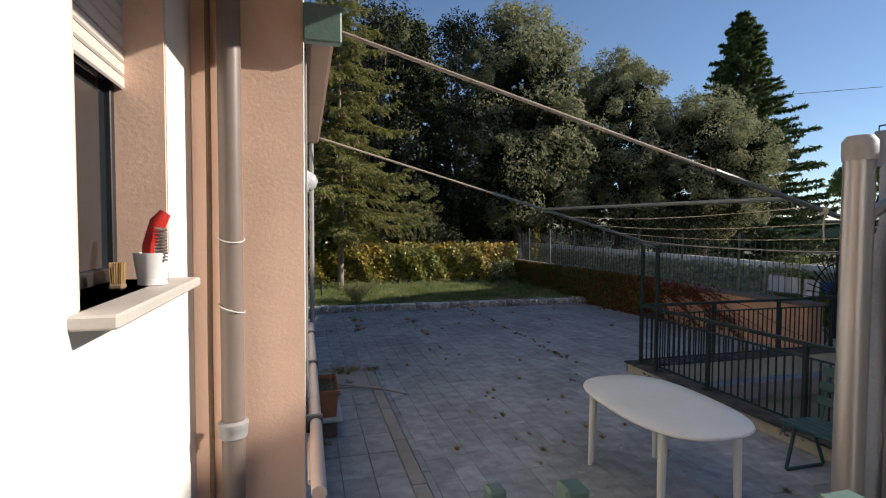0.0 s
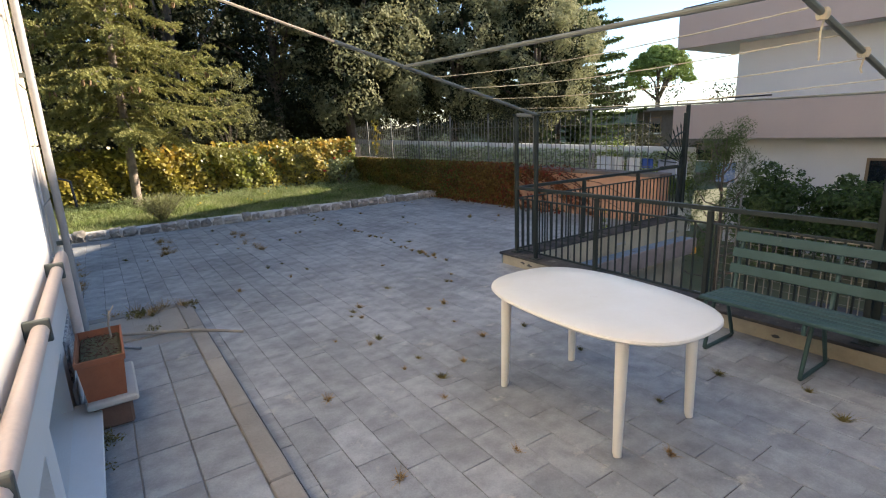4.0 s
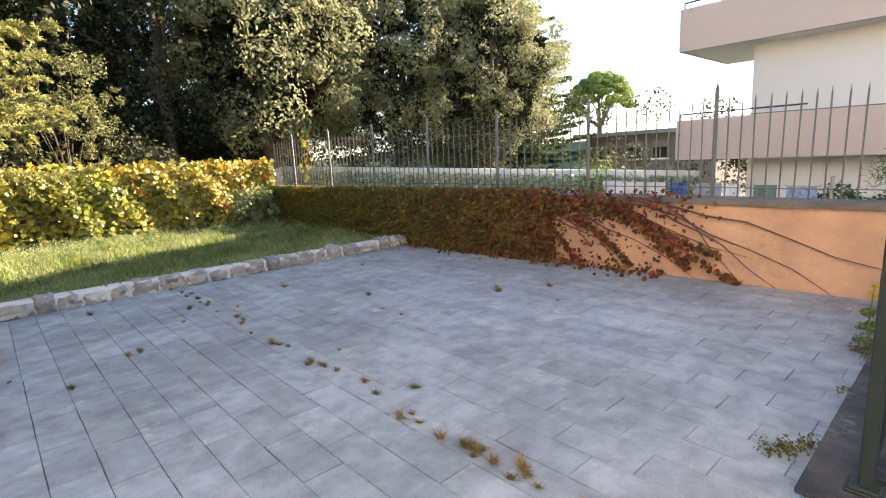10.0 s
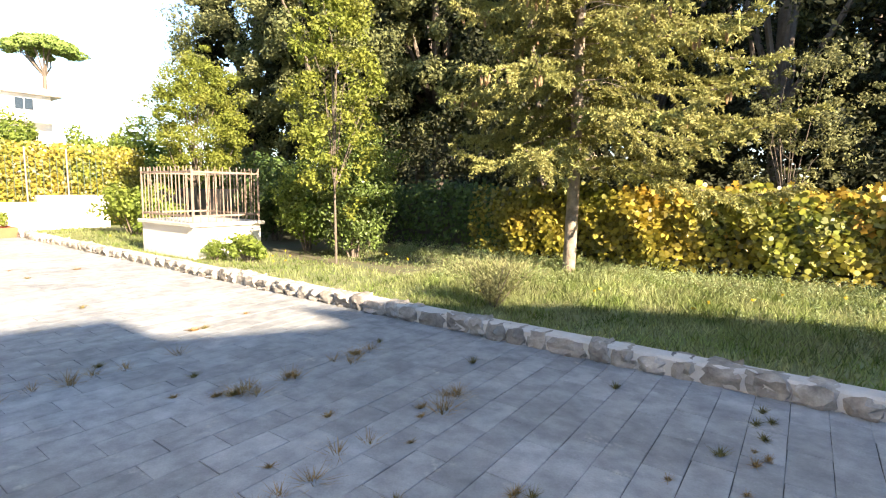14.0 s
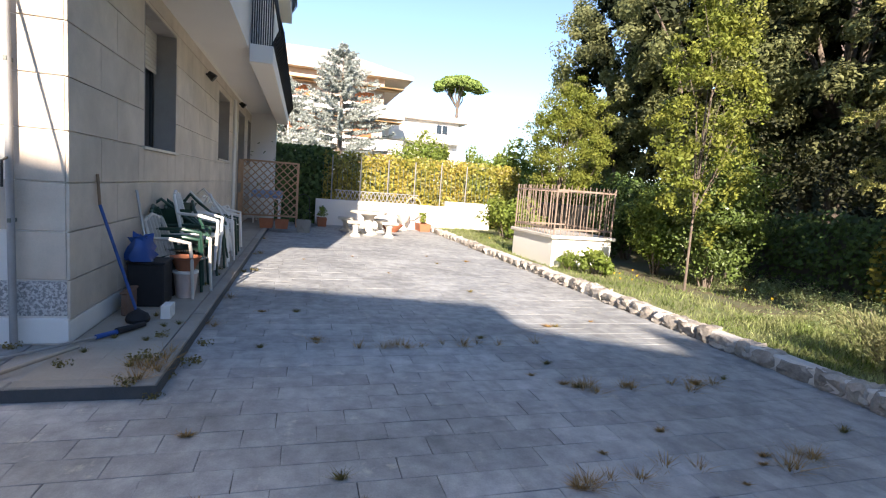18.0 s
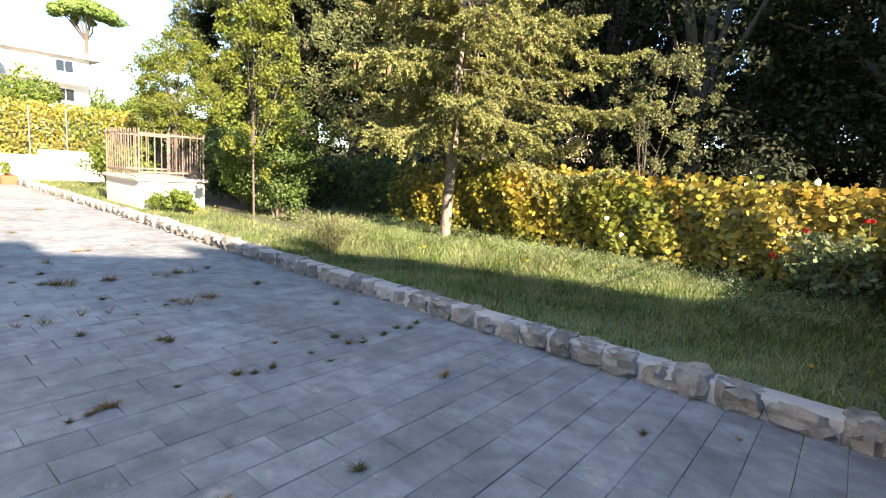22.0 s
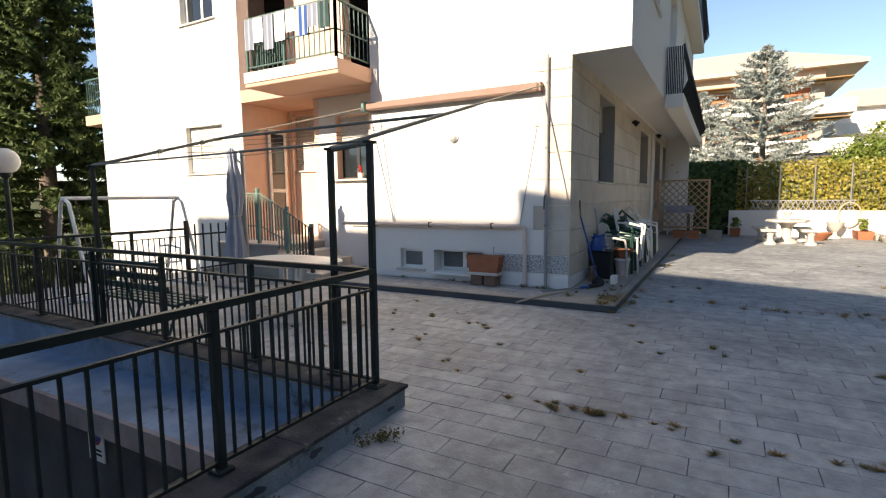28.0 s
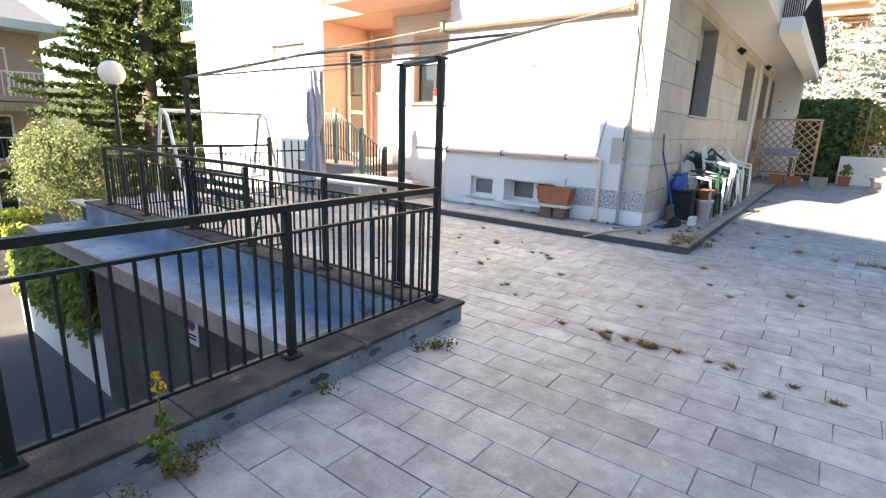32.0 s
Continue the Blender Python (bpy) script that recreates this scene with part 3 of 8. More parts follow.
holed(h, "y", YC - 0.3, YC, -13.0, XF - 0.3, -0.05, 3.45,
      [(-2.88, -1.50, 1.67, 3.14), (-7.9, -6.4, 1.74, 3.06), (-11.0, -9.6, 0.1, 3.1), (-12.8, -11.9, 1.8, 3.1)])
h.box(-13, YC - 0.3, 3.45, XF - 0.3, YO, 3.47)
tagged(part("wall_north", h, M["cream"]), "shaded side wall of the house", "wall", kind="structure")
h = MB()
holed(h, "y", YO - 0.3, YO, -13.0, XF - 0.3, 3.47, 9.4, [(-6.2, -4.6, 3.6, 5.9), (-10.2, -8.6, 3.6, 5.9), (-6.2, -4.6, 6.8, 9.0), (-10.2, -8.6, 6.8, 9.0), (-2.6, -1.6, 4.6, 5.9)])
tagged(part("wall_north_upper", h, M["cream"]), "overhanging upper storeys of the house", "wall", kind="structure")
h = MB()
h.box(-13.3, -5.5, -2.6, -13.0, YO, 9.4)
h.box(-13.3, -5.8, 9.4, 0.7, YO + 0.4, 9.7)
setting("roof_house", h, M["cream"], "flat roof slab of the house", "roof")
h = MB()
h.box(-13, -5.2, 3.2, -1.3, YC - 0.3, 3.4)
setting("ceiling", h, M["white"], "ceiling inside the house", "ceiling")
# inner walls coloured near black in place of the rooms' own darkness
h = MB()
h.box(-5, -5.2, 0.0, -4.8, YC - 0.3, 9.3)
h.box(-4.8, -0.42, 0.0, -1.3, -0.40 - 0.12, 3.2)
setting("wall_inner", h, M["dark"], "inner walls coloured near black for the unlit rooms behind the windows", "wall")

# loggia: deep bay with door, shallow bay with window
h = MB()
holed(h, "x", -1.25, -1.0, -0.4, 1.2, 0.0, 9.4, [(-0.32, 0.32, 2.05, 3.25), (0.45, 1.0, LAND, 3.0)])
h.box(-1.0, 1.08, 0, -0.205, 1.20, 3.36)
tagged(part("wall_loggia", h, M["pink"]), "orange-pink rendered back wall of the loggia", "wall", kind="structure")
h = MB()
holed(h, "x", -0.45, -0.2, 1.2, 2.85, 0.0, 3.36, [(1.62, 2.42, 1.79, 3.0)])
tagged(part("wall_loggia_window", h, M["cream"]), "cream rendered wall round the loggia window", "wall", kind="structure")
for nm_, bx_ in (("reveal", (-0.449, 2.405, 1.792, -0.203, 2.419, 2.998)), ("reveal", (-0.449, 1.621, 1.792, -0.203, 1.635, 2.998)), ("reveal", (-0.449, 1.636, 2.984, -0.203, 2.404, 2.998))):
    h = MB()
    h.box(*bx_)
    part(nm_, h, M["pink"], bpy.data.objects["wall_loggia_window"], "rough pink rendered reveal")
h = MB()
h.box(-0.198, 2.833, LAND - 0.6, XF - 0.003, 2.847, 3.358)
tagged(part("wall_return", h, M["pink"]), "rough pink rendered end wall of the loggia", "wall", kind="structure")
h = MB()
h.box(-0.998, -0.398, LAND - 0.6, XF - 0.003, -0.384, 3.358)
tagged(part("wall_return_south", h, M["pink"]), "rough pink rendered side of the loggia", "wall", kind="structure")

# entrance landing and steps
s = MB()
s.box(-1.0, -0.4, 0.0, 1.02, 1.25, LAND - 0.03)
tagged(part("landing", s, M["concrete"]), "raised entrance landing", "landing", kind="structure")
stairs = thing("entrance_steps", "pale marble entrance steps down to the terrace", "steps")
for i in range(4):
    y0 = (-0.4, 1.25, 1.58, 1.91)[i]
    y1 = (1.27, 1.60, 1.93, 2.26)[i]
    z = LAND - 0.155 * i
    b = MB()
    b.box(-0.19 if i else -0.99, y0, z - 0.032, 1.05, y1 + 0.015, z, 0.006)
    part("tread", b, M["marble"], stairs)
    if i:
        b = MB()
        b.box(-0.19, y0, 0, 1.02, y1, z - 0.033)
        part("riser", b, M["marble"], stairs)

# pavement along the house, with kerb stones and slabs
s = MB()
s.box(-13, YC, -0.02, 1.05, 6.96, 0.075)
s.box(XF, 2.4, -0.02, 1.05, YC, 0.075)
pav = setting("pavement", s, M["concrete"], "raised pavement of grey slabs along the house", "pavement")
x = -11.1
k = MB()
k.box(0, 0, -0.02, 0.805, 0.118, 0.093, 0.008)
kerb_mesh = k.mesh("kerb_stone", M["kerbstone"])
while x < 1.0:
    o = part("kerb_stone", kerb_mesh, None, pav)
    o.matrix_basis = pose(x, 6.968, 0, 0, 0, random.uniform(-.2, .2))
    x += 0.81
y = 2.23
while y < 6.4:
    o = part("kerb_stone", kerb_mesh, None, pav)
    o.matrix_basis = pose(1.17, y, 0, 0, 0, 90 + random.uniform(-.2, .2))
    y += 0.81

s = MB()
s.box(1.172, 2.2, -.02, 1.176, 7.09, .080)
s.box(-11.0, 7.089, -.02, 1.172, 7.093, .076)
setting("kerb_face", s, M["kerb_dark"], "dark grey painted face of the pavement edge", "kerb")

# driveway pit, its kerb, ledge and walls
p = MB()
p.box(3.0, -30, -2.69, 14, 6.04, PIT)
setting("road", p, M["asphalt"], "dark asphalt driveway below the terrace", "road")
kb = MB()
kb.box(4.64, 6.02, -2.6, 8.25, 6.305, 0.121)
kb.box(4.64, -0.2, -2.6, 4.86, 6.02, 0.121)
kerb = setting("kerb", kb, M["kerb_side"], "low kerb with peeling blue-grey paint", "kerb")
b = MB()
b.box(4.625, 6.307, -.03, 8.05, 6.32, 0.119)
part("painted_face", b, M["kerb_blue"], kerb, "face with peeling blue-grey paint")
b = MB()
b.box(4.861, -0.18, -0.138, 4.869, 6.018, 0.106)
part("felt_upstand", b, M["ledge"], kerb, "blue-grey roofing felt turned up the inner face")
peel = np.random.default_rng(17)


def peeled_patch(axis, u, z, r, at):
    """A ragged flake-edged patch where the paint has come off down to the dark base."""
    n_ = 11
    pts_ = []
    for k_ in range(n_):
        a_ = 2 * math.pi * k_ / n_
        q_ = r * float(peel.uniform(.45, 1.15))
        pts_.append((u + q_ * 1.5 * math.cos(a_), min(.10, max(.008, z + q_ * .6 * math.sin(a_)))))
    m_ = MB()
    lo_, hi_ = at
    v_ = [((d_, p_[0], p_[1]) if axis == "x" else (p_[0], d_, p_[1])) for d_ in (lo_, hi_) for p_ in pts_]
    m_.add(v_, [tuple(range(n_)), tuple(range(2 * n_ - 1, n_ - 1, -1))] + [(k_, n_ + k_, n_ + (k_ + 1) % n_, (k_ + 1) % n_) for k_ in range(n_)])
    part("peeled_patch", m_, M["kerb_dark"], kerb, "dark patch of peeled paint")


for u_, z_, r_ in ((5.95, .07, .03), (5.84, .055, .035), (5.1, .08, .02), (4.4, .03, .02), (3.9, .07, .025), (3.2, .05, .03), (2.2, .06, .03)):
    peeled_patch("x", u_, z_, r_, (4.6375, 4.6405))
for u_, z_, r_ in ((5.15, .05, .03), (5.5, .07, .04), (5.9, .06, .045), (6.05, .04, .03), (6.4, .075, .03), (6.75, .05, .04), (7.1, .03, .05), (7.5, .06, .04), (4.8, .04, .03)):
    peeled_patch("y", u_, z_, r_, (6.3195, 6.3225))
xs = 4.60
while xs < 8.2:
    b = MB()
    x1 = min(xs + 0.98, 8.25)
    b.box(xs, 6.03, 0.123, x1 - 0.003, 6.335, 0.15, 0.005)
    part("coping_slab", b, M["coping"], kerb)
    xs = x1
ys = 6.025
while ys > -0.1:
    b = MB()
    y0 = max(ys - 0.98, -0.2)
    b.box(4.60, y0, 0.123, 4.88, ys - 0.003, 0.15, 0.005)
    part("coping_slab", b, M["coping"], kerb)
    ys = y0
w = MB()
w.box(4.87, -0.3, -0.29, 5.52, 6.01, -0.14)
w.box(5.562, 5.80, -0.33, 8.12, 6.015, -0.14)
setting("garage_ledge", w, M["ledge"], "blue-grey roofing felt on the garage roof edge", "ledge")
w = MB()
w.box(5.521, -0.3, -0.292, 5.56, 6.01, -0.12)
w.box(5.125, -0.3, -0.33, 5.50, 6.01, -0.291)
w.box(5.561, 5.76, -0.36, 8.12, 5.799, -0.13)
setting("fascia", w, M["fascia"], "dull weathered pink fascia under the ledge", "fascia")
w = MB()
w.box(4.87, .62, -2.6, 5.12, 6.01, -0.292)
setting("wall_garage", w, M["greywall"], "grey roughcast garage wall", "wall")
w = MB()
w.box(4.60, -3.6, -2.6, 5.10, .618, -1.75)
w.box(4.60, -3.6, -1.75, 4.86, -.3, -.9)
setting("wall_drive", w, M["white"], "white wall beside the driveway", "wall")

# garden wall with a concrete cap
gw = MB()
ya, yb = 6.42, 17.0
xa, xb = wall_face(ya), wall_face(yb)
gw.add([(xa, ya, -2.6), (xb, yb, -2.6), (xb + .28, yb, -2.6), (xa + .28, ya, -2.6), (xa, ya, .76), (xb, yb, .84), (xb + .28, yb, .84), (xa + .28, ya, .76)],
       [(0, 1, 2, 3), (7, 6, 5, 4), (4, 5, 1, 0), (5, 6, 2, 1), (6, 7, 3, 2), (7, 4, 0, 3)])
gwall = setting("wall_garden", gw, M["orange"], "orange rendered garden wall overgrown with creeper", "wall")
gc = MB()
gc.add([(xa - .03, ya - .03, .762), (xb - .03, yb, .842), (xb + .31, yb, .842), (xa + .31, ya - .03, .762), (xa - .03, ya - .03, .82), (xb - .03, yb, .90), (xb + .31, yb, .90), (xa + .31, ya - .03, .82)],
       [(3, 2, 1, 0), (4, 5, 6, 7), (4, 0, 1, 5), (5, 1, 2, 6), (6, 2, 3, 7), (7, 3, 0, 4)])
part("wall_cap", gc, M["wall_cap"], gwall, "weathered brown concrete cap")
hw = MB()
hw.box(-13.4, 17.0, -2.6, 7.85, 17.3, 1.28)
hw.box(-13.4, 16.5, -2.6, -13.1, 17.0, 1.2)
setting("wall_back", hw, M["oldwall"], "old grey wall hidden behind the vine", "wall")
lw = MB()
lw.box(-13.0, 8.4, -0.02, -12.7, 12.9, 0.86)
lw.box(-13.0, 12.9, -0.02, -12.7, 14.6, 1.05)
setting("wall_low", lw, M["cream"], "low cream wall at the end of the terrace", "wall")

# retaining wall of the drive with a wire fence
rw = MB()
rw.box(8.42, -3.0, -2.6, 8.62, 6.0, -1.15)
setting("wall_retaining", rw, M["concrete"], "concrete retaining wall beside the drive", "wall")


# ---- railings of the terrace ----
def railing(name, p0, p1, posts, label, top=0.945, base=0.15, mid=0.82, low=0.20, step=0.087, mat="rail", post_w=0.042):
    """A railing from p0 to p1 (x, y): posts at the fractions given, handrail, two rails and thin balusters."""
    e = thing(name, label, "railing", (p0[0], p0[1], 0))
    d = Vector((p1[0] - p0[0], p1[1] - p0[1], 0))
    L = d.length
    u = d / L
    for f in posts:
        q = u * (L * f)
        b = MB()
        b.box(q.x - post_w / 2, q.y - post_w / 2, base, q.x + post_w / 2, q.y + post_w / 2, top - 0.02, 0.004)
        po = part("post", b, M[mat], e)
        b = MB()
        b.box(q.x - 0.045, q.y - 0.045, base - 0.002, q.x + 0.045, q.y + 0.045, base + 0.022, 0.006)
        part("base_plate", b, M[mat], po)
    for nm, z, w in (("handrail", top, 0.042), ("middle_rail", mid, 0.022), ("bottom_rail", low, 0.022)):
        b = MB()
        b.bar(Vector((0, 0, z)), u * L + Vector((0, 0, z)), w, 0.035 if nm == "handrail" else 0.016)
        part(nm, b, M[mat], e)
    n = int(L / step)
    bb = MB()
    bb.bar((0, 0, low), (0, 0, mid), 0.013)
    me = bb.mesh("baluster", M[mat])
    for i in range(1, n):
        q = u * (L * i / n)
        if min(abs(i / n - f) * L for f in posts) < 0.04:
            continue
        o = part("baluster", me, None, e)
        o.matrix_basis = pose(q.x, q.y, 0, 0, 0, 0)
    return e


railing("terrace_railing", (RX, RY), (8.22, RY), [0.0, 0.3477, 0.684, 0.985], "dark green iron railing on the kerb above the drive")
railing("terrace_railing", (RX, RY - 0.03), (RX, 0.35), [0.2, 0.4, 0.6, 0.8, 0.995], "dark green iron railing along the drive")
railing("terrace_railing", (RX, 0.32), (2.15, 0.30), [0.33, 0.66], "dark green iron railing at the far end of the terrace", base=-0.01, low=0.12)

post_spots = ((RX, RY, 1.78), (4.665, 5.76, 1.76), (4.69, 2.70, 1.76))
for px_, py_, pz_ in post_spots:
    e = thing("pergola_post", "tall grey-green steel post standing on the kerb", "post", (px_, py_, 0.15), "pergola posts")
    b = MB()
    b.box(-0.02, -0.02, 0, 0.02, 0.02, pz_ - 0.15, 0.004)
    part("shaft", b, M["rail"], e)
    b = MB()
    b.box(-0.055, -0.055, 0, 0.055, 0.055, 0.012, 0.004)
    part("foot_plate", b, M["rail"], e)
    b = MB()
    b.box(-0.045, -0.024, pz_ - 0.15, 0.045, 0.024, pz_ - 0.132, 0.004)
    part("cap", b, M["rail"], e)
rods = thing("clothes_line_frame", "rusty grey steel rods of a clothes-line frame over the terrace, upper halves coloured as sunlit", "clothes line", (0, 0, 0))
A0, A1 = Vector((0.34, 5.90, 2.99)), Vector((4.66, 5.76, 1.775))
B0, B1 = Vector((0.34, 2.80, 2.97)), Vector((4.69, 2.70, 1.775))
for nm, pts, r in (("rod", (A0, A0.lerp(A1, .5)), 0.011), ("rod", (A0.lerp(A1, .48), A1), 0.017), ("rod", (B0, B0.lerp(B1, .55)), 0.011), ("rod", (B0.lerp(B1, .53), B1), 0.017),
                   ("cross_bar", (A0.lerp(A1, .63), B0.lerp(B1, .66)), 0.016), ("cross_bar", ((4.665, 5.76, 1.765), (RX, RY, 1.785)), 0.018),
                   ("wire", ((RX, RY, 1.80), (4.69, 2.70, 1.78)), 0.008)):
    b = MB()
    b.tube(pts, r, 8)
    # thin upper halves take a paler colour that stands in for sunlight
    part(nm, b, M["wood_and_sunlit_rod"] if r == .011 else M["steel"], rods)
for f in (0.70, 0.78, 0.86, 0.94):
    b = MB()
    a_, b_ = A0.lerp(A1, f), B0.lerp(B1, f)
    b.tube([a_.lerp(b_, i / 6) - Vector((0, 0, 0.05 * math.sin(math.pi * i / 6))) for i in range(7)], 0.003, 5)
    part("wire", b, M["rope"], rods)
for f in (0.72, 0.84):
    q = B0.lerp(B1, f)
    b = MB()
    b.tube([q + Vector((0.025, 0, 0.0)), q + Vector((0.02, 0.01, -0.08)), q + Vector((0.015, 0.0, -0.20 if f < .8 else -.1))], 0.005, 5)
    b.lathe([(0.022, -0.025), (0.03, -0.01), (0.03, 0.01), (0.022, 0.025)], 8, tuple(q))
    part("rope_end", b, M["rope"], rods)

# half-round gate of spikes at the end of the railing
fan = thing("fan_gate", "dark iron half-round guard with radiating spikes", "gate", (8.28, RY, 0.0))
b = MB()
b.box(-0.03, -0.03, 0.3, 0.03, 0.03, 1.76, 0.005)
part("post", b, M["rail"], fan)
b = MB()
b.bar((0.0, 0, 0.962), (-0.62, 0, 0.962), 0.03, 0.035)
part("bottom_bar", b, M["rail"], fan)
for R in (0.50, 0.10):
    b = MB()
    b.tube([(-R * math.sin(a), 0, 0.98 + R * math.cos(a)) for a in [math.pi / 2 * i / 12 for i in range(13)]], 0.011, 6)
    part("arc", b, M["rail"], fan)
for i in range(9):
    a = math.pi / 2 * (i + 0.35) / 9.2
    c_, s_ = math.cos(a), math.sin(a)
    b = MB()
    b.tube([(-0.05 * s_, 0, 0.98 + 0.05 * c_), (-0.56 * s_, 0, 0.98 + 0.56 * c_), (-0.60 * s_, 0, 0.98 + 0.60 * c_), (-0.66 * s_, 0, 0.98 + 0.66 * c_)], [0.008, 0.008, 0.013, 0.001], 6)
    part("spike", b, M["rail"], fan)
e = thing("iron_grille", "dark iron grille of upright bars beside the gate", "grille", (8.36, RY, 0.0))
for i in range(5):
    b = MB()
    b.tube([(0.08 * i, 0.06 * i, 0.2), (0.08 * i, 0.06 * i, 1.85), (0.08 * i, 0.06 * i, 1.95)], [0.01, 0.01, 0.001], 6)
    part("bar", b, M["rail"], e)
b = MB()
b.bar((0, 0, 1.0), (0.36, 0.27, 1.0), 0.02, 0.03)
part("cross_bar", b, M["rail"], e)

# fence on the garden wall
gf = thing("wall_fence", "tall grey iron fence on the garden wall", "fence", (0, 0, 0))
rod = MB()
rod.tube([(0, 0, 0), (0, 0, 0.92), (0, 0, 0.99)], [0.008, 0.008, 0.001], 5)
rod_me = rod.mesh("rod", M["ironfence"])
pst = MB()
pst.tube([(0, 0, 0), (0, 0, 1.06), (0, 0, 1.12)], [0.022, 0.022, 0.004], 6)
pst_me = pst.mesh("post", M["ironfence"])
y, i = 6.73, 2
while y < 17.0:
    o = part("post" if i % 12 == 0 else "rod", pst_me if i % 12 == 0 else rod_me, None, gf)
    o.matrix_basis = pose(wall_face(y) + 0.14, y, 0.82 + (y - 6.5) * 0.0075, random.uniform(-.6, .6), random.uniform(-.6, .6), 0)
    y += 0.115
    i += 1
for z in (0.10, 0.80):
    b = MB()
    b.bar((wall_face(6.45) + .14, 6.45, .82 + z), (wall_face(17) + .14, 17, .90 + z), 0.03, 0.008)
    part("rail", b, M["ironfence"], gf)

# ---- oval table ----
def oval(rx, ry, n, z, e=2.75):
    return [(math.copysign(abs(math.cos(2 * math.pi * k / n)) ** (2 / e) * rx, math.cos(2 * math.pi * k / n)),
             math.copysign(abs(math.sin(2 * math.pi * k / n)) ** (2 / e) * ry, math.sin(2 * math.pi * k / n)), z) for k in range(n)]


def oval_table(x, y, rz, label):
    e = thing("oval_table", label, "table", (x, y, 0), "", rz)
    rings = [oval(.40, .62, 40, .629), oval(.405, .645, 40, .647), oval(.43, .675, 40, .647), oval(.442, .687, 40, .659), oval(.438, .683, 40, .672), oval(.425, .67, 40, .680), oval(.30, .5, 40, .682)]
    b = MB()
    vs = [p for r in rings for p in r]
    fs = [tuple(range(39, -1, -1))] + [(i * 40 + k, i * 40 + (k + 1) % 40, (i + 1) * 40 + (k + 1) % 40, (i + 1) * 40 + k) for i in range(6) for k in range(40)] + [tuple(range(240, 280))]
    b.add(vs, fs)
    b.smooth = True
    part("tabletop", b, M["plastic"], e)
    b = MB()
    b.tube([(0, 0, .6815), (0, 0, .6835)], 0.03, 16)
    part("parasol_cap", b, M["plastic"], e, "round cap over the parasol hole")
    for sx in (-1, 1):
        for sy in (-1, 1):
            b = MB()
            b.tube([(sx * .312, sy * .455, 0), (sx * .31, sy * .45, .02), (sx * .295, sy * .44, .655)], [0.021, 0.024, 0.034], 14)
            part("leg", b, M["plastic"], e)
    return e


oval_table(2.91, 3.51, -2, "white oval plastic garden table on the terrace")

# ---- green slatted bench against the railing ----
bench = thing("garden_bench", "blue-green painted slatted garden bench beside the railing", "bench", (4.24, 2.84, 0))
for i in range(5):
    b = MB()
    b.box(-0.17 + i * 0.083, -0.67, 0.400 - .004 * i, -0.17 + i * 0.083 + 0.064, 0.67, 0.425 - .004 * i, 0.006)
    part("seat_slat", b, M["bench"], bench)
for i in range(3):
    b = MB()
    m_ = Matrix.Translation((0.255 + 0.028 * i, 0, 0.555 + i * 0.118)) @ Matrix.Rotation(radians(13), 4, 'Y')
    b.box(-0.011, -0.67, -0.036, 0.011, 0.67, 0.036, 0.006, m_)
    part("back_slat", b, M["bench"], bench)
for sy in (-0.62, 0.0, 0.62):
    b = MB()
    b.tube([(-0.16, sy, 0.33), (-0.155, sy, 0.39), (-0.13, sy, 0.392), (0.2, sy, 0.378), (0.245, sy, 0.42), (0.27, sy, 0.55), (0.335, sy, 0.83)], 0.014, 8)
    part("frame", b, M["bench"], bench)
    b = MB()
    b.tube([(-0.02, sy, 0.385), (-0.05, sy, 0.30), (-0.12, sy, 0.02), (-0.11, sy, 0.012), (0.27, sy, 0.012), (0.28, sy, 0.02), (0.17, sy, 0.30), (0.14, sy, 0.378)], 0.014, 8)
    part("leg", b, M["bench"], bench)

# ---- closed parasol on a mast ----
par = thing("cantilever_parasol", "closed blue-grey cantilever parasol with a grey aluminium mast", "parasol", (1.80, 1.265, 0))
b = MB()
b.box(-0.3, -0.3, 0, 0.3, 0.3, 0.05, 0.02)
part("base_plate", b, M["concrete"], par)
b = MB()
b.tube([(-0.08, 0.02, 0.05), (-0.08, 0.02, 2.20)], 0.036, 16)
part("mast", b, M["alu"], par)
b = MB()
b.lathe([(0.038, 2.17), (0.040, 2.19), (0.040, 2.22), (0.03, 2.235), (0, 2.235)], 16, (-0.08, 0.02, 0))
part("mast_cap", b, M["flue"], par)
b = MB()
rs = [(0.02, 2.25), (0.07, 2.16), (0.06, 2.0), (0.11, 1.75), (0.13, 1.45), (0.085, 1.18), (0.08, 1.14), (0.12, 0.9), (0.15, 0.55), (0.14, 0.42)]
n = 36
vs = []
for r, z in rs:
    for k in range(n):
        a = 2 * math.pi * k / n
        q = r * (1 + 0.24 * math.sin(8 * a + z * 2.0) + 0.1 * math.sin(3 * a + z * 4))
        vs.append((0.10 + q * math.cos(a) + 0.02 * math.sin(z * 3), q * math.sin(a) * 0.85, z))
fs = [(i * n + k, i * n + (k + 1) % n, (i + 1) * n + (k + 1) % n, (i + 1) * n + k) for i in range(len(rs) - 1) for k in range(n)]
b.add([(x_, y_, z_) for x_, y_, z_ in vs], [f[::-1] for f in fs])
b.smooth = True
part("canopy", b, M["navy"], par)
b = MB()
b.tube([(0.10 + 0.1 * math.cos(a), 0.09 * math.sin(a), 1.16) for a in [2 * math.pi * i / 16 for i in range(17)]], 0.008, 6)
part("tie", b, M["rope"], par)
b = MB()
b.tube([(-0.08, 0.02, 2.0), (0.1, 0, 2.12)], 0.016, 8)
part("arm", b, M["alu"], par)
b = MB()
b.tube([(0.0, -.05, 0.05), (0.0, -.05, 2.21)], 0.033, 16)
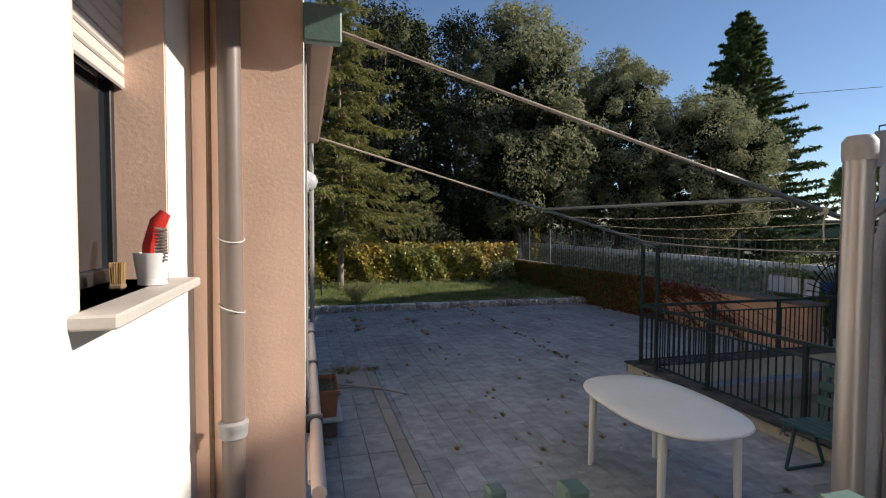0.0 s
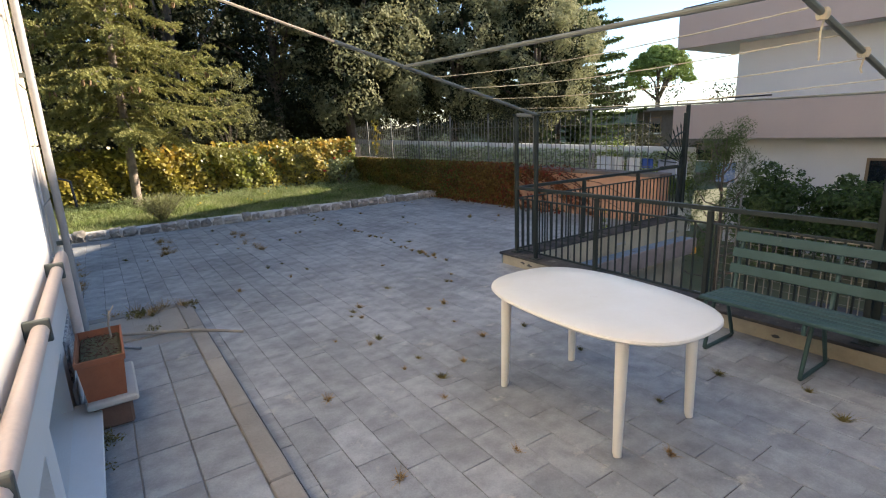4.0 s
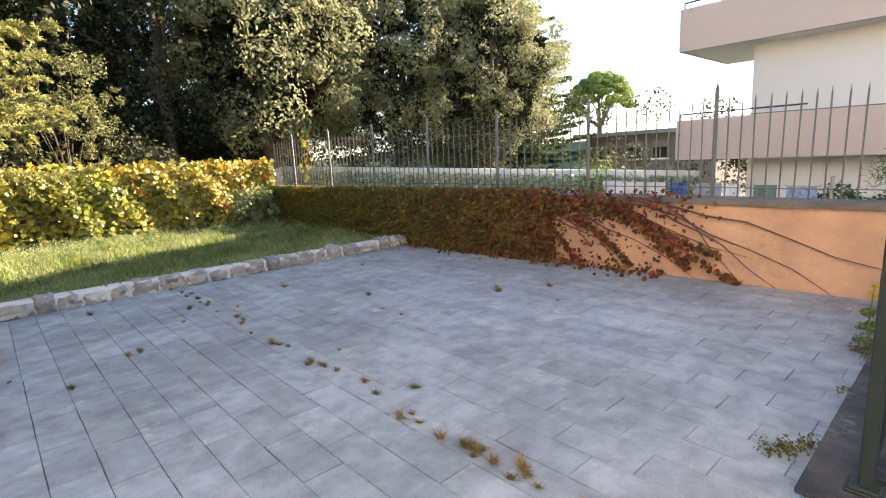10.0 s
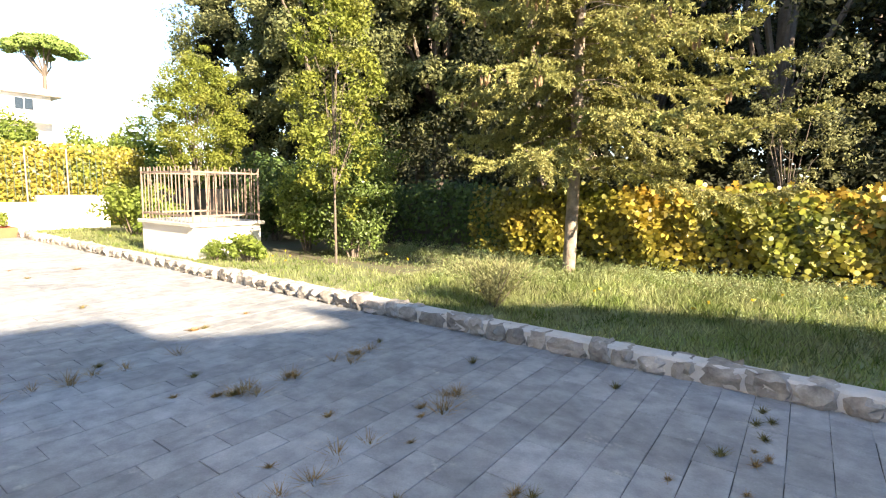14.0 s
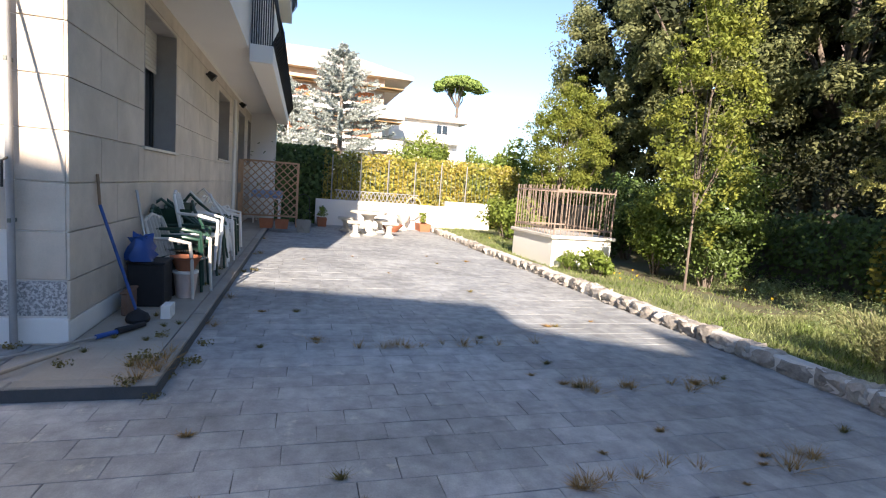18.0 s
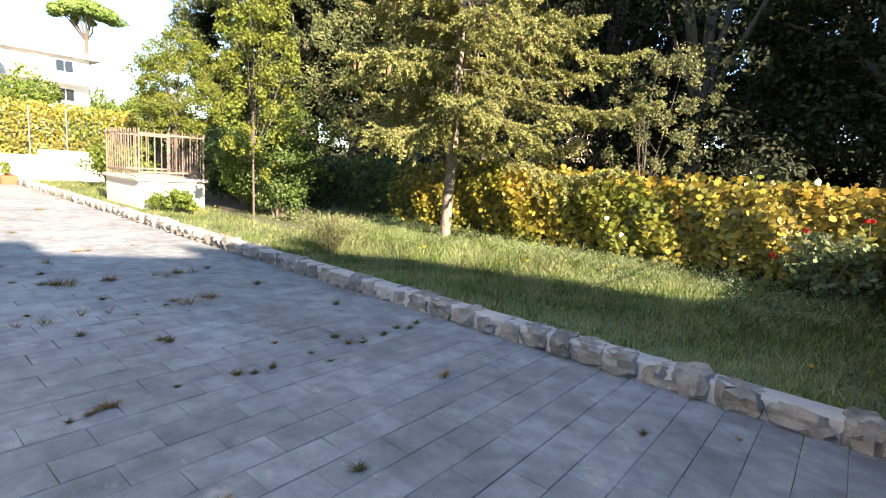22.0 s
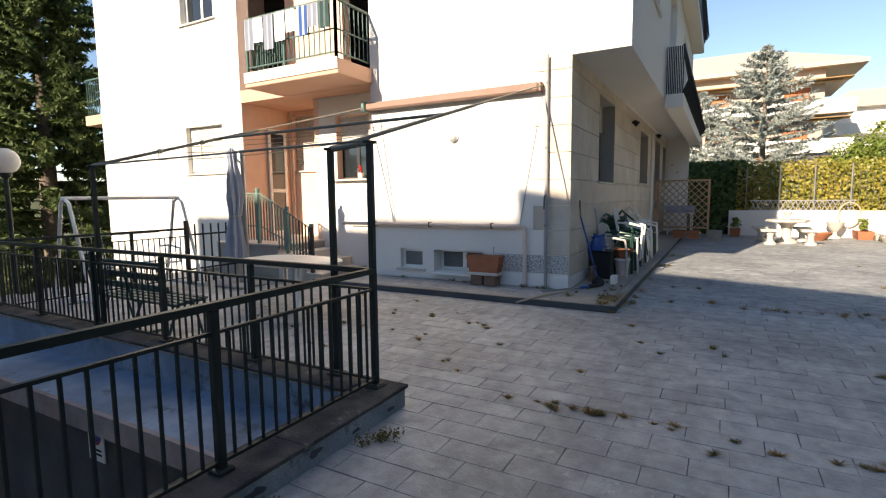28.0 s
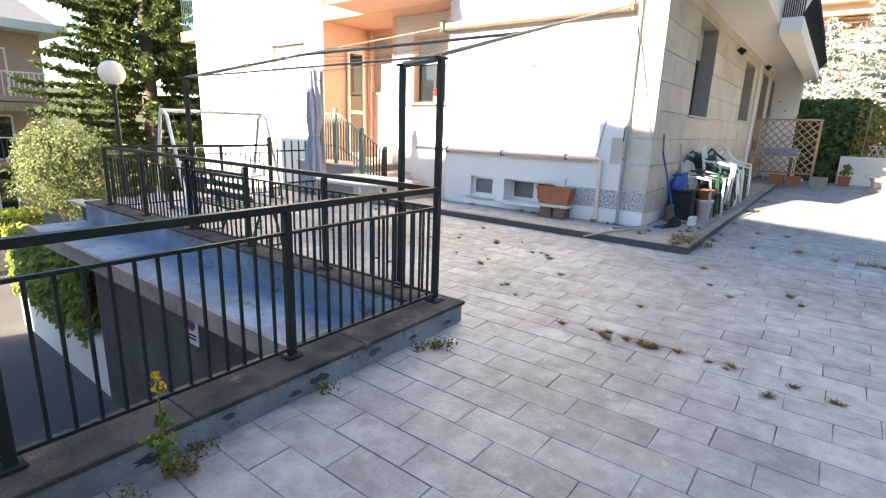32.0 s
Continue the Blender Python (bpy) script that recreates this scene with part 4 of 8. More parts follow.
part("pole", b, M["alu"], par)

# ---- swing seat frame ----
sw = thing("swing_frame", "white tubular frame of a garden swing seat without its canopy", "swing seat", (0, 0, 0))
for x in (3.75, 2.05):
    sx = -1 if x > 3 else 1
    b = MB()
    b.tube([(x, -0.45, 0.02), (x, -0.10, 1.40), (x - 0 * sx, 0.0, 1.47), (x, 0.12, 1.40), (x, 0.55, 0.02)], 0.026, 10)
    part("side_frame", b, M["white"], sw)
    b = MB()
    b.tube([(x, -0.45, 0.025), (x, 0.55, 0.025)], 0.024, 8)
    part("foot_bar", b, M["white"], sw)
    b = MB()
    b.tube([(x + sx * .12, 0.05, 1.44), (x + sx * .2, 0.1, 0.72)], 0.006, 6)
    part("hanger", b, M["steel"], sw)
b = MB()
b.tube([(3.78, 0.0, 1.47), (2.02, 0.0, 1.47)], 0.028, 10)
part("top_bar", b, M["white"], sw)
for z, y in ((0.42, 0.35), (0.42, -0.1), (0.9, -0.2)):
    b = MB()
    b.tube([(3.5, y, z), (2.3, y, z)], 0.016, 8)
    part("seat_bar", b, M["white"], sw)
for i in range(9):
    x = 3.5 - 1.2 * i / 8
    b = MB()
    b.tube([(x, 0.35, 0.42), (x, -0.1, 0.42), (x, -0.2, 0.9)], 0.004, 5)
    part("seat_wire", b, M["white"], sw)
for x in (3.5, 2.3):
    b = MB()
    b.tube([(x, 0.35, 0.42), (x, 0.38, 0.64), (x, 0.1, 0.68), (x, -0.16, 0.66)], 0.018, 8)
    part("armrest", b, M["white"], sw)

# ---- little spiked fence beside the stairs, stair rails ----
fe = thing("spiked_fence", "short black iron fence with upright spikes", "fence", (0, 0, 0))
for i in range(8):
    x = 2.12 - i * 0.155
    b = MB()
    w_ = 0.03 if i in (0, 7) else 0.012
    b.box(x - w_, 0.3 - w_, 0, x + w_, 0.3 + w_, 1.08 if i in (0, 7) else 1.02, 0.003)
    part("post" if i in (0, 7) else "spike", b, M["black"], fe)
for z in (0.25, 0.84):
    b = MB()
    b.bar((2.12, 0.3, z), (1.03, 0.3, z), 0.02, 0.03)
    part("rail", b, M["black"], fe)

sr = thing("stair_railing", "faded green iron railing of flat slats down the entrance steps", "railing", (0, 0, 0))


def stair_top(y):
    return 1.60 if y < .84 else 1.60 - (y - .84) * .52


ys_ = [.34 + .0713 * k for k in range(25)]
for i, y in enumerate(ys_):
    z = LAND if y < 1.25 else max(0.0, LAND - 0.155 * (1 + int((y - 1.25) / 0.33)))
    top = stair_top(y)
    main = i in (0, 6, 16, 24)
    b = MB()
    w_ = 0.028 if main else 0.006
    d_ = 0.028 if main else 0.015
    b.box(1.0 - w_, y - d_, z - 0.01 if main else z + .06, 1.0 + w_, y + d_, top + (0.02 if main else -.055), 0.003)
    o = part("post" if main else "slat", b, M["greenpaint"] if y < 1.7 else M["black"], sr)
    if main:
        b = MB()
        b.box(1.0 - 0.036, y - 0.036, top - 0.03, 1.0 + 0.036, y + 0.036, top + 0.03, 0.010)
        part("wrapped_cap", b, M["greenpaint"], o, "post top wrapped in clear plastic")
for dz in (-.07, -0.66):
    b = MB()
    b.tube([(1.012, .30, stair_top(.3) + dz), (1.012, .84, stair_top(.84) + dz), (1.012, 2.06, stair_top(2.06) + dz * .8)], 0.011, 8)
    part("handrail" if dz > -.1 else "lower_rail", b, M["greenpaint"], sr)


# ---- plants ----
rng = np.random.default_rng(7)


def quad_mesh(name, P, mat, tri=False):
    """A mesh of loose leaves: P holds n leaves of 3, 4 or more corners."""
    n, k = P.shape[0], P.shape[1]
    me = bpy.data.meshes.new(name)
    me.vertices.add(n * k)
    me.vertices.foreach_set("co", P.astype(np.float32).ravel())
    me.loops.add(n * k)
    me.loops.foreach_set("vertex_index", np.arange(n * k, dtype=np.int32))
    me.polygons.add(n)
    me.polygons.foreach_set("loop_start", np.arange(0, n * k, k, dtype=np.int32))
    me.polygons.foreach_set("loop_total", np.full(n, k, dtype=np.int32))
    me.materials.append(mat)
    me.update(calc_edges=True)
    return me


def unit(n):
    v = rng.normal(size=(n, 3))
    return v / np.linalg.norm(v, axis=1)[:, None]


def leaf_shapes(C, A, B, kind="oval"):
    """Leaves at C with half length A and half width B (vectors)."""
    if kind == "quad":
        return np.stack([C - A - B, C + A - B, C + A + B, C - A + B], 1)
    if kind == "vine":
        return np.stack([C - A * .7, C - A * .5 - B * .9, C + A * .25 - B, C + A, C + A * .25 + B, C - A * .5 + B * .9], 1)
    if kind == "lobed":
        return np.stack([C - A * .55, C - A * .75 - B * .55, C - A * .15 - B * .55, C + A * .25 - B * 1.05, C + A * .35 - B * .4, C + A, C + A * .35 + B * .4, C + A * .25 + B * 1.05, C - A * .15 + B * .55, C - A * .75 + B * .55], 1)
    return np.stack([C - A, C - A * .1 - B, C + A, C - A * .1 + B], 1)


def clump_leaves(centres, radii, per, size, flat=0.8, kind="oval", shell=0.55, mess=0.6):
    """Leaves scattered through clumps, denser towards their skins and facing outwards and up."""
    C, N = [], []
    for c, r in zip(centres, radii):
        d = unit(per)
        rad = r * (shell + (1 - shell) * rng.random(per)) ** 0.7
        q = d * rad[:, None]
        ax_ = rng.uniform(.65, 1.35, 3)
        ph_ = rng.uniform(0, 6.3, 2)
        q *= ax_ * (1 + .28 * np.sin(d[:, 0] * 4.3 + ph_[0]) * np.sin(d[:, 2] * 3.7 + ph_[1]))[:, None]
        q[:, 2] *= flat
        C.append(np.asarray(c) + q)
        N.append(d)
    C, N = np.concatenate(C), np.concatenate(N)
    n = len(C)
    nn = N + np.array([0, 0, .5 * mess]) + rng.normal(size=(n, 3)) * mess
    nn /= np.linalg.norm(nn, axis=1)[:, None]
    t = np.cross(nn, unit(n))
    t /= np.linalg.norm(t, axis=1)[:, None] + 1e-6
    s = size * rng.uniform(.6, 1.3, n)[:, None]
    return leaf_shapes(C, t * s, np.cross(nn, t) * s * .55, kind)


def limbs(mb, base, tips, r0, bend=0.3):
    for q in tips:
        a, b = Vector(base), Vector(q)
        m = a.lerp(b, 0.5) + Vector((0, 0, bend * (b - a).length * 0.3)) + Vector(rng.normal(size=3) * .12)
        mb.tube([a, m, b], [r0, r0 * .6, r0 * .18], 6)


def broadleaf(name, height, radius, mat, label, category="tree", trunk_h=2.5, per=210, clumps=85, size=0.11, r0=0.24, low=0.22, seed=1, puff=(.20, .36), mess=0.6, shell=.55, inner=False):
    """A tapered trunk with limbs and a crown of many clumps of small leaves."""
    global rng
    rng = np.random.default_rng(seed)
    e = thing(name, label, category)
    tb = MB()
    lean = rng.normal(size=2) * .15
    top = (lean[0] * 2, lean[1] * 2, height * .8)
    tb.tube([(0, 0, -2.6), (0, 0, 0), (lean[0], lean[1], height * .4), top], [r0 * 1.2, r0, r0 * .7, r0 * .2], 9)
    cs, rs = [], []
    for i in range(clumps):
        f = (i + .5) / clumps
        z = height * (low + (1 - low) * f)
        prof = math.sin(math.pi * min(1, (f * .86 + .12))) ** .6
        a = i * 2.39996 + rng.normal() * .4
        rr = radius * prof * (0.35 + 0.65 * rng.random() ** .5)
        cs.append((rr * math.cos(a), rr * math.sin(a), z + rng.normal() * .3))
        rs.append(radius * rng.uniform(*puff))
    pick = rng.choice(clumps, 10, replace=False)
    part("trunk", tb, M["bark"], e)
    for i in pick:
        lb_ = MB()
        limbs(lb_, (lean[0] * .6, lean[1] * .6, height * .28), [cs[i]], r0 * .5)
        part("limb", lb_, M["bark"], e)
    part("crown", quad_mesh("crown", clump_leaves(cs, rs, per, size, shell=shell, mess=mess), mat), None, e)
    # added dark leaves within the crown; their colour imitates its inner shade
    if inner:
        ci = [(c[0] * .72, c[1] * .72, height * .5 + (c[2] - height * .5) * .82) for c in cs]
        part("inner_foliage", quad_mesh("inner_foliage", clump_leaves(ci, [r * .8 for r in rs], 70, .17, shell=.1, mess=1.0), M["leaf_crown_shade"]), None, e, "dark inner leaves added for the crown's shade")
    return e


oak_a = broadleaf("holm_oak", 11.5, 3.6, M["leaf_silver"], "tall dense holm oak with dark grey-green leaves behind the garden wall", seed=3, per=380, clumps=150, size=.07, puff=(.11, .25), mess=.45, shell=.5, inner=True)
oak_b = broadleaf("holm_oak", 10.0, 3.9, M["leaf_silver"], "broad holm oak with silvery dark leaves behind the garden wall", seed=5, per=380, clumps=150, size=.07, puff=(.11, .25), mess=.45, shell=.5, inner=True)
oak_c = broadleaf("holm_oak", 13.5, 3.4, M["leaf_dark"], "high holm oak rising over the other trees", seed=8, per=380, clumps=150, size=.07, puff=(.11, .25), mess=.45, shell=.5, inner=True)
# same kind of tree, leaves coloured dark to stand in for shade
oak_d = broadleaf("evergreen_tree", 12.0, 3.5, M["leaf_in_shade"], "tall tree with bare limbs behind the vine wall, leaves coloured dark for shade", seed=9, per=230, clumps=110, size=.07, puff=(.11, .24), mess=.7, shell=.6, r0=.2, low=.2)
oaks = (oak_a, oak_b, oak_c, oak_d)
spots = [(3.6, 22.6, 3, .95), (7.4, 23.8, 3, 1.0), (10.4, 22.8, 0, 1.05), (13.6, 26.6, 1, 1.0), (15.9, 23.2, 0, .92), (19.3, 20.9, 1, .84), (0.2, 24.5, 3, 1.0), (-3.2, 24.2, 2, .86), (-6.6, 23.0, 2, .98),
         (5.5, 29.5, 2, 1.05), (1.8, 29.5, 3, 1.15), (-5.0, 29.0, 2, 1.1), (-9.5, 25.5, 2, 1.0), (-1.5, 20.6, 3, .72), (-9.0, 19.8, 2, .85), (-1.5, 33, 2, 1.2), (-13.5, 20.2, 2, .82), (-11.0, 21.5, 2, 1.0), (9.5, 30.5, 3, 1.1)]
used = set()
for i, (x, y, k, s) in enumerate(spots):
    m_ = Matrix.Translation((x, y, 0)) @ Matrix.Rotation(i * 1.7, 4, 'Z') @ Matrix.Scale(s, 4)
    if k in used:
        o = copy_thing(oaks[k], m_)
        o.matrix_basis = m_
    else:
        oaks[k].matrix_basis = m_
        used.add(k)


def conifer(name, height, mat, label, first=1.9, spread=2.6, whorls=26, per=7, size=0.16, seed=2, droop=0.5, spray=46, trunk_r=0.12, top_taper=1.0, cat="tree", wide=.28, mess=.15, trunk_mat="bark"):
    """A straight trunk with whorls of drooping branches hung with sprays of needles."""
    global rng
    rng = np.random.default_rng(seed)
    e = thing(name, label, cat)
    tb = MB()
    tb.tube([(0, 0, -0.3), (0.02, 0, height * .3), (-0.03, 0.02, height * .7), (0, 0, height)], [trunk_r * 1.15, trunk_r * .9, trunk_r * .5, .012], 9)
    part("trunk", tb, M[trunk_mat], e)
    C, T, W = [], [], []
    for w in range(whorls):
        f = w / (whorls - 1)
        z = first + (height - first) * f ** 1.05
        L = spread * (1 - f) ** (.75 * top_taper) * (0.5 + .5 * min(1, f * 6 + .35)) + .15
        for k in range(per):
            if rng.random() < .12:
                continue
            a = k * 2 * math.pi / per + w * .9 + rng.normal() * .2
            l = L * rng.uniform(.6, 1.12)
            pts = []
            for j in range(5):
                u = j / 4
                pts.append(Vector((l * u * math.cos(a), l * u * math.sin(a), z + l * (0.10 * u - droop * u * u + .18 * u ** 4))))
            bm = MB()
            bm.tube(pts, [.022 * (1 - f) + .006, .016 * (1 - f) + .005, .01, .006, .003], 4, False)
            part("branch", bm, M["bark"], e)
            n = int(spray * (.4 + l / spread))
            u = rng.uniform(.22, 1.0, n)
            i0 = np.minimum((u * 4).astype(int), 3)
            fr = u * 4 - i0
            P = np.array([tuple(p) for p in pts])
            q = P[i0] * (1 - fr)[:, None] + P[i0 + 1] * fr[:, None]
            d = P[i0 + 1] - P[i0]
            d /= np.linalg.norm(d, axis=1)[:, None]
            side = np.stack([-d[:, 1], d[:, 0], np.zeros(n)], 1) * np.where(rng.random(n) < .5, -1, 1)[:, None]
            t = d * .55 + side * rng.uniform(.2, 1.0, n)[:, None] + np.array([0, 0, -1]) * rng.uniform(.15, 1.0, n)[:, None] + rng.normal(size=(n, 3)) * mess
            t /= np.linalg.norm(t, axis=1)[:, None]
            s = size * rng.uniform(.5, 1.25, n)[:, None] * (1.1 - .4 * u[:, None])
            C.append(q + t * s)
            T.append(t * s)
            b = np.cross(t, unit(n))
            b /= np.linalg.norm(b, axis=1)[:, None] + 1e-6
            W.append(b * s * wide)
    part("needles", quad_mesh("needles", leaf_shapes(np.concatenate(C), np.concatenate(T), np.concatenate(W)), mat), None, e)
    return e


def spruce_tree(height, label, first=1.75, spread=2.75, seed=2, trunk_r=.092):
    """A spruce: whorls of long drooping branches, each hung with twigs of short needles, brown cones and bare inner twigs."""
    global rng
    rng = np.random.default_rng(seed)
    e = thing("spruce_tree", label, "tree")
    tb = MB()
    tb.tube([(0, 0, -.3), (.0, 0, .02), (.03, .01, height * .18), (-.02, .03, height * .6), (0, 0, height)], [trunk_r * 1.5, trunk_r * 1.1, trunk_r * .95, trunk_r * .5, .012], 12)
    part("trunk", tb, M["bark_pale"], e)
    cone = MB()
    cone.lathe([(.004, 0), (.016, -.015), (.021, -.045), (.019, -.09), (.010, -.125), (.002, -.135)], 8)
    cone_me = cone.mesh("cone", M["cone"])
    C, T, W = [], [], []
    z, w = first, 0
    while z < height - .15:
        f = (z - first) / (height - first)
        for k in range(5):
            if rng.random() < .06:
                continue
            a = k * 2 * math.pi / 5 + w * .83 + rng.normal() * .22
            l = spread * (1 - f) ** .8 * rng.uniform(.68, 1.08) * (1 + .24 * math.cos(a - .6)) * (.86 if f < .05 else 1) + .12
            zb = z + rng.normal() * .07
            dr = rng.uniform(.30, .60)
            ca, sa = math.cos(a), math.sin(a)
            swing = rng.normal() * .12
            n_ = 8
            pts = []
            for j in range(n_ + 1):
                u = j / n_
                aa = a + swing * u
                pts.append((l * u * math.cos(aa), l * u * math.sin(aa), zb + l * (.20 * u - dr * u ** 1.6 + .22 * u ** 5) + .03 * math.sin(7 * u + w)))
            bm = MB()
            bm.tube(pts, [.026 * (1 - f) * (1 - .85 * j / n_) + .004 for j in range(n_ + 1)], 5, False)
            part("branch", bm, M["bark"], e)
            P = np.array(pts)
            nt = int(12 + 40 * l / spread)
            for q in range(nt):
                u = .03 + .97 * ((q + .8 * rng.random()) / nt) ** 1.1
                i0 = min(int(u * n_), n_ - 1)
                p = P[i0] + (P[i0 + 1] - P[i0]) * (u * n_ - i0)
                d = P[i0 + 1] - P[i0]
                d = d / np.linalg.norm(d)
                side = np.array([-d[1], d[0], 0]) * (1 if q % 2 else -1)
                tl_ = (.15 + .36 * math.sin(math.pi * min(1, .12 + u * .86)) * rng.uniform(.6, 1.1)) * (.5 + .5 * (1 - f))
                hang = rng.uniform(.05, .9)
                way = d * rng.uniform(.35, .8) + side * rng.uniform(.25, .9) + np.array([0, 0, .12])
                way /= np.linalg.norm(way)
                m = int(24 + 210 * tl_)
                s_ = np.sort(rng.random(m))
                c = p + way * (s_ * tl_)[:, None] + np.array([0, 0, -1]) * (hang * tl_ * s_ ** 1.6)[:, None]
                ax_ = way + np.array([0, 0, -1]) * (hang * 1.6 * s_ ** .6)[:, None]
                ax_ /= np.linalg.norm(ax_, axis=1)[:, None]
                t = ax_ * .8 + unit(m) * .9
                t /= np.linalg.norm(t, axis=1)[:, None]
                h = .029 * rng.uniform(.7, 1.3, m)[:, None]
                C.append(c + t * h)
                T.append(t * h)
                bb_ = np.cross(t, unit(m))
                bb_ /= np.linalg.norm(bb_, axis=1)[:, None] + 1e-6
                W.append(bb_ * h * .34)
            if .10 < f < .62 and rng.random() < .55:
                for q in range(int(rng.integers(2, 6))):
                    u = rng.uniform(.72, .98)
                    i0 = min(int(u * n_), n_ - 1)
                    p = P[i0]
                    o = part("cone", cone_me, None, e)
                    o.matrix_basis = pose(p[0] + rng.normal() * .06, p[1] + rng.normal() * .06, p[2] - .05, rng.normal() * 8, rng.normal() * 8, 0)
        z += .33 + .10 * rng.random()
        w += 1
    dead = MB()
    for k in range(60):
        a, zz = rng.uniform(0, 6.28), rng.uniform(first - .15, first + 3.2)
        l = rng.uniform(.35, .95)
        dead.tube([(0, 0, zz), (l * .5 * math.cos(a), l * .5 * math.sin(a), zz + .03), (l * math.cos(a + .2), l * math.sin(a + .2), zz - .12 * l)], [.008, .005, .002], 4, False)
    tagged(part("dead_twig", dead, M["dead_wood"], e, "bare grey inner twigs"), kind="stuff")
    part("needles", quad_mesh("needles", leaf_shapes(np.concatenate(C), np.concatenate(T), np.concatenate(W)), M["leaf_con"]), None, e)
    return e


spruce = spruce_tree(10.2, "yellow-green spruce with drooping branches and hanging brown cones on the lawn")
spruce.matrix_basis = pose(1.31, 15.72, 0.10, 0, 0, 0)
cedar = conifer("cedar_tree", 13.0, M["leaf_cedar"], "tall dark cedar with flat tiers of branches behind the houses", first=1.0, spread=4.6, whorls=38, per=11, size=.14, seed=4, droop=.26, spray=480, trunk_r=.3, wide=.32, mess=.45)
cedar.matrix_basis = pose(-1.0, -11.5, -2.6, 0, 0, 10)
copy_thing(cedar, Matrix()).matrix_basis = Matrix.Translation((32.8, 32.0, -2.6)) @ Matrix.Rotation(1.1, 4, "Z") @ Matrix.Scale(1.62, 4)
blue_spruce = conifer("blue_spruce", 9.5, M["leaf_blue"], "silvery blue spruce in front of the white apartment house", first=.4, spread=4.4, whorls=21, per=9, size=.15, seed=6, droop=.12, spray=300, trunk_r=.2, wide=.26, mess=.6, top_taper=.72)
blue_spruce.matrix_basis = pose(-31, 10.3, 1.0)
o = copy_thing(blue_spruce, pose(-36, 6.6, -0.6, 0, 0, 70))

# umbrella pines
def umbrella_pine(height, r, seed, label, size=.16, dome=.09, per=420):
    global rng
    rng = np.random.default_rng(seed)
    e = thing("umbrella_pine", label, "tree")
    tb = MB()
    tb.tube([(0, 0, -3), (.15, 0, height * .5), (.3, .1, height * .78)], [.32, .26, .2], 9)
    cs, rs = [], []
    for i in range(46):
        a = i * 2.4
        q = r * math.sqrt((i + .5) / 46)
        cs.append((q * math.cos(a) + .3, q * math.sin(a) + .1, height * (.9 + dome * math.sqrt(max(0, 1 - (q / r) ** 2))) + rng.normal() * .12))
        rs.append(r * rng.uniform(.2, .28))
    part("trunk", tb, M["bark"], e)
    for i in range(3, 46, 5):
        lb_ = MB()
        limbs(lb_, (.3, .1, height * .76), [cs[i]], .14, .1)
        part("limb", lb_, M["bark"], e)
    part("crown", quad_mesh("crown", clump_leaves(cs, rs, per, size, flat=.6, shell=.6, mess=.5), M["leaf_pine"]), None, e)
    return e


up = umbrella_pine(18.1, 3.5, 11, "tall umbrella pine with a flat round crown far away")
up.matrix_basis = pose(-70, 29.9, 0)
up2 = umbrella_pine(7.6, 2.5, 12, "rounded umbrella pine across the street", .12, .42)
up2.matrix_basis = pose(43.0, 29.4, -2.4)


def shrub(name, at, r, mat, label, n=14, per=120, size=.06, category="shrub", flat=.9, stems=True, seed=1, group=""):
    """Stems and clumps of leaves; r holds the half extents."""
    global rng
    rng = np.random.default_rng(seed)
    e = thing(name, label, category, at, group)
    cs, rs = [], []
    for i in range(n):
        d = unit(1)[0] * rng.uniform(.35, .85)
        cs.append((d[0] * r[0], d[1] * r[1], r[2] * (1 + d[2] * .95)))
        rs.append(min(r) * rng.uniform(.35, .55))
    if stems:
        for c in cs[:8]:
            b = MB()
            b.tube([(c[0] * .15, c[1] * .15, -0.05), (c[0] * .5, c[1] * .5, c[2] * .5), c], [.02, .014, .005], 5)
            part("stem", b, M["bark"], e)
    part("leaves", quad_mesh("leaves", clump_leaves(cs, rs, per, size, flat), mat), None, e)
    return e


rm = thing("rosemary_bush", "low olive-brown rosemary bush on the lawn", "shrub", (1.55, 13.0, 0.1))
rng = np.random.default_rng(21)
_k = 5200
_d = np.stack([rng.normal(size=_k) * .5, rng.normal(size=_k) * .42, np.full(_k, 1.0)], 1)
_u = rng.random(_k)[:, None] ** .6
_p = _d * _u * np.array([.62, .62, .56]) * (.75 + .25 * rng.random(_k)[:, None])
_t = _d / np.linalg.norm(_d, axis=1)[:, None] + rng.normal(size=(_k, 3)) * .45
_t /= np.linalg.norm(_t, axis=1)[:, None]
_w = np.cross(_t, unit(_k))
part("needles", quad_mesh("needles", leaf_shapes(_p, _t * .03, _w * .006), M["leaf_rosemary"]), None, rm)
for i in range(14):
    q = _d[i] * .5
    b = MB()
    b.tube([(0, 0, -.04), tuple(q * .5), tuple(q)], [.008, .006, .003], 5)
    part("twig", b, M["bark"], rm)
shrub("laurel_bush", (-3.75, 14.75, 0.1), (.62, .6, 1.05), M["leaf_light"], "tall green laurel bush with glossy leaves beside the railed box", 60, 240, .036, seed=22)
shrub("laurel_bush", (-2.45, 14.75, 0.1), (.85, .7, 1.3), M["leaf_laurel"], "dark green evergreen bush around the young tree", 85, 240, .034, seed=122)
shrub("laurel_bush", (-5.9, 15.6, 0.1), (1.2, .9, 1.2), M["leaf_hedge"], "dark green evergreen bush behind the railed box", 34, 380, .05, seed=23)
shrub("round_shrub", (2.95, -8.0, -1.4), (1.3, 1.2, 1.4), M["leaf_olive"], "rounded grey-green clipped shrub beside the drive", 55, 620, .038, seed=24)
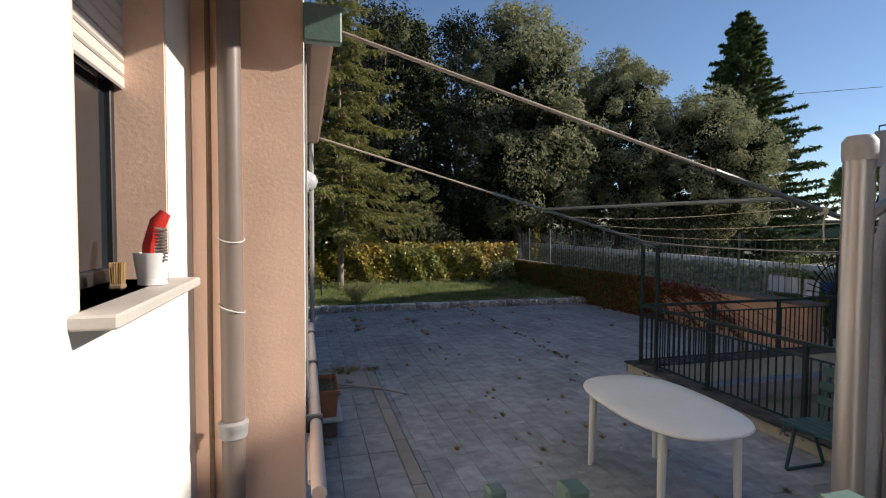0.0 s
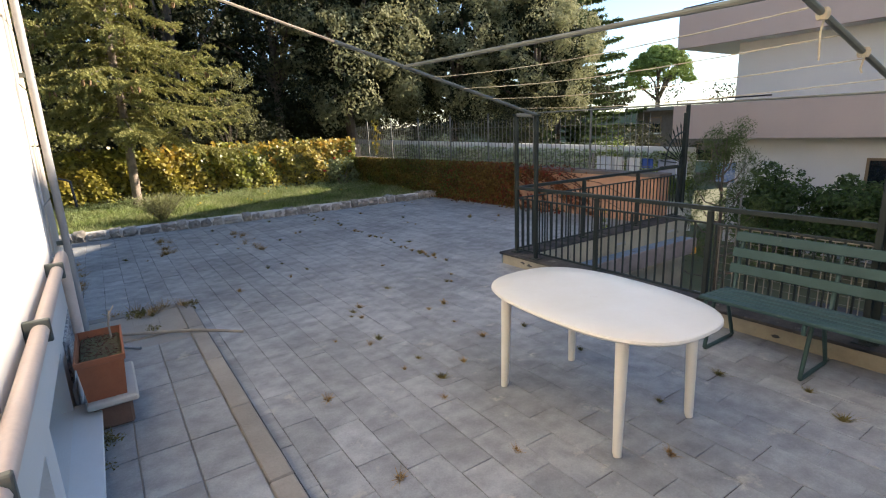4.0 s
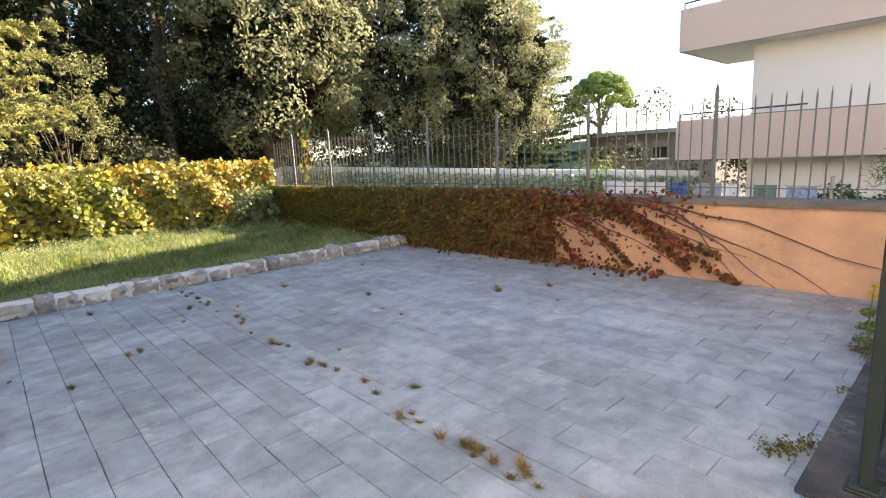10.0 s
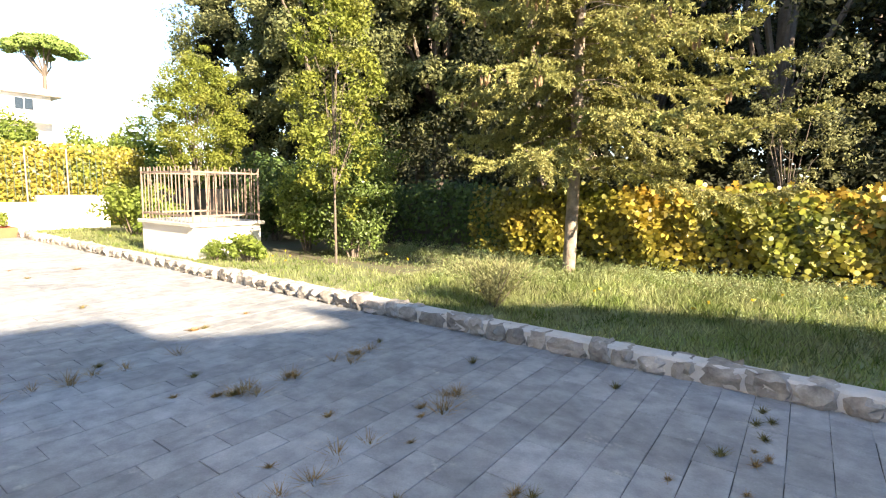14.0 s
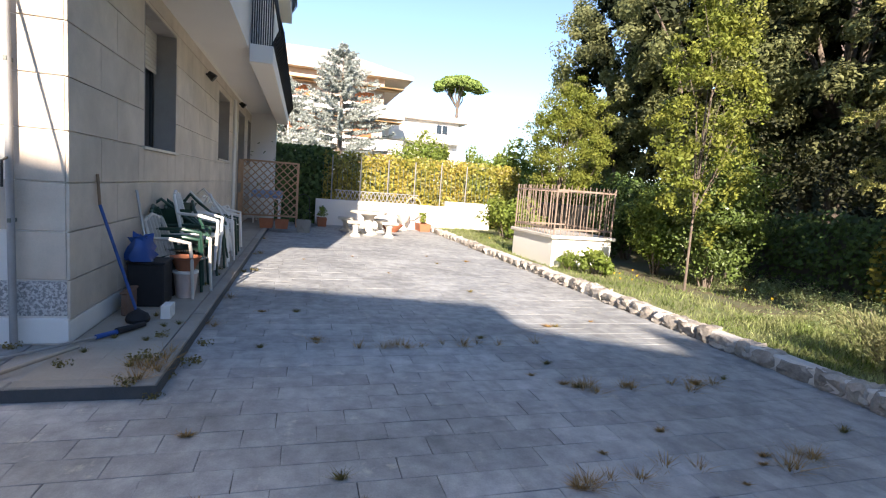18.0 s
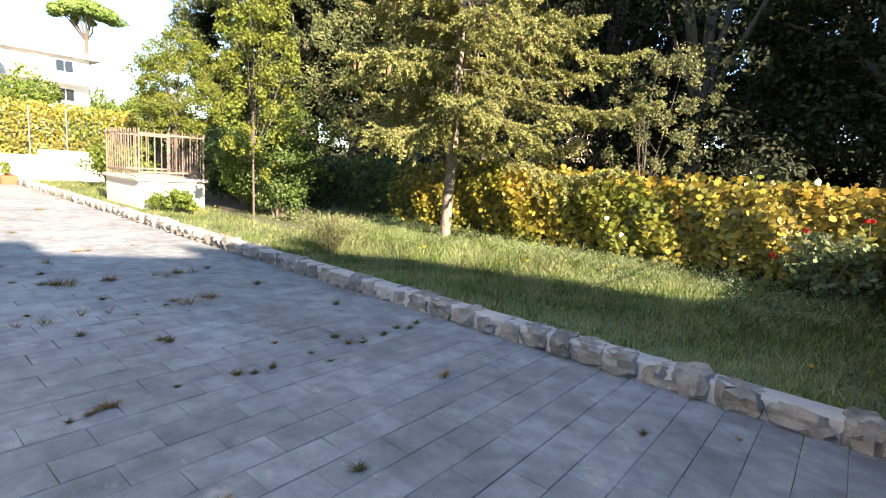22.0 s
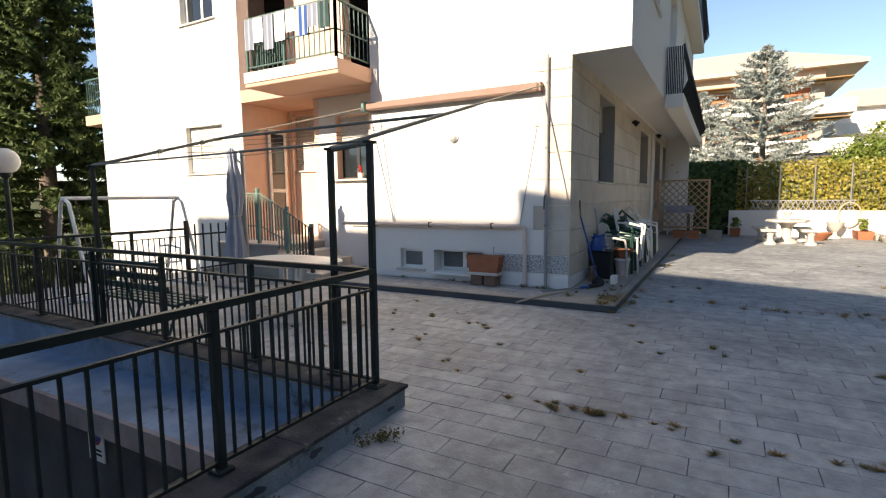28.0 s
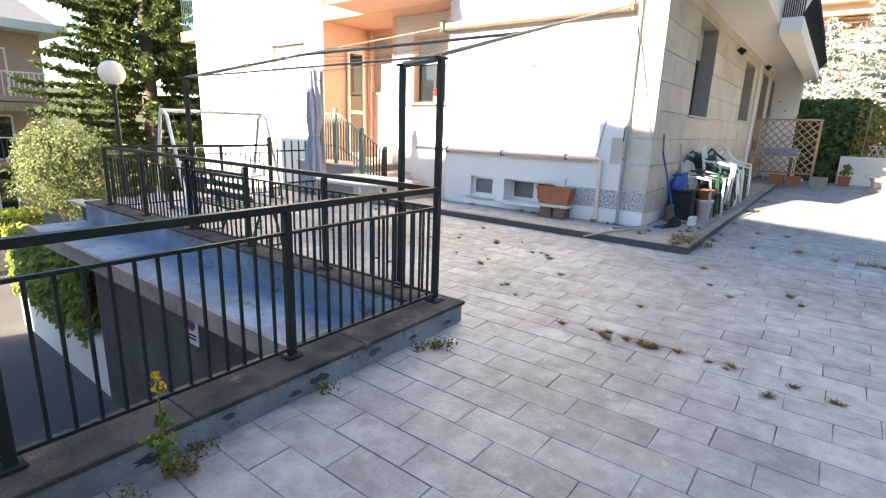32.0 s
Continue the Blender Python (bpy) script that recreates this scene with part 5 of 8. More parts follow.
shrub("round_shrub", (7.1, -9.9, -1.5), (1.4, 1.0, 1.1), M["leaf_olive"], "broad pale olive shrub behind the hedge", 46, 560, .038, seed=25)
shrub("oleander", (9.6, -1.2, -2.4), (1.1, 1.4, 1.75), M["leaf_light"], "yellow-green bush beyond the wire fence", 44, 420, .045, seed=26)
shrub("oleander", (9.9, 2.4, -2.4), (.9, 1.2, 1.0), M["leaf_hedge"], "dark bush beyond the wire fence", 30, 380, .042, seed=27)
shrub("palm_bush", (15.5, -11.5, -2.4), (1.5, 1.3, 1.4), M["leaf_cedar"], "dark palm bush in the neighbouring garden", 34, 300, .08, seed=28)
sp_ = thing("small_pine", "young pine with pale green needle tufts below the terrace", "tree", (9.95, 6.35, -2.4))
rng = np.random.default_rng(29)
b = MB()
b.tube([(0, 0, 0), (.04, 0, 1.6), (-.02, .02, 2.9), (0, 0, 3.75)], [.045, .035, .022, .008], 7)
part("trunk", b, M["bark"], sp_)
_cs = [(0, 0, 3.7), (0.0, 0.05, 3.45)]
for i in range(24):
    a = i * 2.4
    z = 1.0 + i * .105
    l = .92 - i * .03
    tip = (l * math.cos(a), l * math.sin(a), z + .42)
    b = MB()
    b.tube([(0, 0, z), (tip[0] * .55, tip[1] * .55, z + .1), tip], [.016, .012, .005], 5)
    part("branch", b, M["bark"], sp_)
    _cs += [tip, (tip[0] * .8, tip[1] * .8 + .1, tip[2] - .12), (tip[0] * .85 + .1, tip[1] * .85, tip[2] + .1)]
_q = np.repeat(np.array(_cs, dtype=float), 150, axis=0)
_q += rng.normal(size=_q.shape) * np.array([.085, .085, .06])
_t = unit(len(_q)) + np.array([0, 0, .5])
_t /= np.linalg.norm(_t, axis=1)[:, None]
part("needles", quad_mesh("needles", leaf_shapes(_q, _t * .045, np.cross(_t, unit(len(_q))) * .006), M["leaf_cedar"]), None, sp_)
for k, y in enumerate((8.0, 6.2, 4.4, 2.6, 0.8, -1.0, -2.8)):
    shrub("dark_hedge", (15.9, y, -2.4), (.9, 1.25, 1.42), M["leaf_hedge"], "dark hedge in front of the white apartment house", 46, 260, .055, seed=130 + k, category="hedge", group="hedge by the apartment house")
shrub("white_flower_bush", (18.3, 14.0, -2.0), (1.6, 2.4, 1.4), M["leaf_light"], "light green bushes across the street", 34, 420, .055, seed=31)
tl = broadleaf("young_tree", 4.5, .78, M["leaf_fresh"], "slender young tree with yellow-green leaves", trunk_h=1.2, per=85, clumps=150, size=0.034, r0=.022, low=.30, seed=33, puff=(.14, .32), shell=0.2, mess=0.9)
tl.matrix_basis = pose(-2.05, 13.95, 0.1)
tl2 = broadleaf("young_tree", 4.4, 1.3, M["leaf_fresh"], "light green tree with tiers of foliage beside the railed box", trunk_h=1.2, per=190, clumps=150, size=0.034, r0=.05, low=.40, seed=34, puff=(.12, .26), shell=0.2, mess=0.9)
tl2.matrix_basis = pose(-9.1, 15.5, 0.1)
tl3 = broadleaf("young_tree", 2.5, .8, M["leaf_light"], "thin bent sapling with sparse leaves", trunk_h=1.2, per=40, clumps=50, size=0.034, r0=.035, low=.45, seed=35, puff=(.14, .3), shell=0.2, mess=0.9)
tl3.matrix_basis = pose(-3.3, 16.0, 0.1)
tl4 = broadleaf("young_tree", 3.3, .95, M["leaf_pale"], "sparse young holm oak with pale leaves behind the vine wall", trunk_h=1.2, per=85, clumps=80, size=0.026, r0=.02, low=.52, seed=36, puff=(.10, .20), shell=0.2, mess=0.9)
tl4.matrix_basis = pose(4.1, 17.75, 0.1)
tl5 = broadleaf("autumn_tree", 6.5, 3.0, M["leaf_light"], "yellow-green trees beyond the vine hedge", trunk_h=1.2, per=420, clumps=60, size=.09, r0=.12, low=.3, seed=37)
tl5.matrix_basis = pose(-27, 15.4, -2.6)
copy_thing(tl5, pose(-30, 20, -3.0, 0, 0, 80))
copy_thing(tl5, pose(-24, 20.5, -2.9, 0, 0, 150))
copy_thing(tl5, pose(-22.5, 25.5, -2.6, 0, 0, 220))


def leaf_sheet(name, n, place, mat, size, label, category, kind="vine", out=(0, -1, 0)):
    """Leaves laid over a wall: place gives n points; they face outwards with some scatter."""
    P = place(n)
    nn = np.asarray(out) + rng.normal(size=(n, 3)) * .42 + np.array([0, 0, .35])
    nn /= np.linalg.norm(nn, axis=1)[:, None]
    t = np.cross(nn, unit(n)) + np.array([0, 0, -.9])
    t -= nn * (t * nn).sum(1)[:, None]
    t /= np.linalg.norm(t, axis=1)[:, None] + 1e-6
    s = size * rng.uniform(.55, 1.3, n)[:, None]
    ob = part(name, quad_mesh(name, leaf_shapes(P, t * s, np.cross(nn, t) * s * .85, kind), mat), None)
    return tagged(ob, label, category, "", "stuff")


rng = np.random.default_rng(40)


def hedge_points(x0, x1, y, top, wob=.12):
    def f(n):
        x = rng.uniform(x0, x1, n)
        lump = .04 * np.sin(x * 2.3) + .03 * np.sin(x * 5.1 + 1) + .03 * np.sin(x * 11) + .05 * rng.normal(size=n)
        z = .12 + rng.random(n) ** .62 * (top + lump - .12)
        over = np.clip((z - (top - .35)) / .35, 0, 1)
        yy = y - .06 - .28 * rng.random(n) ** .7 - .07 * np.sin(x * 3.1 + z * 2) - .05 * np.sin(x * 7.7 + z * 5) + over * rng.uniform(0, .5, n)
        return np.stack([x, yy, z], 1)
    return f


leaf_sheet("vine_hedge", 15500, hedge_points(-1.2, 7.5, 16.98, 1.42), M["leaf_vine"], .047, "yellow and green vine covering the back wall", "vine", "vine")
leaf_sheet("vine_hedge", 9000, hedge_points(-9.5, -0.6, 16.98, 1.48), M["leaf_hedge"], .047, "dark green vine on the shaded back wall", "vine", "lobed")
leaf_sheet("end_hedge", 20000, lambda n: np.stack([np.full(n, -13.3) + rng.uniform(-.5, .45, n), rng.uniform(8.6, 15.8, n), .2 + rng.random(n) * (2.15 + .2 * np.sin(rng.random(n) * 9))], 1),
           M["leaf_vine"], .052, "green and orange vine over the end fence", "vine", "lobed", out=(1, 0, 0))
leaf_sheet("dark_end_hedge", 8000, lambda n: np.stack([np.full(n, -13.5) + rng.uniform(-.6, .5, n), rng.uniform(6.2, 8.9, n), rng.random(n) * 2.6], 1),
           M["leaf_hedge"], .06, "dark hedge behind the house", "hedge", out=(1, 0, 0))


def creeper(n):
    """Creeper on the garden wall: thick at the far end, thinning to trailing stems."""
    y = 16.9 - rng.random(n) ** 1.25 * 9.6
    z = rng.random(n) * (.92 - .0 * y)
    keep = (y > 9.6) | (rng.random(n) < np.clip((y - 7.6) / 2.4, 0, 1) * (.08 + .30 * (z > .62)))
    y, z = y[keep], z[keep]
    m = len(y)
    x = 8.05 - (y - 6.5) * .047 - .02 - rng.random(m) * .16 - .12 * np.clip((y - 9.5) / 4, 0, 1)
    return np.stack([x, y, z], 1)


_c = creeper(52000)
_green = _c[:, 1] > 10.8 + rng.normal(size=len(_c)) * 1.9
leaf_sheet("ivy_creeper", int(_green.sum()), lambda n: _c[_green], M["leaf_hedge2"], .022, "green ivy over the garden wall", "ivy", out=(-1, 0, 0))
leaf_sheet("red_creeper", int((~_green).sum()), lambda n: _c[~_green], M["leaf_red"], .022, "dry red creeper on the orange wall", "creeper", out=(-1, 0, 0))
_t = MB()
for i in range(16):
    y = 11.2 - i * .20 + rng.normal() * .15
    pts = []
    for k in range(7):
        u = k / 6
        yy = y - u * (1.0 + .8 * (i % 3)) * .8
        pts.append((wall_face(yy) - .03, yy, .80 - u ** 1.4 * (.55 + .25 * (i % 2)) + .03 * math.sin(k * 2 + i)))
    _t.tube(pts, [.012, .011, .009, .008, .006, .005, .003], 5)
tagged(part("creeper_stems", _t, M["redbark"]), "bare red-brown creeper stems trailing over the wall", "creeper", "", "stuff")
_c2 = []
for i, (y, run, fall) in enumerate(((10.9, .9, .75), (10.3, 1.0, .72), (9.9, 1.3, .70), (9.6, 2.1, .78), (9.4, 1.7, .55), (9.0, 1.0, .72))):
    for k in range(260):
        u = rng.random()
        yy = y - u * run
        w_ = .035 * (1.2 - .7 * u)
        _c2.append((wall_face(yy) - .04 - rng.random() * .06, yy + rng.normal() * w_, .80 - u ** 1.4 * fall + .03 * math.sin(u * 9 + i) + rng.normal() * w_))
for k in range(420):
    yy = rng.uniform(8.2, 12.2)
    _c2.append((wall_face(yy) - .05 - abs(rng.normal()) * .18, yy, .02 + rng.random() * .05))
_c2 = np.array(_c2)
leaf_sheet("creeper_leaves", len(_c2), lambda n: _c2, M["leaf_red"], .026, "dark red creeper leaves on the trailing stems and on the ground", "creeper", out=(-1, 0, 0.2))

# ivy wall across the street
iw = MB()
p0, p1 = Vector((9.6, 26.6, 0)), Vector((19.4, 12.2, 0))
dd = (p1 - p0).normalized()
nn_ = Vector((dd.y, -dd.x, 0)) * -0.3
iw.add([tuple(p0 + Vector((0, 0, -2.6))), tuple(p1 + Vector((0, 0, -2.6))), tuple(p1 + nn_ + Vector((0, 0, -2.6))), tuple(p0 + nn_ + Vector((0, 0, -2.6))),
        tuple(p0 + Vector((0, 0, 1.45))), tuple(p1 + Vector((0, 0, .60))), tuple(p1 + nn_ + Vector((0, 0, .60))), tuple(p0 + nn_ + Vector((0, 0, 1.45)))],
       [(3, 2, 1, 0), (4, 5, 6, 7), (0, 1, 5, 4), (1, 2, 6, 5), (2, 3, 7, 6), (3, 0, 4, 7)])
setting("wall_street", iw, M["white"], "white wall across the street hung with ivy", "wall")


def ivy_street(n):
    u = rng.random(n)
    z = (1.28 - .85 * u) - rng.random(n) ** 1.0 * 1.9
    q = np.array(p0)[None] * (1 - u)[:, None] + np.array(p1)[None] * u[:, None]
    q[:, 2] = z
    return q + np.array([dd.y, -dd.x, 0]) * rng.uniform(.02, .25, n)[:, None]


leaf_sheet("street_ivy", 14000, ivy_street, M["leaf_ivy"], .06, "pale and dark green ivy on the street wall, lightened for sun", "ivy", out=(dd.y, -dd.x, 0))

# clipped hedge at the end of the drive
leaf_sheet("clipped_hedge", 15000, lambda n: np.stack([rng.uniform(3.4, 9.3, n), -8.2 - rng.random(n) * .75, -2.2 + rng.random(n) ** .6 * 1.1], 1), M["leaf_light"], .034, "clipped green hedge above a stone wall", "hedge", out=(0, 1, .3))
hb = MB()
hb.box(3.4, -9.2, -2.6, 9.3, -8.35, -1.3)
setting("hedge_core", hb, M["soil"], "dense twigs inside the hedge", "hedge")
leaf_sheet("wall_ivy", 4200, lambda n: np.stack([4.86 + rng.random(n) * .38, rng.uniform(-3.5, 0.2, n), -.62 - rng.random(n) ** 1.3 * 1.3], 1), M["leaf_light"], .055, "ivy hanging over the white wall", "ivy", out=(1, 0, .3))
leaf_sheet("fence_ivy", 1500, lambda n: np.stack([8.5 - rng.random(n) * .3, -2.2 + rng.normal(size=n) * .45, -.5 - rng.random(n) * 1.5], 1), M["leaf_light"], .06, "ivy climbing over the end of the wire fence", "ivy", out=(-1, 0, .3))

# dense undergrowth beneath the trees
rng = np.random.default_rng(77)
_cs, _rs = [], []
for i in range(260):
    x = rng.uniform(-13, 24)
    y = rng.uniform(18.6, 22.5) if x < 7.5 else 28.4 - (x - 9.6) * 1.47 + rng.uniform(1.0, 4.0)
    if i % 6 == 0:
        x, y = rng.uniform(6.5, 11.5), rng.uniform(23.5, 28)
    _cs.append((x, y, rng.uniform(-.8, 3.4)))
    _rs.append(rng.uniform(.6, 1.0))
for i in range(70):
    u = rng.uniform(-.15, .62)
    off = rng.uniform(1.6, 5.0)
    _cs.append((9.6 + 9.8 * u + off * .83, 26.6 - 14.4 * u + off * .56, rng.uniform(-1.0, 3.2)))
    _rs.append(rng.uniform(.8, 1.3))
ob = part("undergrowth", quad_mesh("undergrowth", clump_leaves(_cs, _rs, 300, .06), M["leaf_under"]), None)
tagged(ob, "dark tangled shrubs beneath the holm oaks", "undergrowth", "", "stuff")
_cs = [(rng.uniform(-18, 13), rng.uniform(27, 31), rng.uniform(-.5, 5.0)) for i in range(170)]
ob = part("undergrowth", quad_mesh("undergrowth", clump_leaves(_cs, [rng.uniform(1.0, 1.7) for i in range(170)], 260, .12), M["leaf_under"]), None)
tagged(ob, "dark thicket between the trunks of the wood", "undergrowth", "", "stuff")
# golden leaves along the top of the vine
leaf_sheet("vine_hedge", 1700, lambda n: np.stack([7.5 - rng.random(n) ** 1.3 * 5.9, 16.70 + rng.random(n) * .5, .45 + rng.random(n) ** .45 * 1.0 + .05 * rng.normal(size=n)], 1), M["leaf_gold"], .062, "golden autumn leaves along the top of the vine", "vine", "lobed")
# yellow shoot climbing the fence
leaf_sheet("vine_shoot", 60, lambda n: np.stack([wall_face(15.6) + .1 + rng.normal(size=n) * .05, 15.6 + rng.normal(size=n) * .09, .95 + rng.random(n) * 1.1], 1), M["leaf_vine"], .045, "yellow vine shoot climbing the iron fence", "vine", out=(-1, 0, 0))

be = MB()
be.box(-9.5, 13.9, .05, -.6, 16.9, .106, .003)
setting("bare_earth", be, M["soil"], "bare brown earth with fallen leaves under the bushes", "ground")


# grass, herbs
def blades(n, x0, x1, y0, y1, z, h0, h1, w=.006):
    x, y = rng.uniform(x0, x1, n), rng.uniform(y0, y1, n)
    patch = .5 + .5 * np.sin(x * 1.7 + np.sin(y * 2.1)) * np.sin(y * 1.9 + x * .6)
    edge = np.clip((y - y0) / 1.6, .25, 1)
    hh = (h0 + (h1 - h0) * rng.random(n) ** 1.6 * (.35 + .65 * patch)) * (.45 + .55 * edge)
    a = rng.uniform(0, 2 * np.pi, n)
    s = np.stack([np.cos(a), np.sin(a), np.zeros(n)], 1) * w * rng.uniform(.6, 1.4, n)[:, None]
    b = np.stack([x, y, np.full(n, z)], 1)
    tip = b + np.stack([rng.normal(size=n) * hh * .45, rng.normal(size=n) * hh * .45, hh], 1)
    mid = b * .45 + tip * .55 + np.stack([np.zeros(n), np.zeros(n), hh * .12], 1)
    return np.stack([b - s, b + s, mid + s * .7, tip, mid - s * .7], 1)


ob = part("grass", quad_mesh("grass", np.concatenate([blades(52000, -.4, 7.7, YB + .25, 16.8, .10, .03, .20, .005), blades(6000, -12.5, -.4, YB + .25, 13.9, .10, .05, .18, .006), blades(2500, -3.5, -.4, 14.3, 16.4, .10, .04, .16)]), M["grass"]), None)
tagged(ob, "uneven green lawn with tufts and yellow flowers", "grass", "", "stuff")
ob = part("low_weeds", quad_mesh("low_weeds", clump_leaves([(rng.uniform(-3, 7.5), 16.75 - abs(rng.normal()) * 1.25, .12) for _ in range(520)], [rng.uniform(.08, .24) for _ in range(520)], 110, .013, 1.1), M["leaf_herb"]), None)
tagged(ob, "low leafy weeds at the back of the lawn", "weeds", "", "stuff")
shrub("rose_bush", (6.75, 16.2, 0.1), (.55, .4, .42), M["leaf_olive"], "grey-green rose bush with a few red flowers", 18, 70, .045, seed=50)
for x, y, z in ((6.5, 16.0, .95), (7.05, 16.1, 1.12), (6.2, 16.1, .6)):
    e = thing("rose_flower", "red rose bloom above the bush", "flower", (x, y, z), "red roses")
    part("petals", quad_mesh("petals", clump_leaves([(0, 0, 0)], [.035], 22, .03), M["red"]), None, e)
    b = MB()
    b.tube([(0, 0, -.35), (0.02, 0, -.15), (0, 0, 0)], .004, 5)
    part("stem", b, M["leaf_olive"], e)
for i in range(26):
    x, y = rng.uniform(-8, 7), rng.uniform(12.6, 15)
    e = thing("yellow_flower", "small yellow meadow flower in the grass", "flower", (x, y, .1), "yellow flowers")
    b = MB()
    h_ = rng.uniform(.12, .24)
    b.tube([(0, 0, 0), (.01, 0, h_)], .003, 4)
    part("stem", b, M["grass"], e)
    part("petals", quad_mesh("petals", clump_leaves([(.01, 0, h_)], [.018], 10, .016), M["yellow"]), None, e)
shrub("yellow_daisy_bush", (-3.4, 13.2, 0.1), (.55, .4, .25), M["leaf_light"], "low bush with yellow flowers beside the stone border", 14, 90, .04, seed=51)
shrub("fennel_bush", (-4.0, 12.95, 0.1), (.30, .24, .2), M["leaf_light"], "feathery light green plant at the railed box", 22, 130, .017, seed=52)
shrub("garden_bush", (-9.6, 14.0, 0.1), (1.5, .9, .65), M["leaf_light"], "sunlit bush at the end of the lawn", 26, 130, .06, seed=53)


# ---- white apartment house across the drive ----
nb = thing("apartment_house", "white apartment house with pink balcony parapets", "house", (0, 0, 0))
# upper outline is unseen, stepped to cast the shadow edges on terrace and facade
PROF = [(-6.0, -2.7), (-6.0, 10.4), (1.52, 10.4), (1.52, 10.9), (2.6, 10.7), (6.02, 10.2), (6.03, 9.74), (8.2, 9.07), (9.4, 8.4), (10.75, 7.8), (10.75, -2.7)]
b = MB()
n = len(PROF)
b.add([(19.0, y, z) for y, z in PROF] + [(32.0, y, z) for y, z in PROF],
      [tuple(range(n)), tuple(range(2 * n - 1, n - 1, -1))] + [(k, n + k, n + (k + 1) % n, (k + 1) % n) for k in range(n)])
part("wall", b, M["farwhite"], nb)
b = MB()
RP = ((6.84, 11.64), (9.14, 10.44), (12.04, 7.74))      # unseen set-back roof, added so its shadow edge crosses the lawn
b.add([(x_, y_, z_ + d_) for d_ in (0, .15) for x_ in (23.2, 32) for y_, z_ in RP],
      [(0, 1, 4, 3), (1, 2, 5, 4), (9, 10, 7, 6), (10, 11, 8, 7), (6, 7, 1, 0), (7, 8, 2, 1), (3, 4, 10, 9), (4, 5, 11, 10), (2, 8, 11, 5), (0, 3, 9, 6)])
part("roof", b, M["tile_roof"], nb)
b = MB()
# unseen wall added under that roof to fill out the shadow
AT = ((6.84, 9.3), (6.84, 11.6), (9.14, 10.4), (10.75, 8.9), (10.75, 7.7))
b.add([(x_, y_, z_) for x_ in (23.4, 32) for y_, z_ in AT], [(4, 3, 2, 1, 0), (5, 6, 7, 8, 9)] + [(k, (k + 1) % 5, 5 + (k + 1) % 5, 5 + k) for k in range(5)])
part("attic_wall", b, M["farwhite"], nb)
for zb in (0.98, 4.05, 7.0):
    hi = zb + (1.15 if zb < 5 else .5)
    b = MB()
    ye = 12.45 if zb < 5 else 10.3
    b.box(18.15, -5.4, zb, 18.3, ye, hi)
    b.box(18.3, ye - .15, zb, 22.0, ye, hi)
    part("balcony_parapet", b, M["band"], nb, "pale pink balcony parapet")
    b = MB()
    b.box(18.3, -5.4, zb, 19.0, ye - .15, zb + 0.15)
    if zb < 5:
        b.box(19.0, 10.75, zb, 22.0, ye - .15, zb + 0.15)
    sl = part("balcony_slab", b, M["farwhite"], nb)
    b = MB()
    b.tube([(18.2, ye - .1, hi + .16), (18.2, ye - 3.2, hi + .16)], .025, 6)
    b.tube([(18.2, ye - .1, hi), (18.2, ye - .1, hi + .16)], .02, 6)
    part("handrail", b, M["black"], nb)


def far_window(e, axis, a, u0, u1, z0, z1, s, shutter=0.0, frame_mat="wood", shut_mat="shutter"):
    """A window on a far wall: frame, pane, sill and a shutter let down part of the way. s: outward side."""
    def bx(d0, d1, v0, v1, w0, w1, nm, mat, par, lab=""):
        q = MB()
        if axis == "x":
            q.box(a + min(d0 * s, d1 * s), v0, w0, a + max(d0 * s, d1 * s), v1, w1)
        else:
            q.box(v0, a + min(d0 * s, d1 * s), w0, v1, a + max(d0 * s, d1 * s), w1)
        return part(nm, q, M[mat], par, lab)
    w = bx(0.004, 0.03, u0, u1, z0, z1, "window", "glass", e)
    t_ = 0.07
    bx(0.008, 0.06, u0 - t_, u0, z0 - t_, z1 + t_, "window_frame", frame_mat, w)
    bx(0.008, 0.06, u1, u1 + t_, z0 - t_, z1 + t_, "window_frame", frame_mat, w)
    bx(0.008, 0.06, u0, u1, z1, z1 + t_, "window_frame", frame_mat, w)
    bx(0.03, 0.055, (u0 + u1) / 2 - .03, (u0 + u1) / 2 + .03, z0, z1, "mullion", frame_mat, w)
    bx(0.008, 0.13, u0 - .1, u1 + .1, z0 - .11, z0 - .004, "sill", "white", w)
    if shutter:
        bx(0.031, 0.065, u0 + .004, u1 - .004, z1 - (z1 - z0) * shutter, z1 - .004, "shutter", shut_mat, w, "roller shutter let down")
    return w


for y0 in (4.6, 0.6, -3.4):
    far_window(nb, "x", 19.0, y0, y0 + 1.95, 2.15, 3.75, -1, 0, "wood")
    far_window(nb, "x", 19.0, y0, y0 + 1.95, 5.3, 6.8, -1, .3, "wood")
for y0 in (5.4, 1.2):
    far_window(nb, "x", 19.0, y0, y0 + 1.4, -1.6, 0.3, -1, 0, "wood")

# ---- beige house at the end of the drive ----
fh = thing("beige_house", "beige three-storey house with balconies and green eaves", "house", (0, 0, 0))
for w_ in ((8.0, -28, -2.7, 24, -17.0, 4.35), (0.4, -28, -2.7, 8.0, -17.6, 4.35), (6.5, -28, 4.35, 24, -18.6, 7.2)):
    b = MB()
    b.box(*w_)
    part("wall", b, M["beige"], fh)
b = MB()
b.box(-0.2, -28.4, 4.36, 24.4, -16.3, 4.68)
part("eave", b, M["eaves"], fh, "grey-green roof eaves")
b = MB()
b.add([(-0.2, -17.0, 4.69), (8.3, -17.0, 4.69), (8.3, -22.5, 8.6), (3.2, -22.5, 8.6), (-0.2, -28, 4.69), (8.3, -28, 4.69)], [(0, 1, 2, 3), (0, 3, 4), (3, 2, 5, 4)])
part("roof", b, M["roof"], fh, "slate roof")
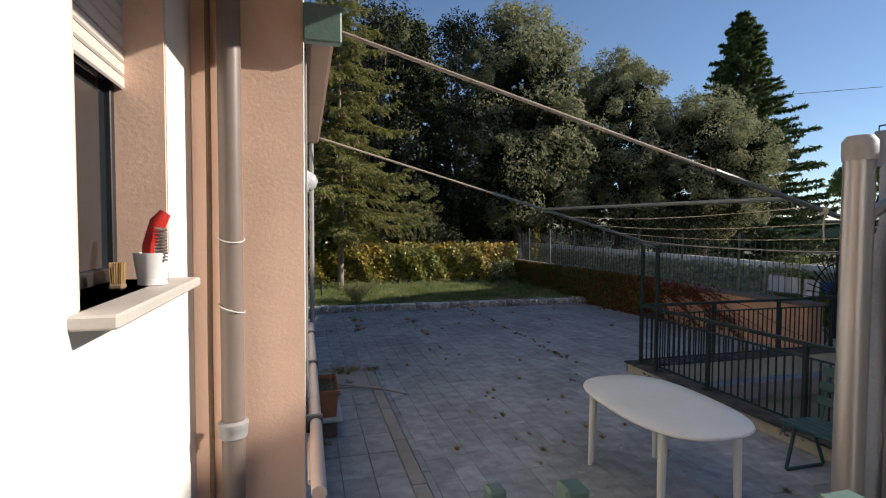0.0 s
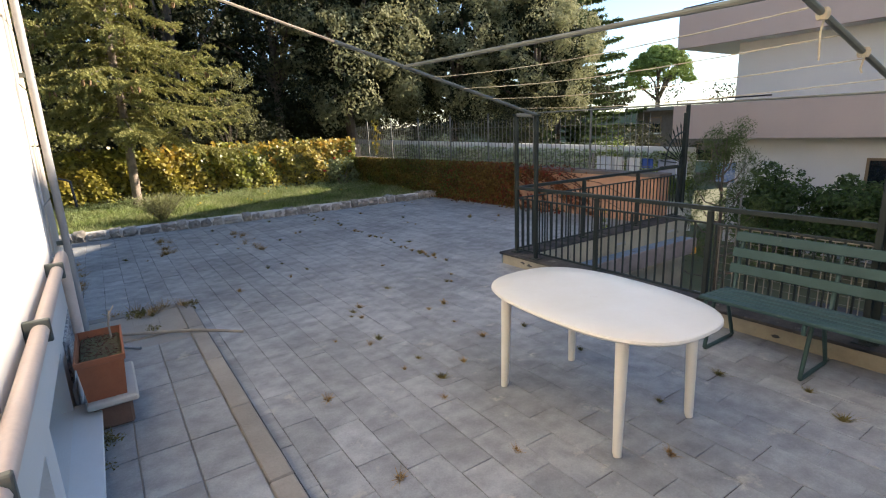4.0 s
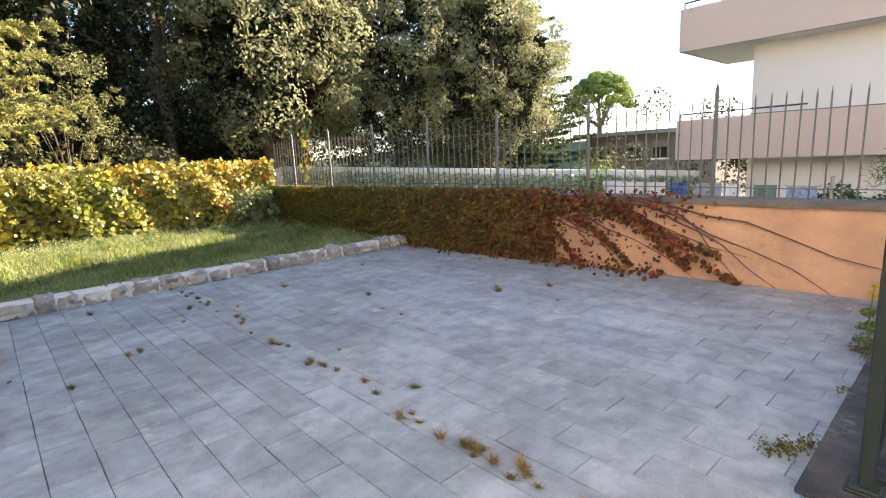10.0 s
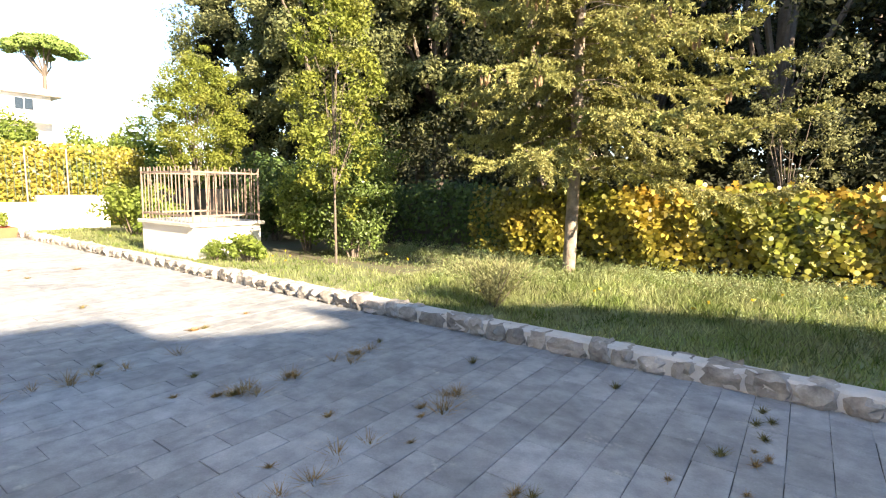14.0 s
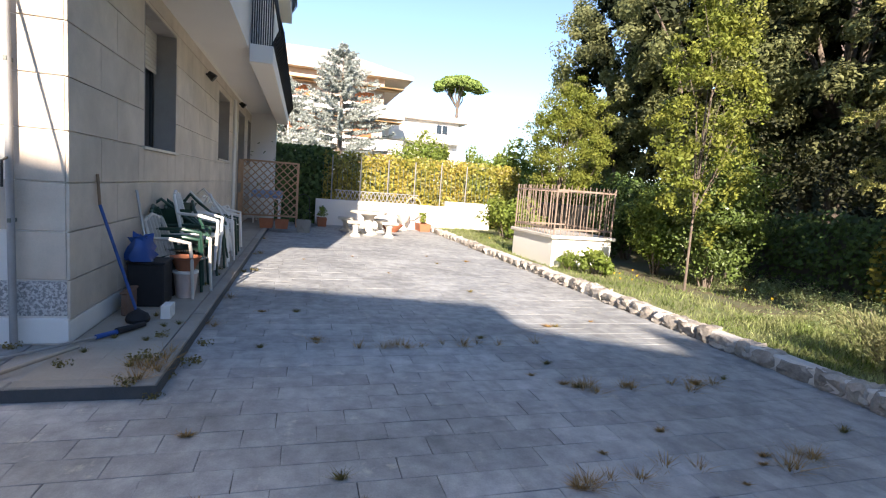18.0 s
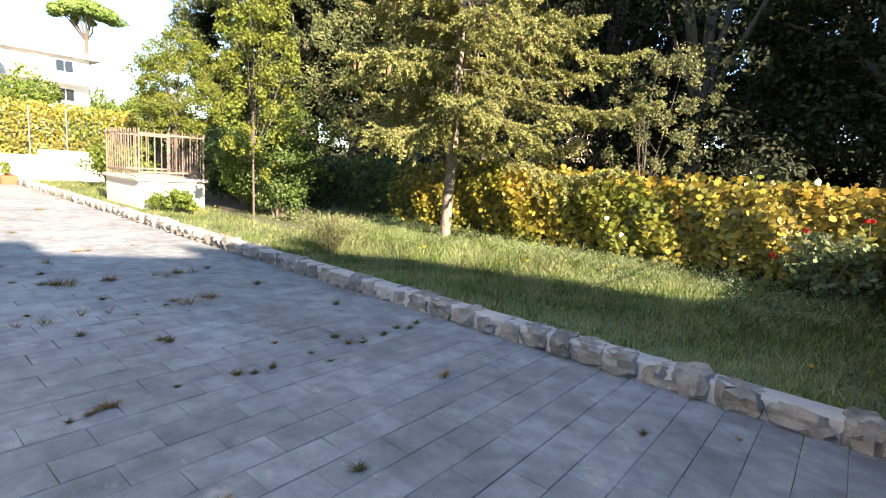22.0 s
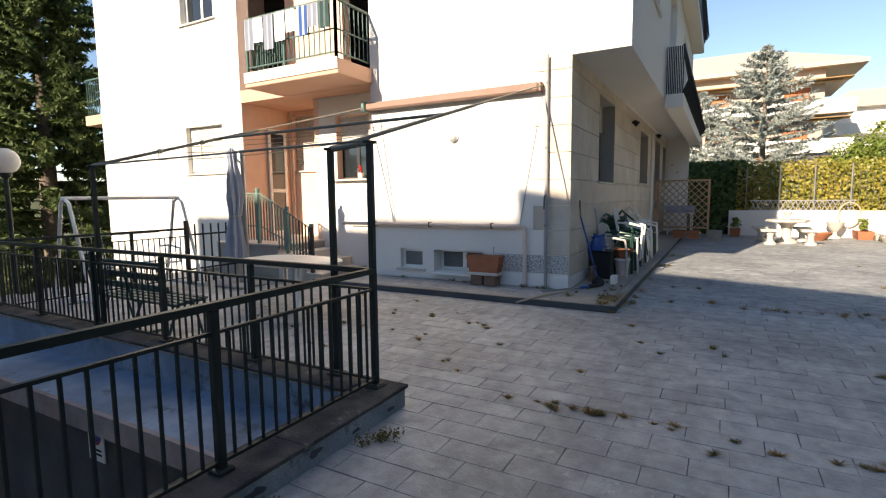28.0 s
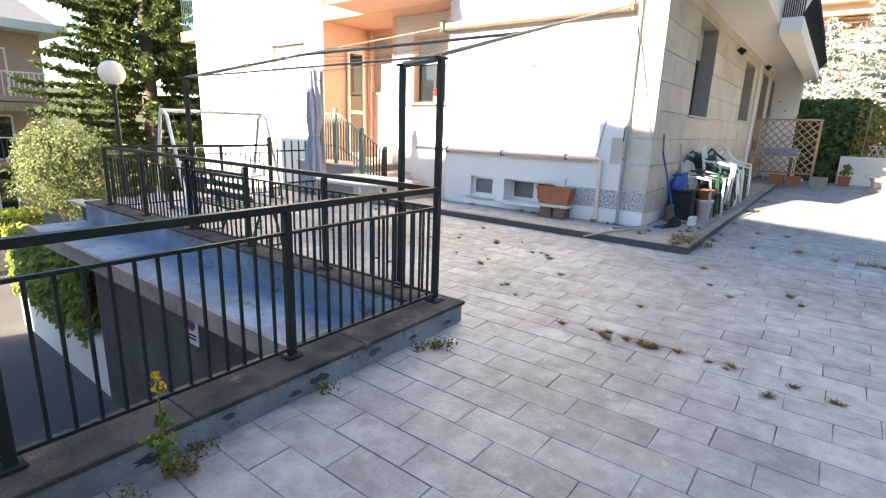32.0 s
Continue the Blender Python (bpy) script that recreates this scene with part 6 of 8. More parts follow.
for z in (-0.6, 1.78):
    b = MB()
    b.box(0.7, -17.6, z, 8.0 if z > 1 else 2.5, -16.2, z + 0.16)
    bal = part("balcony", b, M["beige"], fh)
    for x in np.arange(0.75, 8.0 if z > 1 else 2.4, .16):
        q = MB()
        q.box(x, -16.27, z + .16, x + .03, -16.24, z + 1.02)
        part("baluster", q, M["white"] if z > 1 else M["bench"], bal)
    q = MB()
    q.box(0.7, -16.28, z + 1.02, 8.0 if z > 1 else 2.5, -16.22, z + 1.07)
    part("handrail", q, M["white"], bal)
b = MB()
b.box(0.9, -17.2, 1.66, 4.6, -16.0, 1.72)
for i in range(26):
    b.box(0.9 + i * .142, -16.02, 1.42, 0.9 + i * .142 + .12, -15.99, 1.67)
part("awning", b, M["awning"], fh, "striped awning with a scalloped edge")
for u0, z0, sh in ((8.7, 2.65, .3), (12.6, 2.65, .9), (8.7, -0.05, .0), (12.6, -.05, .3), (8.7, -2.2, 0), (12.6, -2.2, 0)):
    far_window(fh, "y", -17.0, u0, u0 + .85, z0, z0 + 1.05, 1, sh, "wood")
for u0, u1, z0, z1, sh in ((6.6, 7.2, 1.95, 3.7, .99), (4.9, 5.7, 1.95, 3.7, .99), (1.6, 3.2, 1.95, 3.7, .99), (6.6, 7.2, -.4, 1.1, .2), (5.0, 5.7, -.4, 1.1, .2), (1.7, 3.3, -.4, 1.2, .0), (1.9, 3.0, -2.5, -.9, 0)):
    far_window(fh, "y", -17.6, u0, u1, z0, z1, 1, sh, "white", "shutter2")
for u0 in (9.5, 11.2, 13.5):
    far_window(fh, "y", -18.6, u0, u0 + 1.4, 4.9, 6.2, 1, 0, "white")
for u0 in (6.8, 7.8):
    far_window(fh, "y", -18.6, u0, u0 + .6, 4.8, 6.6, 1, 0, "white")
b = MB()
b.box(13.9, -17.0, 1.42, 17.3, -16.0, 1.58)
bal = part("balcony", b, M["beige"], fh)
q = MB()
q.box(13.9, -16.9, 1.10, 17.3, -15.9, 1.16)
for i in range(22):
    q.box(13.9 + i * .155, -15.92, .84, 13.9 + i * .155 + .13, -15.89, 1.11)
part("awning", q, M["awning"], fh, "striped awning with a scalloped edge")
for u0, z0, hh_ in ((14.1, 1.6, 1.9), (15.9, 1.6, 1.9), (14.3, -1.0, 1.6), (16.0, -1.0, 1.6)):
    far_window(fh, "y", -17.0, u0, u0 + .8, z0, z0 + hh_, 1, .6, "wood", "shutter2")
q = MB()
q.box(13.9, -16.06, 2.34, 17.3, -16.01, 2.39)
part("handrail", q, M["white"], bal)
for x in np.arange(13.9, 17.3, .16):
    q = MB()
    q.box(x, -16.05, 1.58, x + .03, -16.02, 2.34)
    part("baluster", q, M["white"], bal)
cl = 0
for i, (c, w_, h_) in enumerate((("navy_cloth", .5, .35), ("navy_cloth", .45, .4), ("white", .3, .75), ("navy_cloth", .5, .8), ("navy", .3, .7), ("blue", .3, .85), ("sheet", .5, .75), ("white", .45, .6), ("sheet", .5, .7), ("blue", .2, .5), ("navy_cloth", .5, .3))):
    x = 7.6 - cl
    e = thing("washing", "washing hung out to dry on the balcony rail", "laundry", (x, -16.16, 2.86), "balcony washing")
    q = MB()
    nn_ = 6
    q.add([(-w_ * k / nn_, .02 * math.sin(k * 1.9 + i) + s_ * .006, z) for s_ in (0, 1) for z in (0, -h_) for k in range(nn_ + 1)],
          [(k, k + 1, nn_ + 2 + k, nn_ + 1 + k) for k in range(nn_)] + [(2 * nn_ + 2 + k + 1, 2 * nn_ + 2 + k, 3 * nn_ + 3 + k, 3 * nn_ + 4 + k) for k in range(nn_)])
    part("cloth", q, M[c], e)
    cl += w_ + .06

# ---- white apartment house far beyond the end of the terrace ----
wh = thing("white_apartments", "white apartment house with long balconies and orange shutters", "house", (0, 0, 0))
b = MB()
b.box(-62, -4, -2.7, -47, 15.5, 12.0)
b.box(-60, -1, 12.1, -50, 12.0, 13.8)
part("wall", b, M["apt_wall"], wh)
b = MB()
b.add([(-63, -5, 12.0), (-46, -5, 12.0), (-46, 18.2, 12.0), (-63, 18.2, 12.0), (-63, -5, 12.35), (-46, -5, 12.35), (-46, 18.2, 12.35), (-63, 18.2, 12.35), (-58, 1, 15.4), (-52.5, 1, 15.4), (-52.5, 11, 15.4), (-58, 11, 15.4)],
      [(3, 2, 1, 0), (0, 1, 5, 4), (1, 2, 6, 5), (2, 3, 7, 6), (3, 0, 4, 7), (4, 5, 9, 8), (5, 6, 10, 9), (6, 7, 11, 10), (7, 4, 8, 11), (8, 9, 10, 11)])
part("roof", b, M["roof_pale"], wh, "pale brown hipped roof")
for z in (1.6, 4.8, 8.0):
    b = MB()
    b.box(-47, -4, z, -45.2, 17.4, z + .2)
    b.box(-45.35, -4, z + .2, -45.2, 17.4, z + 1.15)
    b.box(-47, 17.25, z + .2, -45.35, 17.4, z + 1.15)
    part("balcony", b, M["farwhite"], wh)
    b = MB()
    b.box(-46.95, -4, z + 2.86, -45.3, 17.2, z + 2.92)
    part("soffit", b, M["soffit_wood"], wh, "ochre boarded soffit")
    b = MB()
    b.box(-46.9, 7.0, z + 2.74, -46.0, 16.6, z + 2.80)
    part("awning", b, M["awning2"], wh, "rolled orange awning")
    for y0 in (2, 6.5, 12.6):
        far_window(wh, "x", -47.0, y0, y0 + 1.9, z + .25, z + 2.5, 1, .55, "white", "orange_shutter")
for y0 in (8.2, 9.1, 10.0):
    far_window(wh, "x", -50.0, y0, y0 + .6, 12.7, 13.4, 1, 0, "white")
for y in (3, 9, 11):
    b = MB()
    b.box(-56, y, 15.0, -55.3, y + .5, 16.0)
    part("chimney", b, M["roof"], wh)
w2 = thing("white_apartments", "lower white house further down the street", "house", (0, 0, 0))
b = MB()
b.box(-75, 18, -2.7, -60, 27.5, 10.2)
part("wall", b, M["farwhite"], w2)
b = MB()
b.add([(-76, 17, 10.2), (-59.2, 17, 10.2), (-59.2, 28.5, 10.2), (-76, 28.5, 10.2), (-72, 20, 12.6), (-64, 20, 12.6), (-64, 25.5, 12.6), (-72, 25.5, 12.6)],
      [(3, 2, 1, 0), (0, 1, 5, 4), (1, 2, 6, 5), (2, 3, 7, 6), (3, 0, 4, 7), (4, 5, 6, 7)])
part("roof", b, M["roof_pale"], w2)
for z in (1.5, 4.5, 7.4):
    b = MB()
    b.box(-60, 18, z, -58.5, 27.5, z + 1.1)
    part("balcony", b, M["farwhite"], w2)
    far_window(w2, "x", -60.0, 24.5, 26.0, z + 1.2, z + 2.4, 1, 0, "white")
w3 = thing("grey_house", "low grey house with washing across the street", "house", (0, 0, 0))
b = MB()
b.box(36, 17.5, -2.7, 48, 26.4, 2.35)
part("wall", b, M["greywall2"], w3)
b = MB()
b.box(35.2, 16.8, 2.35, 49, 27.0, 2.6)
part("roof", b, M["roof"], w3)
for y0 in (18.6, 20.4, 22.2, 24.4):
    for z0 in (-1.2, .75):
        far_window(w3, "x", 36.0, y0, y0 + .95, z0, z0 + 1.1, -1, .35, "wood", "brown")
w4 = thing("pink_house", "pale pink house glimpsed between the trees", "house", (0, 0, 0))
b = MB()
b.box(-22, 36, -2.7, -8, 46, 13)
part("wall", b, M["beige"], w4)
for z in (1, 4.2, 7.4):
    for x in (-20, -16.5, -13, -10):
        far_window(w4, "y", 36.0, x, x + 1.1, z, z + 1.5, -1, .4, "white")
# added backing that blocks the bright sky showing through the wood
wb = MB()
for k_ in range(16):
    x0_ = -24 + k_ * 2.6
    h_ = 3.2 + 1.1 * math.sin(k_ * 1.7) + .6 * math.sin(k_ * 4.1)
    wb.add([(x0_, 33, -2.7), (x0_ + 2.6, 33, -2.7), (x0_ + 2.6, 37, -2.7), (x0_, 37, -2.7), (x0_, 34.5, h_), (x0_ + 2.6, 34.5, h_), (x0_ + 2.6, 36, h_), (x0_, 36, h_)],
           [(3, 2, 1, 0), (4, 5, 6, 7), (0, 1, 5, 4), (1, 2, 6, 5), (2, 3, 7, 6), (3, 0, 4, 7)])
setting("wood_bank", wb, M["woods"], "dark backing added behind the wood to close off the sky", "bank")
# wooded slopes far away close the horizon
hl = MB()
for ring, (R, hgt) in enumerate(((130, 5.0), (230, 11.0))):
    n = 90
    vs, fs = [], []
    for k in range(n):
        a = 2 * math.pi * k / n
        z = hgt * (.55 + .25 * math.sin(3 * a + ring) + .2 * math.sin(7 * a + 2) + .12 * math.sin(17 * a))
        vs += [(R * math.cos(a), R * math.sin(a), -2.75), (R * 1.06 * math.cos(a), R * 1.06 * math.sin(a), z)]
    for k in range(n):
        k2 = (k + 1) % n
        fs.append((2 * k, 2 * k2, 2 * k2 + 1, 2 * k + 1))
    hl.add(vs, fs)
setting("backdrop", hl, M["woods"], "low wooded hills in the distance", "hills")


# ---- windows and doors of the house ----
def window_unit(name, label, axis, a, u0, u1, z0, z1, depth, side, shutter=0.3, sill=True, bars=0, frame="black", split=True, glass="glass"):
    """A window set back in its opening: frame, panes, rolled shutter slats, sill."""
    e = tagged(thing(name, label, "window"), kind="structure")

    def bx(d0, d1, v0, v1, w0, w1, nm, mat, par, lab="", bev=0.003):
        q = MB()
        lo, hi = sorted((a - side * d0, a - side * d1))
        if axis == "x":
            q.box(lo, v0, w0, hi, v1, w1, bev)
        else:
            q.box(v0, lo, w0, v1, hi, w1, bev)
        return part(nm, q, M[mat], par, lab)
    d = depth
    f = .05
    for v0, v1, w0, w1 in ((u0, u0 + f, z0, z1), (u1 - f, u1, z0, z1), (u0 + f, u1 - f, z0, z0 + f), (u0 + f, u1 - f, z1 - f, z1)):
        bx(d, d + .06, v0, v1, w0, w1, "window_frame", frame, e)
    m = (u0 + u1) / 2
    if split:
        bx(d + .004, d + .056, m - .035, m + .035, z0 + f, z1 - f, "mullion", frame, e)
    for v0, v1 in (((u0 + f, m - .035), (m + .035, u1 - f)) if split else ((u0 + f, u1 - f),)):
        pn = bx(d + .02, d + .028, v0, v1, z0 + f, z1 - f, "pane", glass, e, bev=0)
    if shutter:
        zs = z1 - .01
        while zs > z1 - (z1 - z0) * shutter:
            bx(d - .035, d - .02, u0 + .005, u1 - .005, zs - .046, zs, "shutter_slat", "slat", e, bev=.006)
            zs -= .05
    if sill:
        w_ = sill == "white"
        bx(-.13 if w_ else -.05, d, u0 - .06, u1 + .06, z0 - .035, z0 - .002, "window_sill", "white" if w_ else "marble", e)
    for i in range(bars):
        v = u0 + (u1 - u0) * (i + 1) / (bars + 1)
        bx(d - .06, d - .045, v - .007, v + .007, z0, z1, "bar", "black", e, bev=0)
    return e


window_unit("window_1", "dark window with a half-lowered pale roller shutter", "y", YC, -2.88, -1.50, 1.67, 3.14, .24, 1, .32)
window_unit("window_2", "dark window in a stone-clad wall", "y", YC, -7.9, -6.4, 1.74, 3.06, .24, 1, .2)
window_unit("window_3", "tall glazed door to the terrace", "y", YC, -11.0, -9.6, .12, 3.1, .16, 1, .15, False)
window_unit("window_4", "small dark window near the trellis", "y", YC, -12.8, -11.9, 1.8, 3.1, .16, 1, .2)
window_unit("window_5", "loggia window with pale shutter slats and open casement", "x", -0.2, 1.62, 2.42, 1.79, 3.0, .17, 1, .42, False, frame="black", split=True)
window_unit("window_6", "window with a lowered beige roller shutter", "x", -1.0, -0.32, 0.32, 2.05, 3.25, .12, 1, .98, True, split=False)
window_unit("window_7", "glazed entrance door in the loggia", "x", -1.0, 0.45, 1.0, LAND, 3.0, .12, 1, .3, False, frame="white", split=False)
window_unit("window_8", "window with a white lowered shutter", "x", XF, -2.2, -1.0, 2.0, 3.0, .14, 1, .95, True, frame="white")
window_unit("window_9", "first-floor window with white frame", "x", XF, -2.16, -1.1, 5.15, 6.4, .14, 1, .3, True, frame="white")
window_unit("window_10", "first-floor window above the awning", "x", XF, 4.2, 5.2, 5.0, 6.3, .14, 1, .3, True, frame="white")
window_unit("window_11", "small basement window with panes greyed for reflection", "x", XF, 3.40, 3.84, 0.24, 0.57, .08, 1, 0, True, 0, frame="white", split=False, glass="greyglass")
window_unit("window_12", "wide basement window with a white sill", "x", XF, 4.06, 4.95, 0.22, 0.57, .24, 1, 0, "white", 0, frame="white", split=True, glass="greyglass")
for i, (x0, x1, z0, z1) in enumerate(((-6.2, -4.6, 3.6, 5.9), (-10.2, -8.6, 3.6, 5.9), (-6.2, -4.6, 6.8, 9.0), (-10.2, -8.6, 6.8, 9.0), (-2.6, -1.6, 4.6, 5.9))):
    window_unit("window_%d" % (13 + i), "upper window with a roller shutter over a balcony", "y", YO, x0, x1, z0, z1, .15, 1, .5, i == 4, frame="white")

# open white glazed door leaf of the loggia
dl = thing("door_leaf", "white glazed shutter door standing open", "door", (-0.30, -0.36, LAND))
for v0, v1, w0, w1 in ((0, .07, 0, 2.3), (.43, .5, 0, 2.3), (.07, .43, 0, .12), (.07, .43, 2.2, 2.3), (.07, .43, .95, 1.03)):
    b = MB()
    b.box(-v1, 0, w0, -v0, .04, w1, .004)
    part("frame", b, M["white"], dl)
b = MB()
b.box(-.43, .015, .12, -.07, .022, 2.2)
part("pane", b, M["glass"], dl)
b = MB()
b.tube([(-.05, .04, 1.0), (-.05, .08, 1.0), (-.14, .08, 1.0)], .008, 6)
part("handle", b, M["alu"], dl)

# sill board and things on the loggia window
b = MB()
b.box(-0.44, 1.56, 1.755, -0.10, 2.47, 1.79, .006)
setting("window_sill_marble", b, M["marble"], "thick pale marble window sill", "sill")
pot = thing("white_cup", "white plastic cup on the window sill", "cup", (-0.20, 2.20, 1.79))
b = MB()
b.lathe([(.030, 0), (.036, .002), (.034, .012), (.040, .05), (.044, .085), (.041, .085), (.036, .02), (0, .015)], 20)
part("cup", b, M["white"], pot)
pot.matrix_basis = Matrix.Translation((-.20, 2.20, 1.79)) @ Matrix.Scale(1.3, 4)
br = thing("red_scrubbing_brush", "red brush with grey bristles standing in the cup", "brush", (-0.21, 2.22, 1.81))
b = MB()
b.tube([(-.012, 0.0, 0), (-.008, .0, .08), (.014, .006, .14), (.03, .01, .165)], [.011, .014, .02, .014], 10)
part("handle", b, M["red"], br)
b = MB()
for i in range(40):
    u, v = (i % 10) / 9, (i // 10) / 3
    b.tube([(.012 + .012 * v, -.018 - .0 * u, .05 + u * .075), (.03 + .012 * v, -.026, .045 + u * .075)], .0022, 4)
part("bristles", b, M["flue"], br)
br.matrix_basis = Matrix.Translation((-.20, 2.20, 1.815)) @ Matrix.Scale(1.35, 4)
bb = thing("wooden_hand_brush", "small wooden brush with straw bristles on the sill", "brush", (-0.27, 2.09, 1.79))
b = MB()
b.box(-.02, -.022, 0, .02, .022, .018, .005)
part("back", b, M["wood"], bb)
b = MB()
for i in range(30):
    b.tube([(-.015 + .006 * (i % 6), -.016 + .008 * (i // 6), .018), (-.017 + .007 * (i % 6), -.018 + .009 * (i // 6), .085)], .002, 4)
part("bristles", b, M["weed"], bb)
b = MB()
b.box(-0.40, 1.66, 1.79, -0.36, 2.05, 1.815, .004)
tagged(part("wooden_batten", b, M["wood"]), "orange wooden batten lying along the window frame", "batten")

# downpipe with sockets and ties
dp = thing("downpipe", "brown plastic downpipe in the loggia corner", "pipe", (-0.02, 2.735, 0))
b = MB()
b.tube([(0, 0, 0.1), (0, 0, 3.36)], .05, 18)
part("pipe", b, M["brown"], dp)
b = MB()
b.lathe([(.051, 0), (.062, .01), (.062, .05), (.066, .055), (.066, .075), (.054, .085)], 18, (0, 0, 1.02))
part("socket", b, M["flue"], dp)
for z in (1.62, 1.94):
    b = MB()
    b.tube([(.056 * math.cos(a), .056 * math.sin(a), z + .02 * math.sin(a + z * 3)) for a in [math.pi * 2 * i / 20 for i in range(21)]], .003, 5)
    part("wire_tie", b, M["white"], dp)
b = MB()
b.tube([(-.10, .07, .3), (-.105, .07, 1.4), (-.10, .07, 2.2), (-.10, .07, 3.3)], .012, 8)
tagged(part("cable_conduit", b, M["wood"]), "thin painted conduit beside the downpipe", "conduit").matrix_basis = pose(-0.02, 2.735, 0)
for dy in (0, .06):
    b = MB()
    b.tube([(-.94, -.33 + dy, LAND), (-.94, -.33 + dy, 3.36)], .022, 10)
    tagged(part("drain_pipe", b, M["pipe"]), "thin orange-painted drain pipe in the corner of the loggia", "pipe", "loggia pipes")

# balcony over the loggia with laundry
bal = thing("balcony", "first-floor balcony with a pink slab and green iron railing", "balcony", (0, 0, 0))
b = MB()
b.box(-1.0, -0.398, 3.36, .30, 2.848, 3.60)
b.box(.301, .80, 3.36, 1.18, 2.90, 3.60, .01)
part("slab", b, M["pink_smooth"], bal)
b = MB()
b.box(1.181, .80, 3.43, 1.20, 2.90, 3.61, .004)
part("edge_strip", b, M["cream"], bal)
k_ = 0
for (xa_, ya_), (xb_, yb_) in (((1.14, 2.84), (1.14, .85)), ((1.14, 2.84), (0.34, 2.84)), ((1.14, .85), (0.34, .85))):
    L = math.hypot(xb_ - xa_, yb_ - ya_)
    n = int(L / .11)
    for i in range(n + 1):
        u = i / n
        q = (xa_ + (xb_ - xa_) * u, ya_ + (yb_ - ya_) * u)
        b = MB()
        main = i % 10 == 0
        b.bar((q[0], q[1], 3.45 if main else 3.68), (q[0], q[1], 4.50), .04 if main else .014)
        part("post" if main else "baluster", b, M["greenrail"], bal)
    for z in (3.70, 4.05, 4.50):
        b = MB()
        b.bar((xa_, ya_, z), (xb_, yb_, z), .035 if z > 4.4 else .02)
        part("rail", b, M["greenrail"], bal)
for i, (c, w_, h_) in enumerate((("navy", .22, .5), ("white", .22, .4), ("navy", .22, .55), ("sheet", .23, .45), ("white", .2, .35), ("blue", .22, .45), ("navy", .22, .35), ("bench", .22, .4))):
    e = thing("laundry_piece", "piece of washing hung on the balcony line", "laundry", (1.22, 0.90 + i * .24, 4.46), "balcony laundry")
    q = MB()
    nn_ = 6
    q.add([(.02 * math.sin(k * 2.1 + i) + s_ * .006, w_ * k / nn_, z) for s_ in (0, 1) for z in (0, -h_) for k in range(nn_ + 1)],
          [(k, nn_ + 1 + k, nn_ + 2 + k, k + 1) for k in range(nn_)] + [(2 * nn_ + 2 + k, 2 * nn_ + 3 + k, 3 * nn_ + 4 + k, 3 * nn_ + 3 + k) for k in range(nn_)])
    part("cloth", q, M[c], e)
    b = MB()
    b.tube([(0, 0, .004), (0, w_, .004)], .004, 5)
    part("line", b, M["rope"], e)

# side balconies with black railings
for zb in (3.18, 6.35):
    for x0, x1 in ((-13.0, -3.95),):
        e = thing("side_balcony", "long balcony with a pale soffit and black iron railing", "balcony", (0, 0, 0))
        b = MB()
        b.box(x0, YO + .002, zb, x1, 7.42, zb + .27, .01)
        part("slab", b, M["cream"], e)
        for i in range(int((x1 - x0) / .10)):
            b = MB()
            x = x1 - .04 - i * .10
            b.tube([(x, 7.39, zb + .27), (x, 7.56 if i % 2 else 7.50, zb + .52), (x, 7.42, zb + .95), (x, 7.40, zb + 1.2)], .016, 5)
            part("baluster", b, M["black"], e)
        b = MB()
        b.bar((x1, 7.40, zb + 1.21), (x0, 7.40, zb + 1.21), .04, .03)
        part("handrail", b, M["black"], e)
        for i in range(10):
            b = MB()
            y = 7.1 + i * .033
            b.bar((x1 - .03, y, zb + .27), (x1 - .03, y, zb + 1.2), .022)
            part("baluster", b, M["black"], e)
b = MB()
b.box(-3.9, YC, 3.36, XF - .001, YO - .001, 3.449)
setting("soffit", b, M["cream"], "pale soffit under the overhang", "soffit")
sb = thing("south_balcony", "small green railed balcony at the far corner of the house", "balcony", (0, 0, 0))
b = MB()
b.box(-0.6, -6.3, 3.36, .28, -5.5, 3.6)
part("slab", b, M["pink_smooth"], sb)
for i in range(8):
    b = MB()
    b.bar((.22, -6.25 + i * .1, 3.6), (.22, -6.25 + i * .1, 4.5), .016)
    part("baluster", b, M["greenrail"], sb)
b = MB()
b.bar((.22, -6.28, 4.5), (.22, -5.5, 4.5), .035)
part("handrail", b, M["greenrail"], sb)

# awning cassette, wall pole, lamps, pipes on the street facade
aw = thing("awning_cassette", "closed beige awning box under the upper floor", "awning", (0, 0, 0))
b = MB()
b.box(XF + .02, 2.84, 2.90, XF + .15, 5.86, 3.02, .02)
part("box", b, M["awning_box"], aw)
for y in (2.80, 5.88):
    b = MB()
    k_ = .03 if y < 4 else .018
    b.box(XF, y - k_, 2.93 - k_ * 2, XF + .06 + k_ * 4, y + k_, 2.99 + k_ * 2, .008)
    part("end_plate", b, M["greenpaint"] if y < 4 else M["awning_box"], aw)
wp = thing("wall_pole", "grey steel pole clamped to the house corner", "pole", (XF + .07, 5.97, 0.09))
b = MB()
b.tube([(0, 0, 0), (0, 0, 3.3)], .024, 12)
part("pole", b, M["flue"], wp)
for z in (.9, 2.0, 2.9):
    b = MB()
    b.box(-.07, -.012, z, .026, .012, z + .03, .003)
    part("clamp", b, M["steel"], wp)
b = MB()
b.tube([(.028, 0, 1.35), (.09, 0, 1.33), (.10, 0, 1.15)], .009, 6)
part("crank", b, M["black"], wp)
wl = thing("wall_lamp", "round white bulkhead lamp on the house wall", "lamp", (XF, 4.45, 2.36))
b = MB()
b.tube([(0, 0, 0), (.03, 0, 0)], .085, 20)
part("base", b, M["white"], wl)
b = MB()
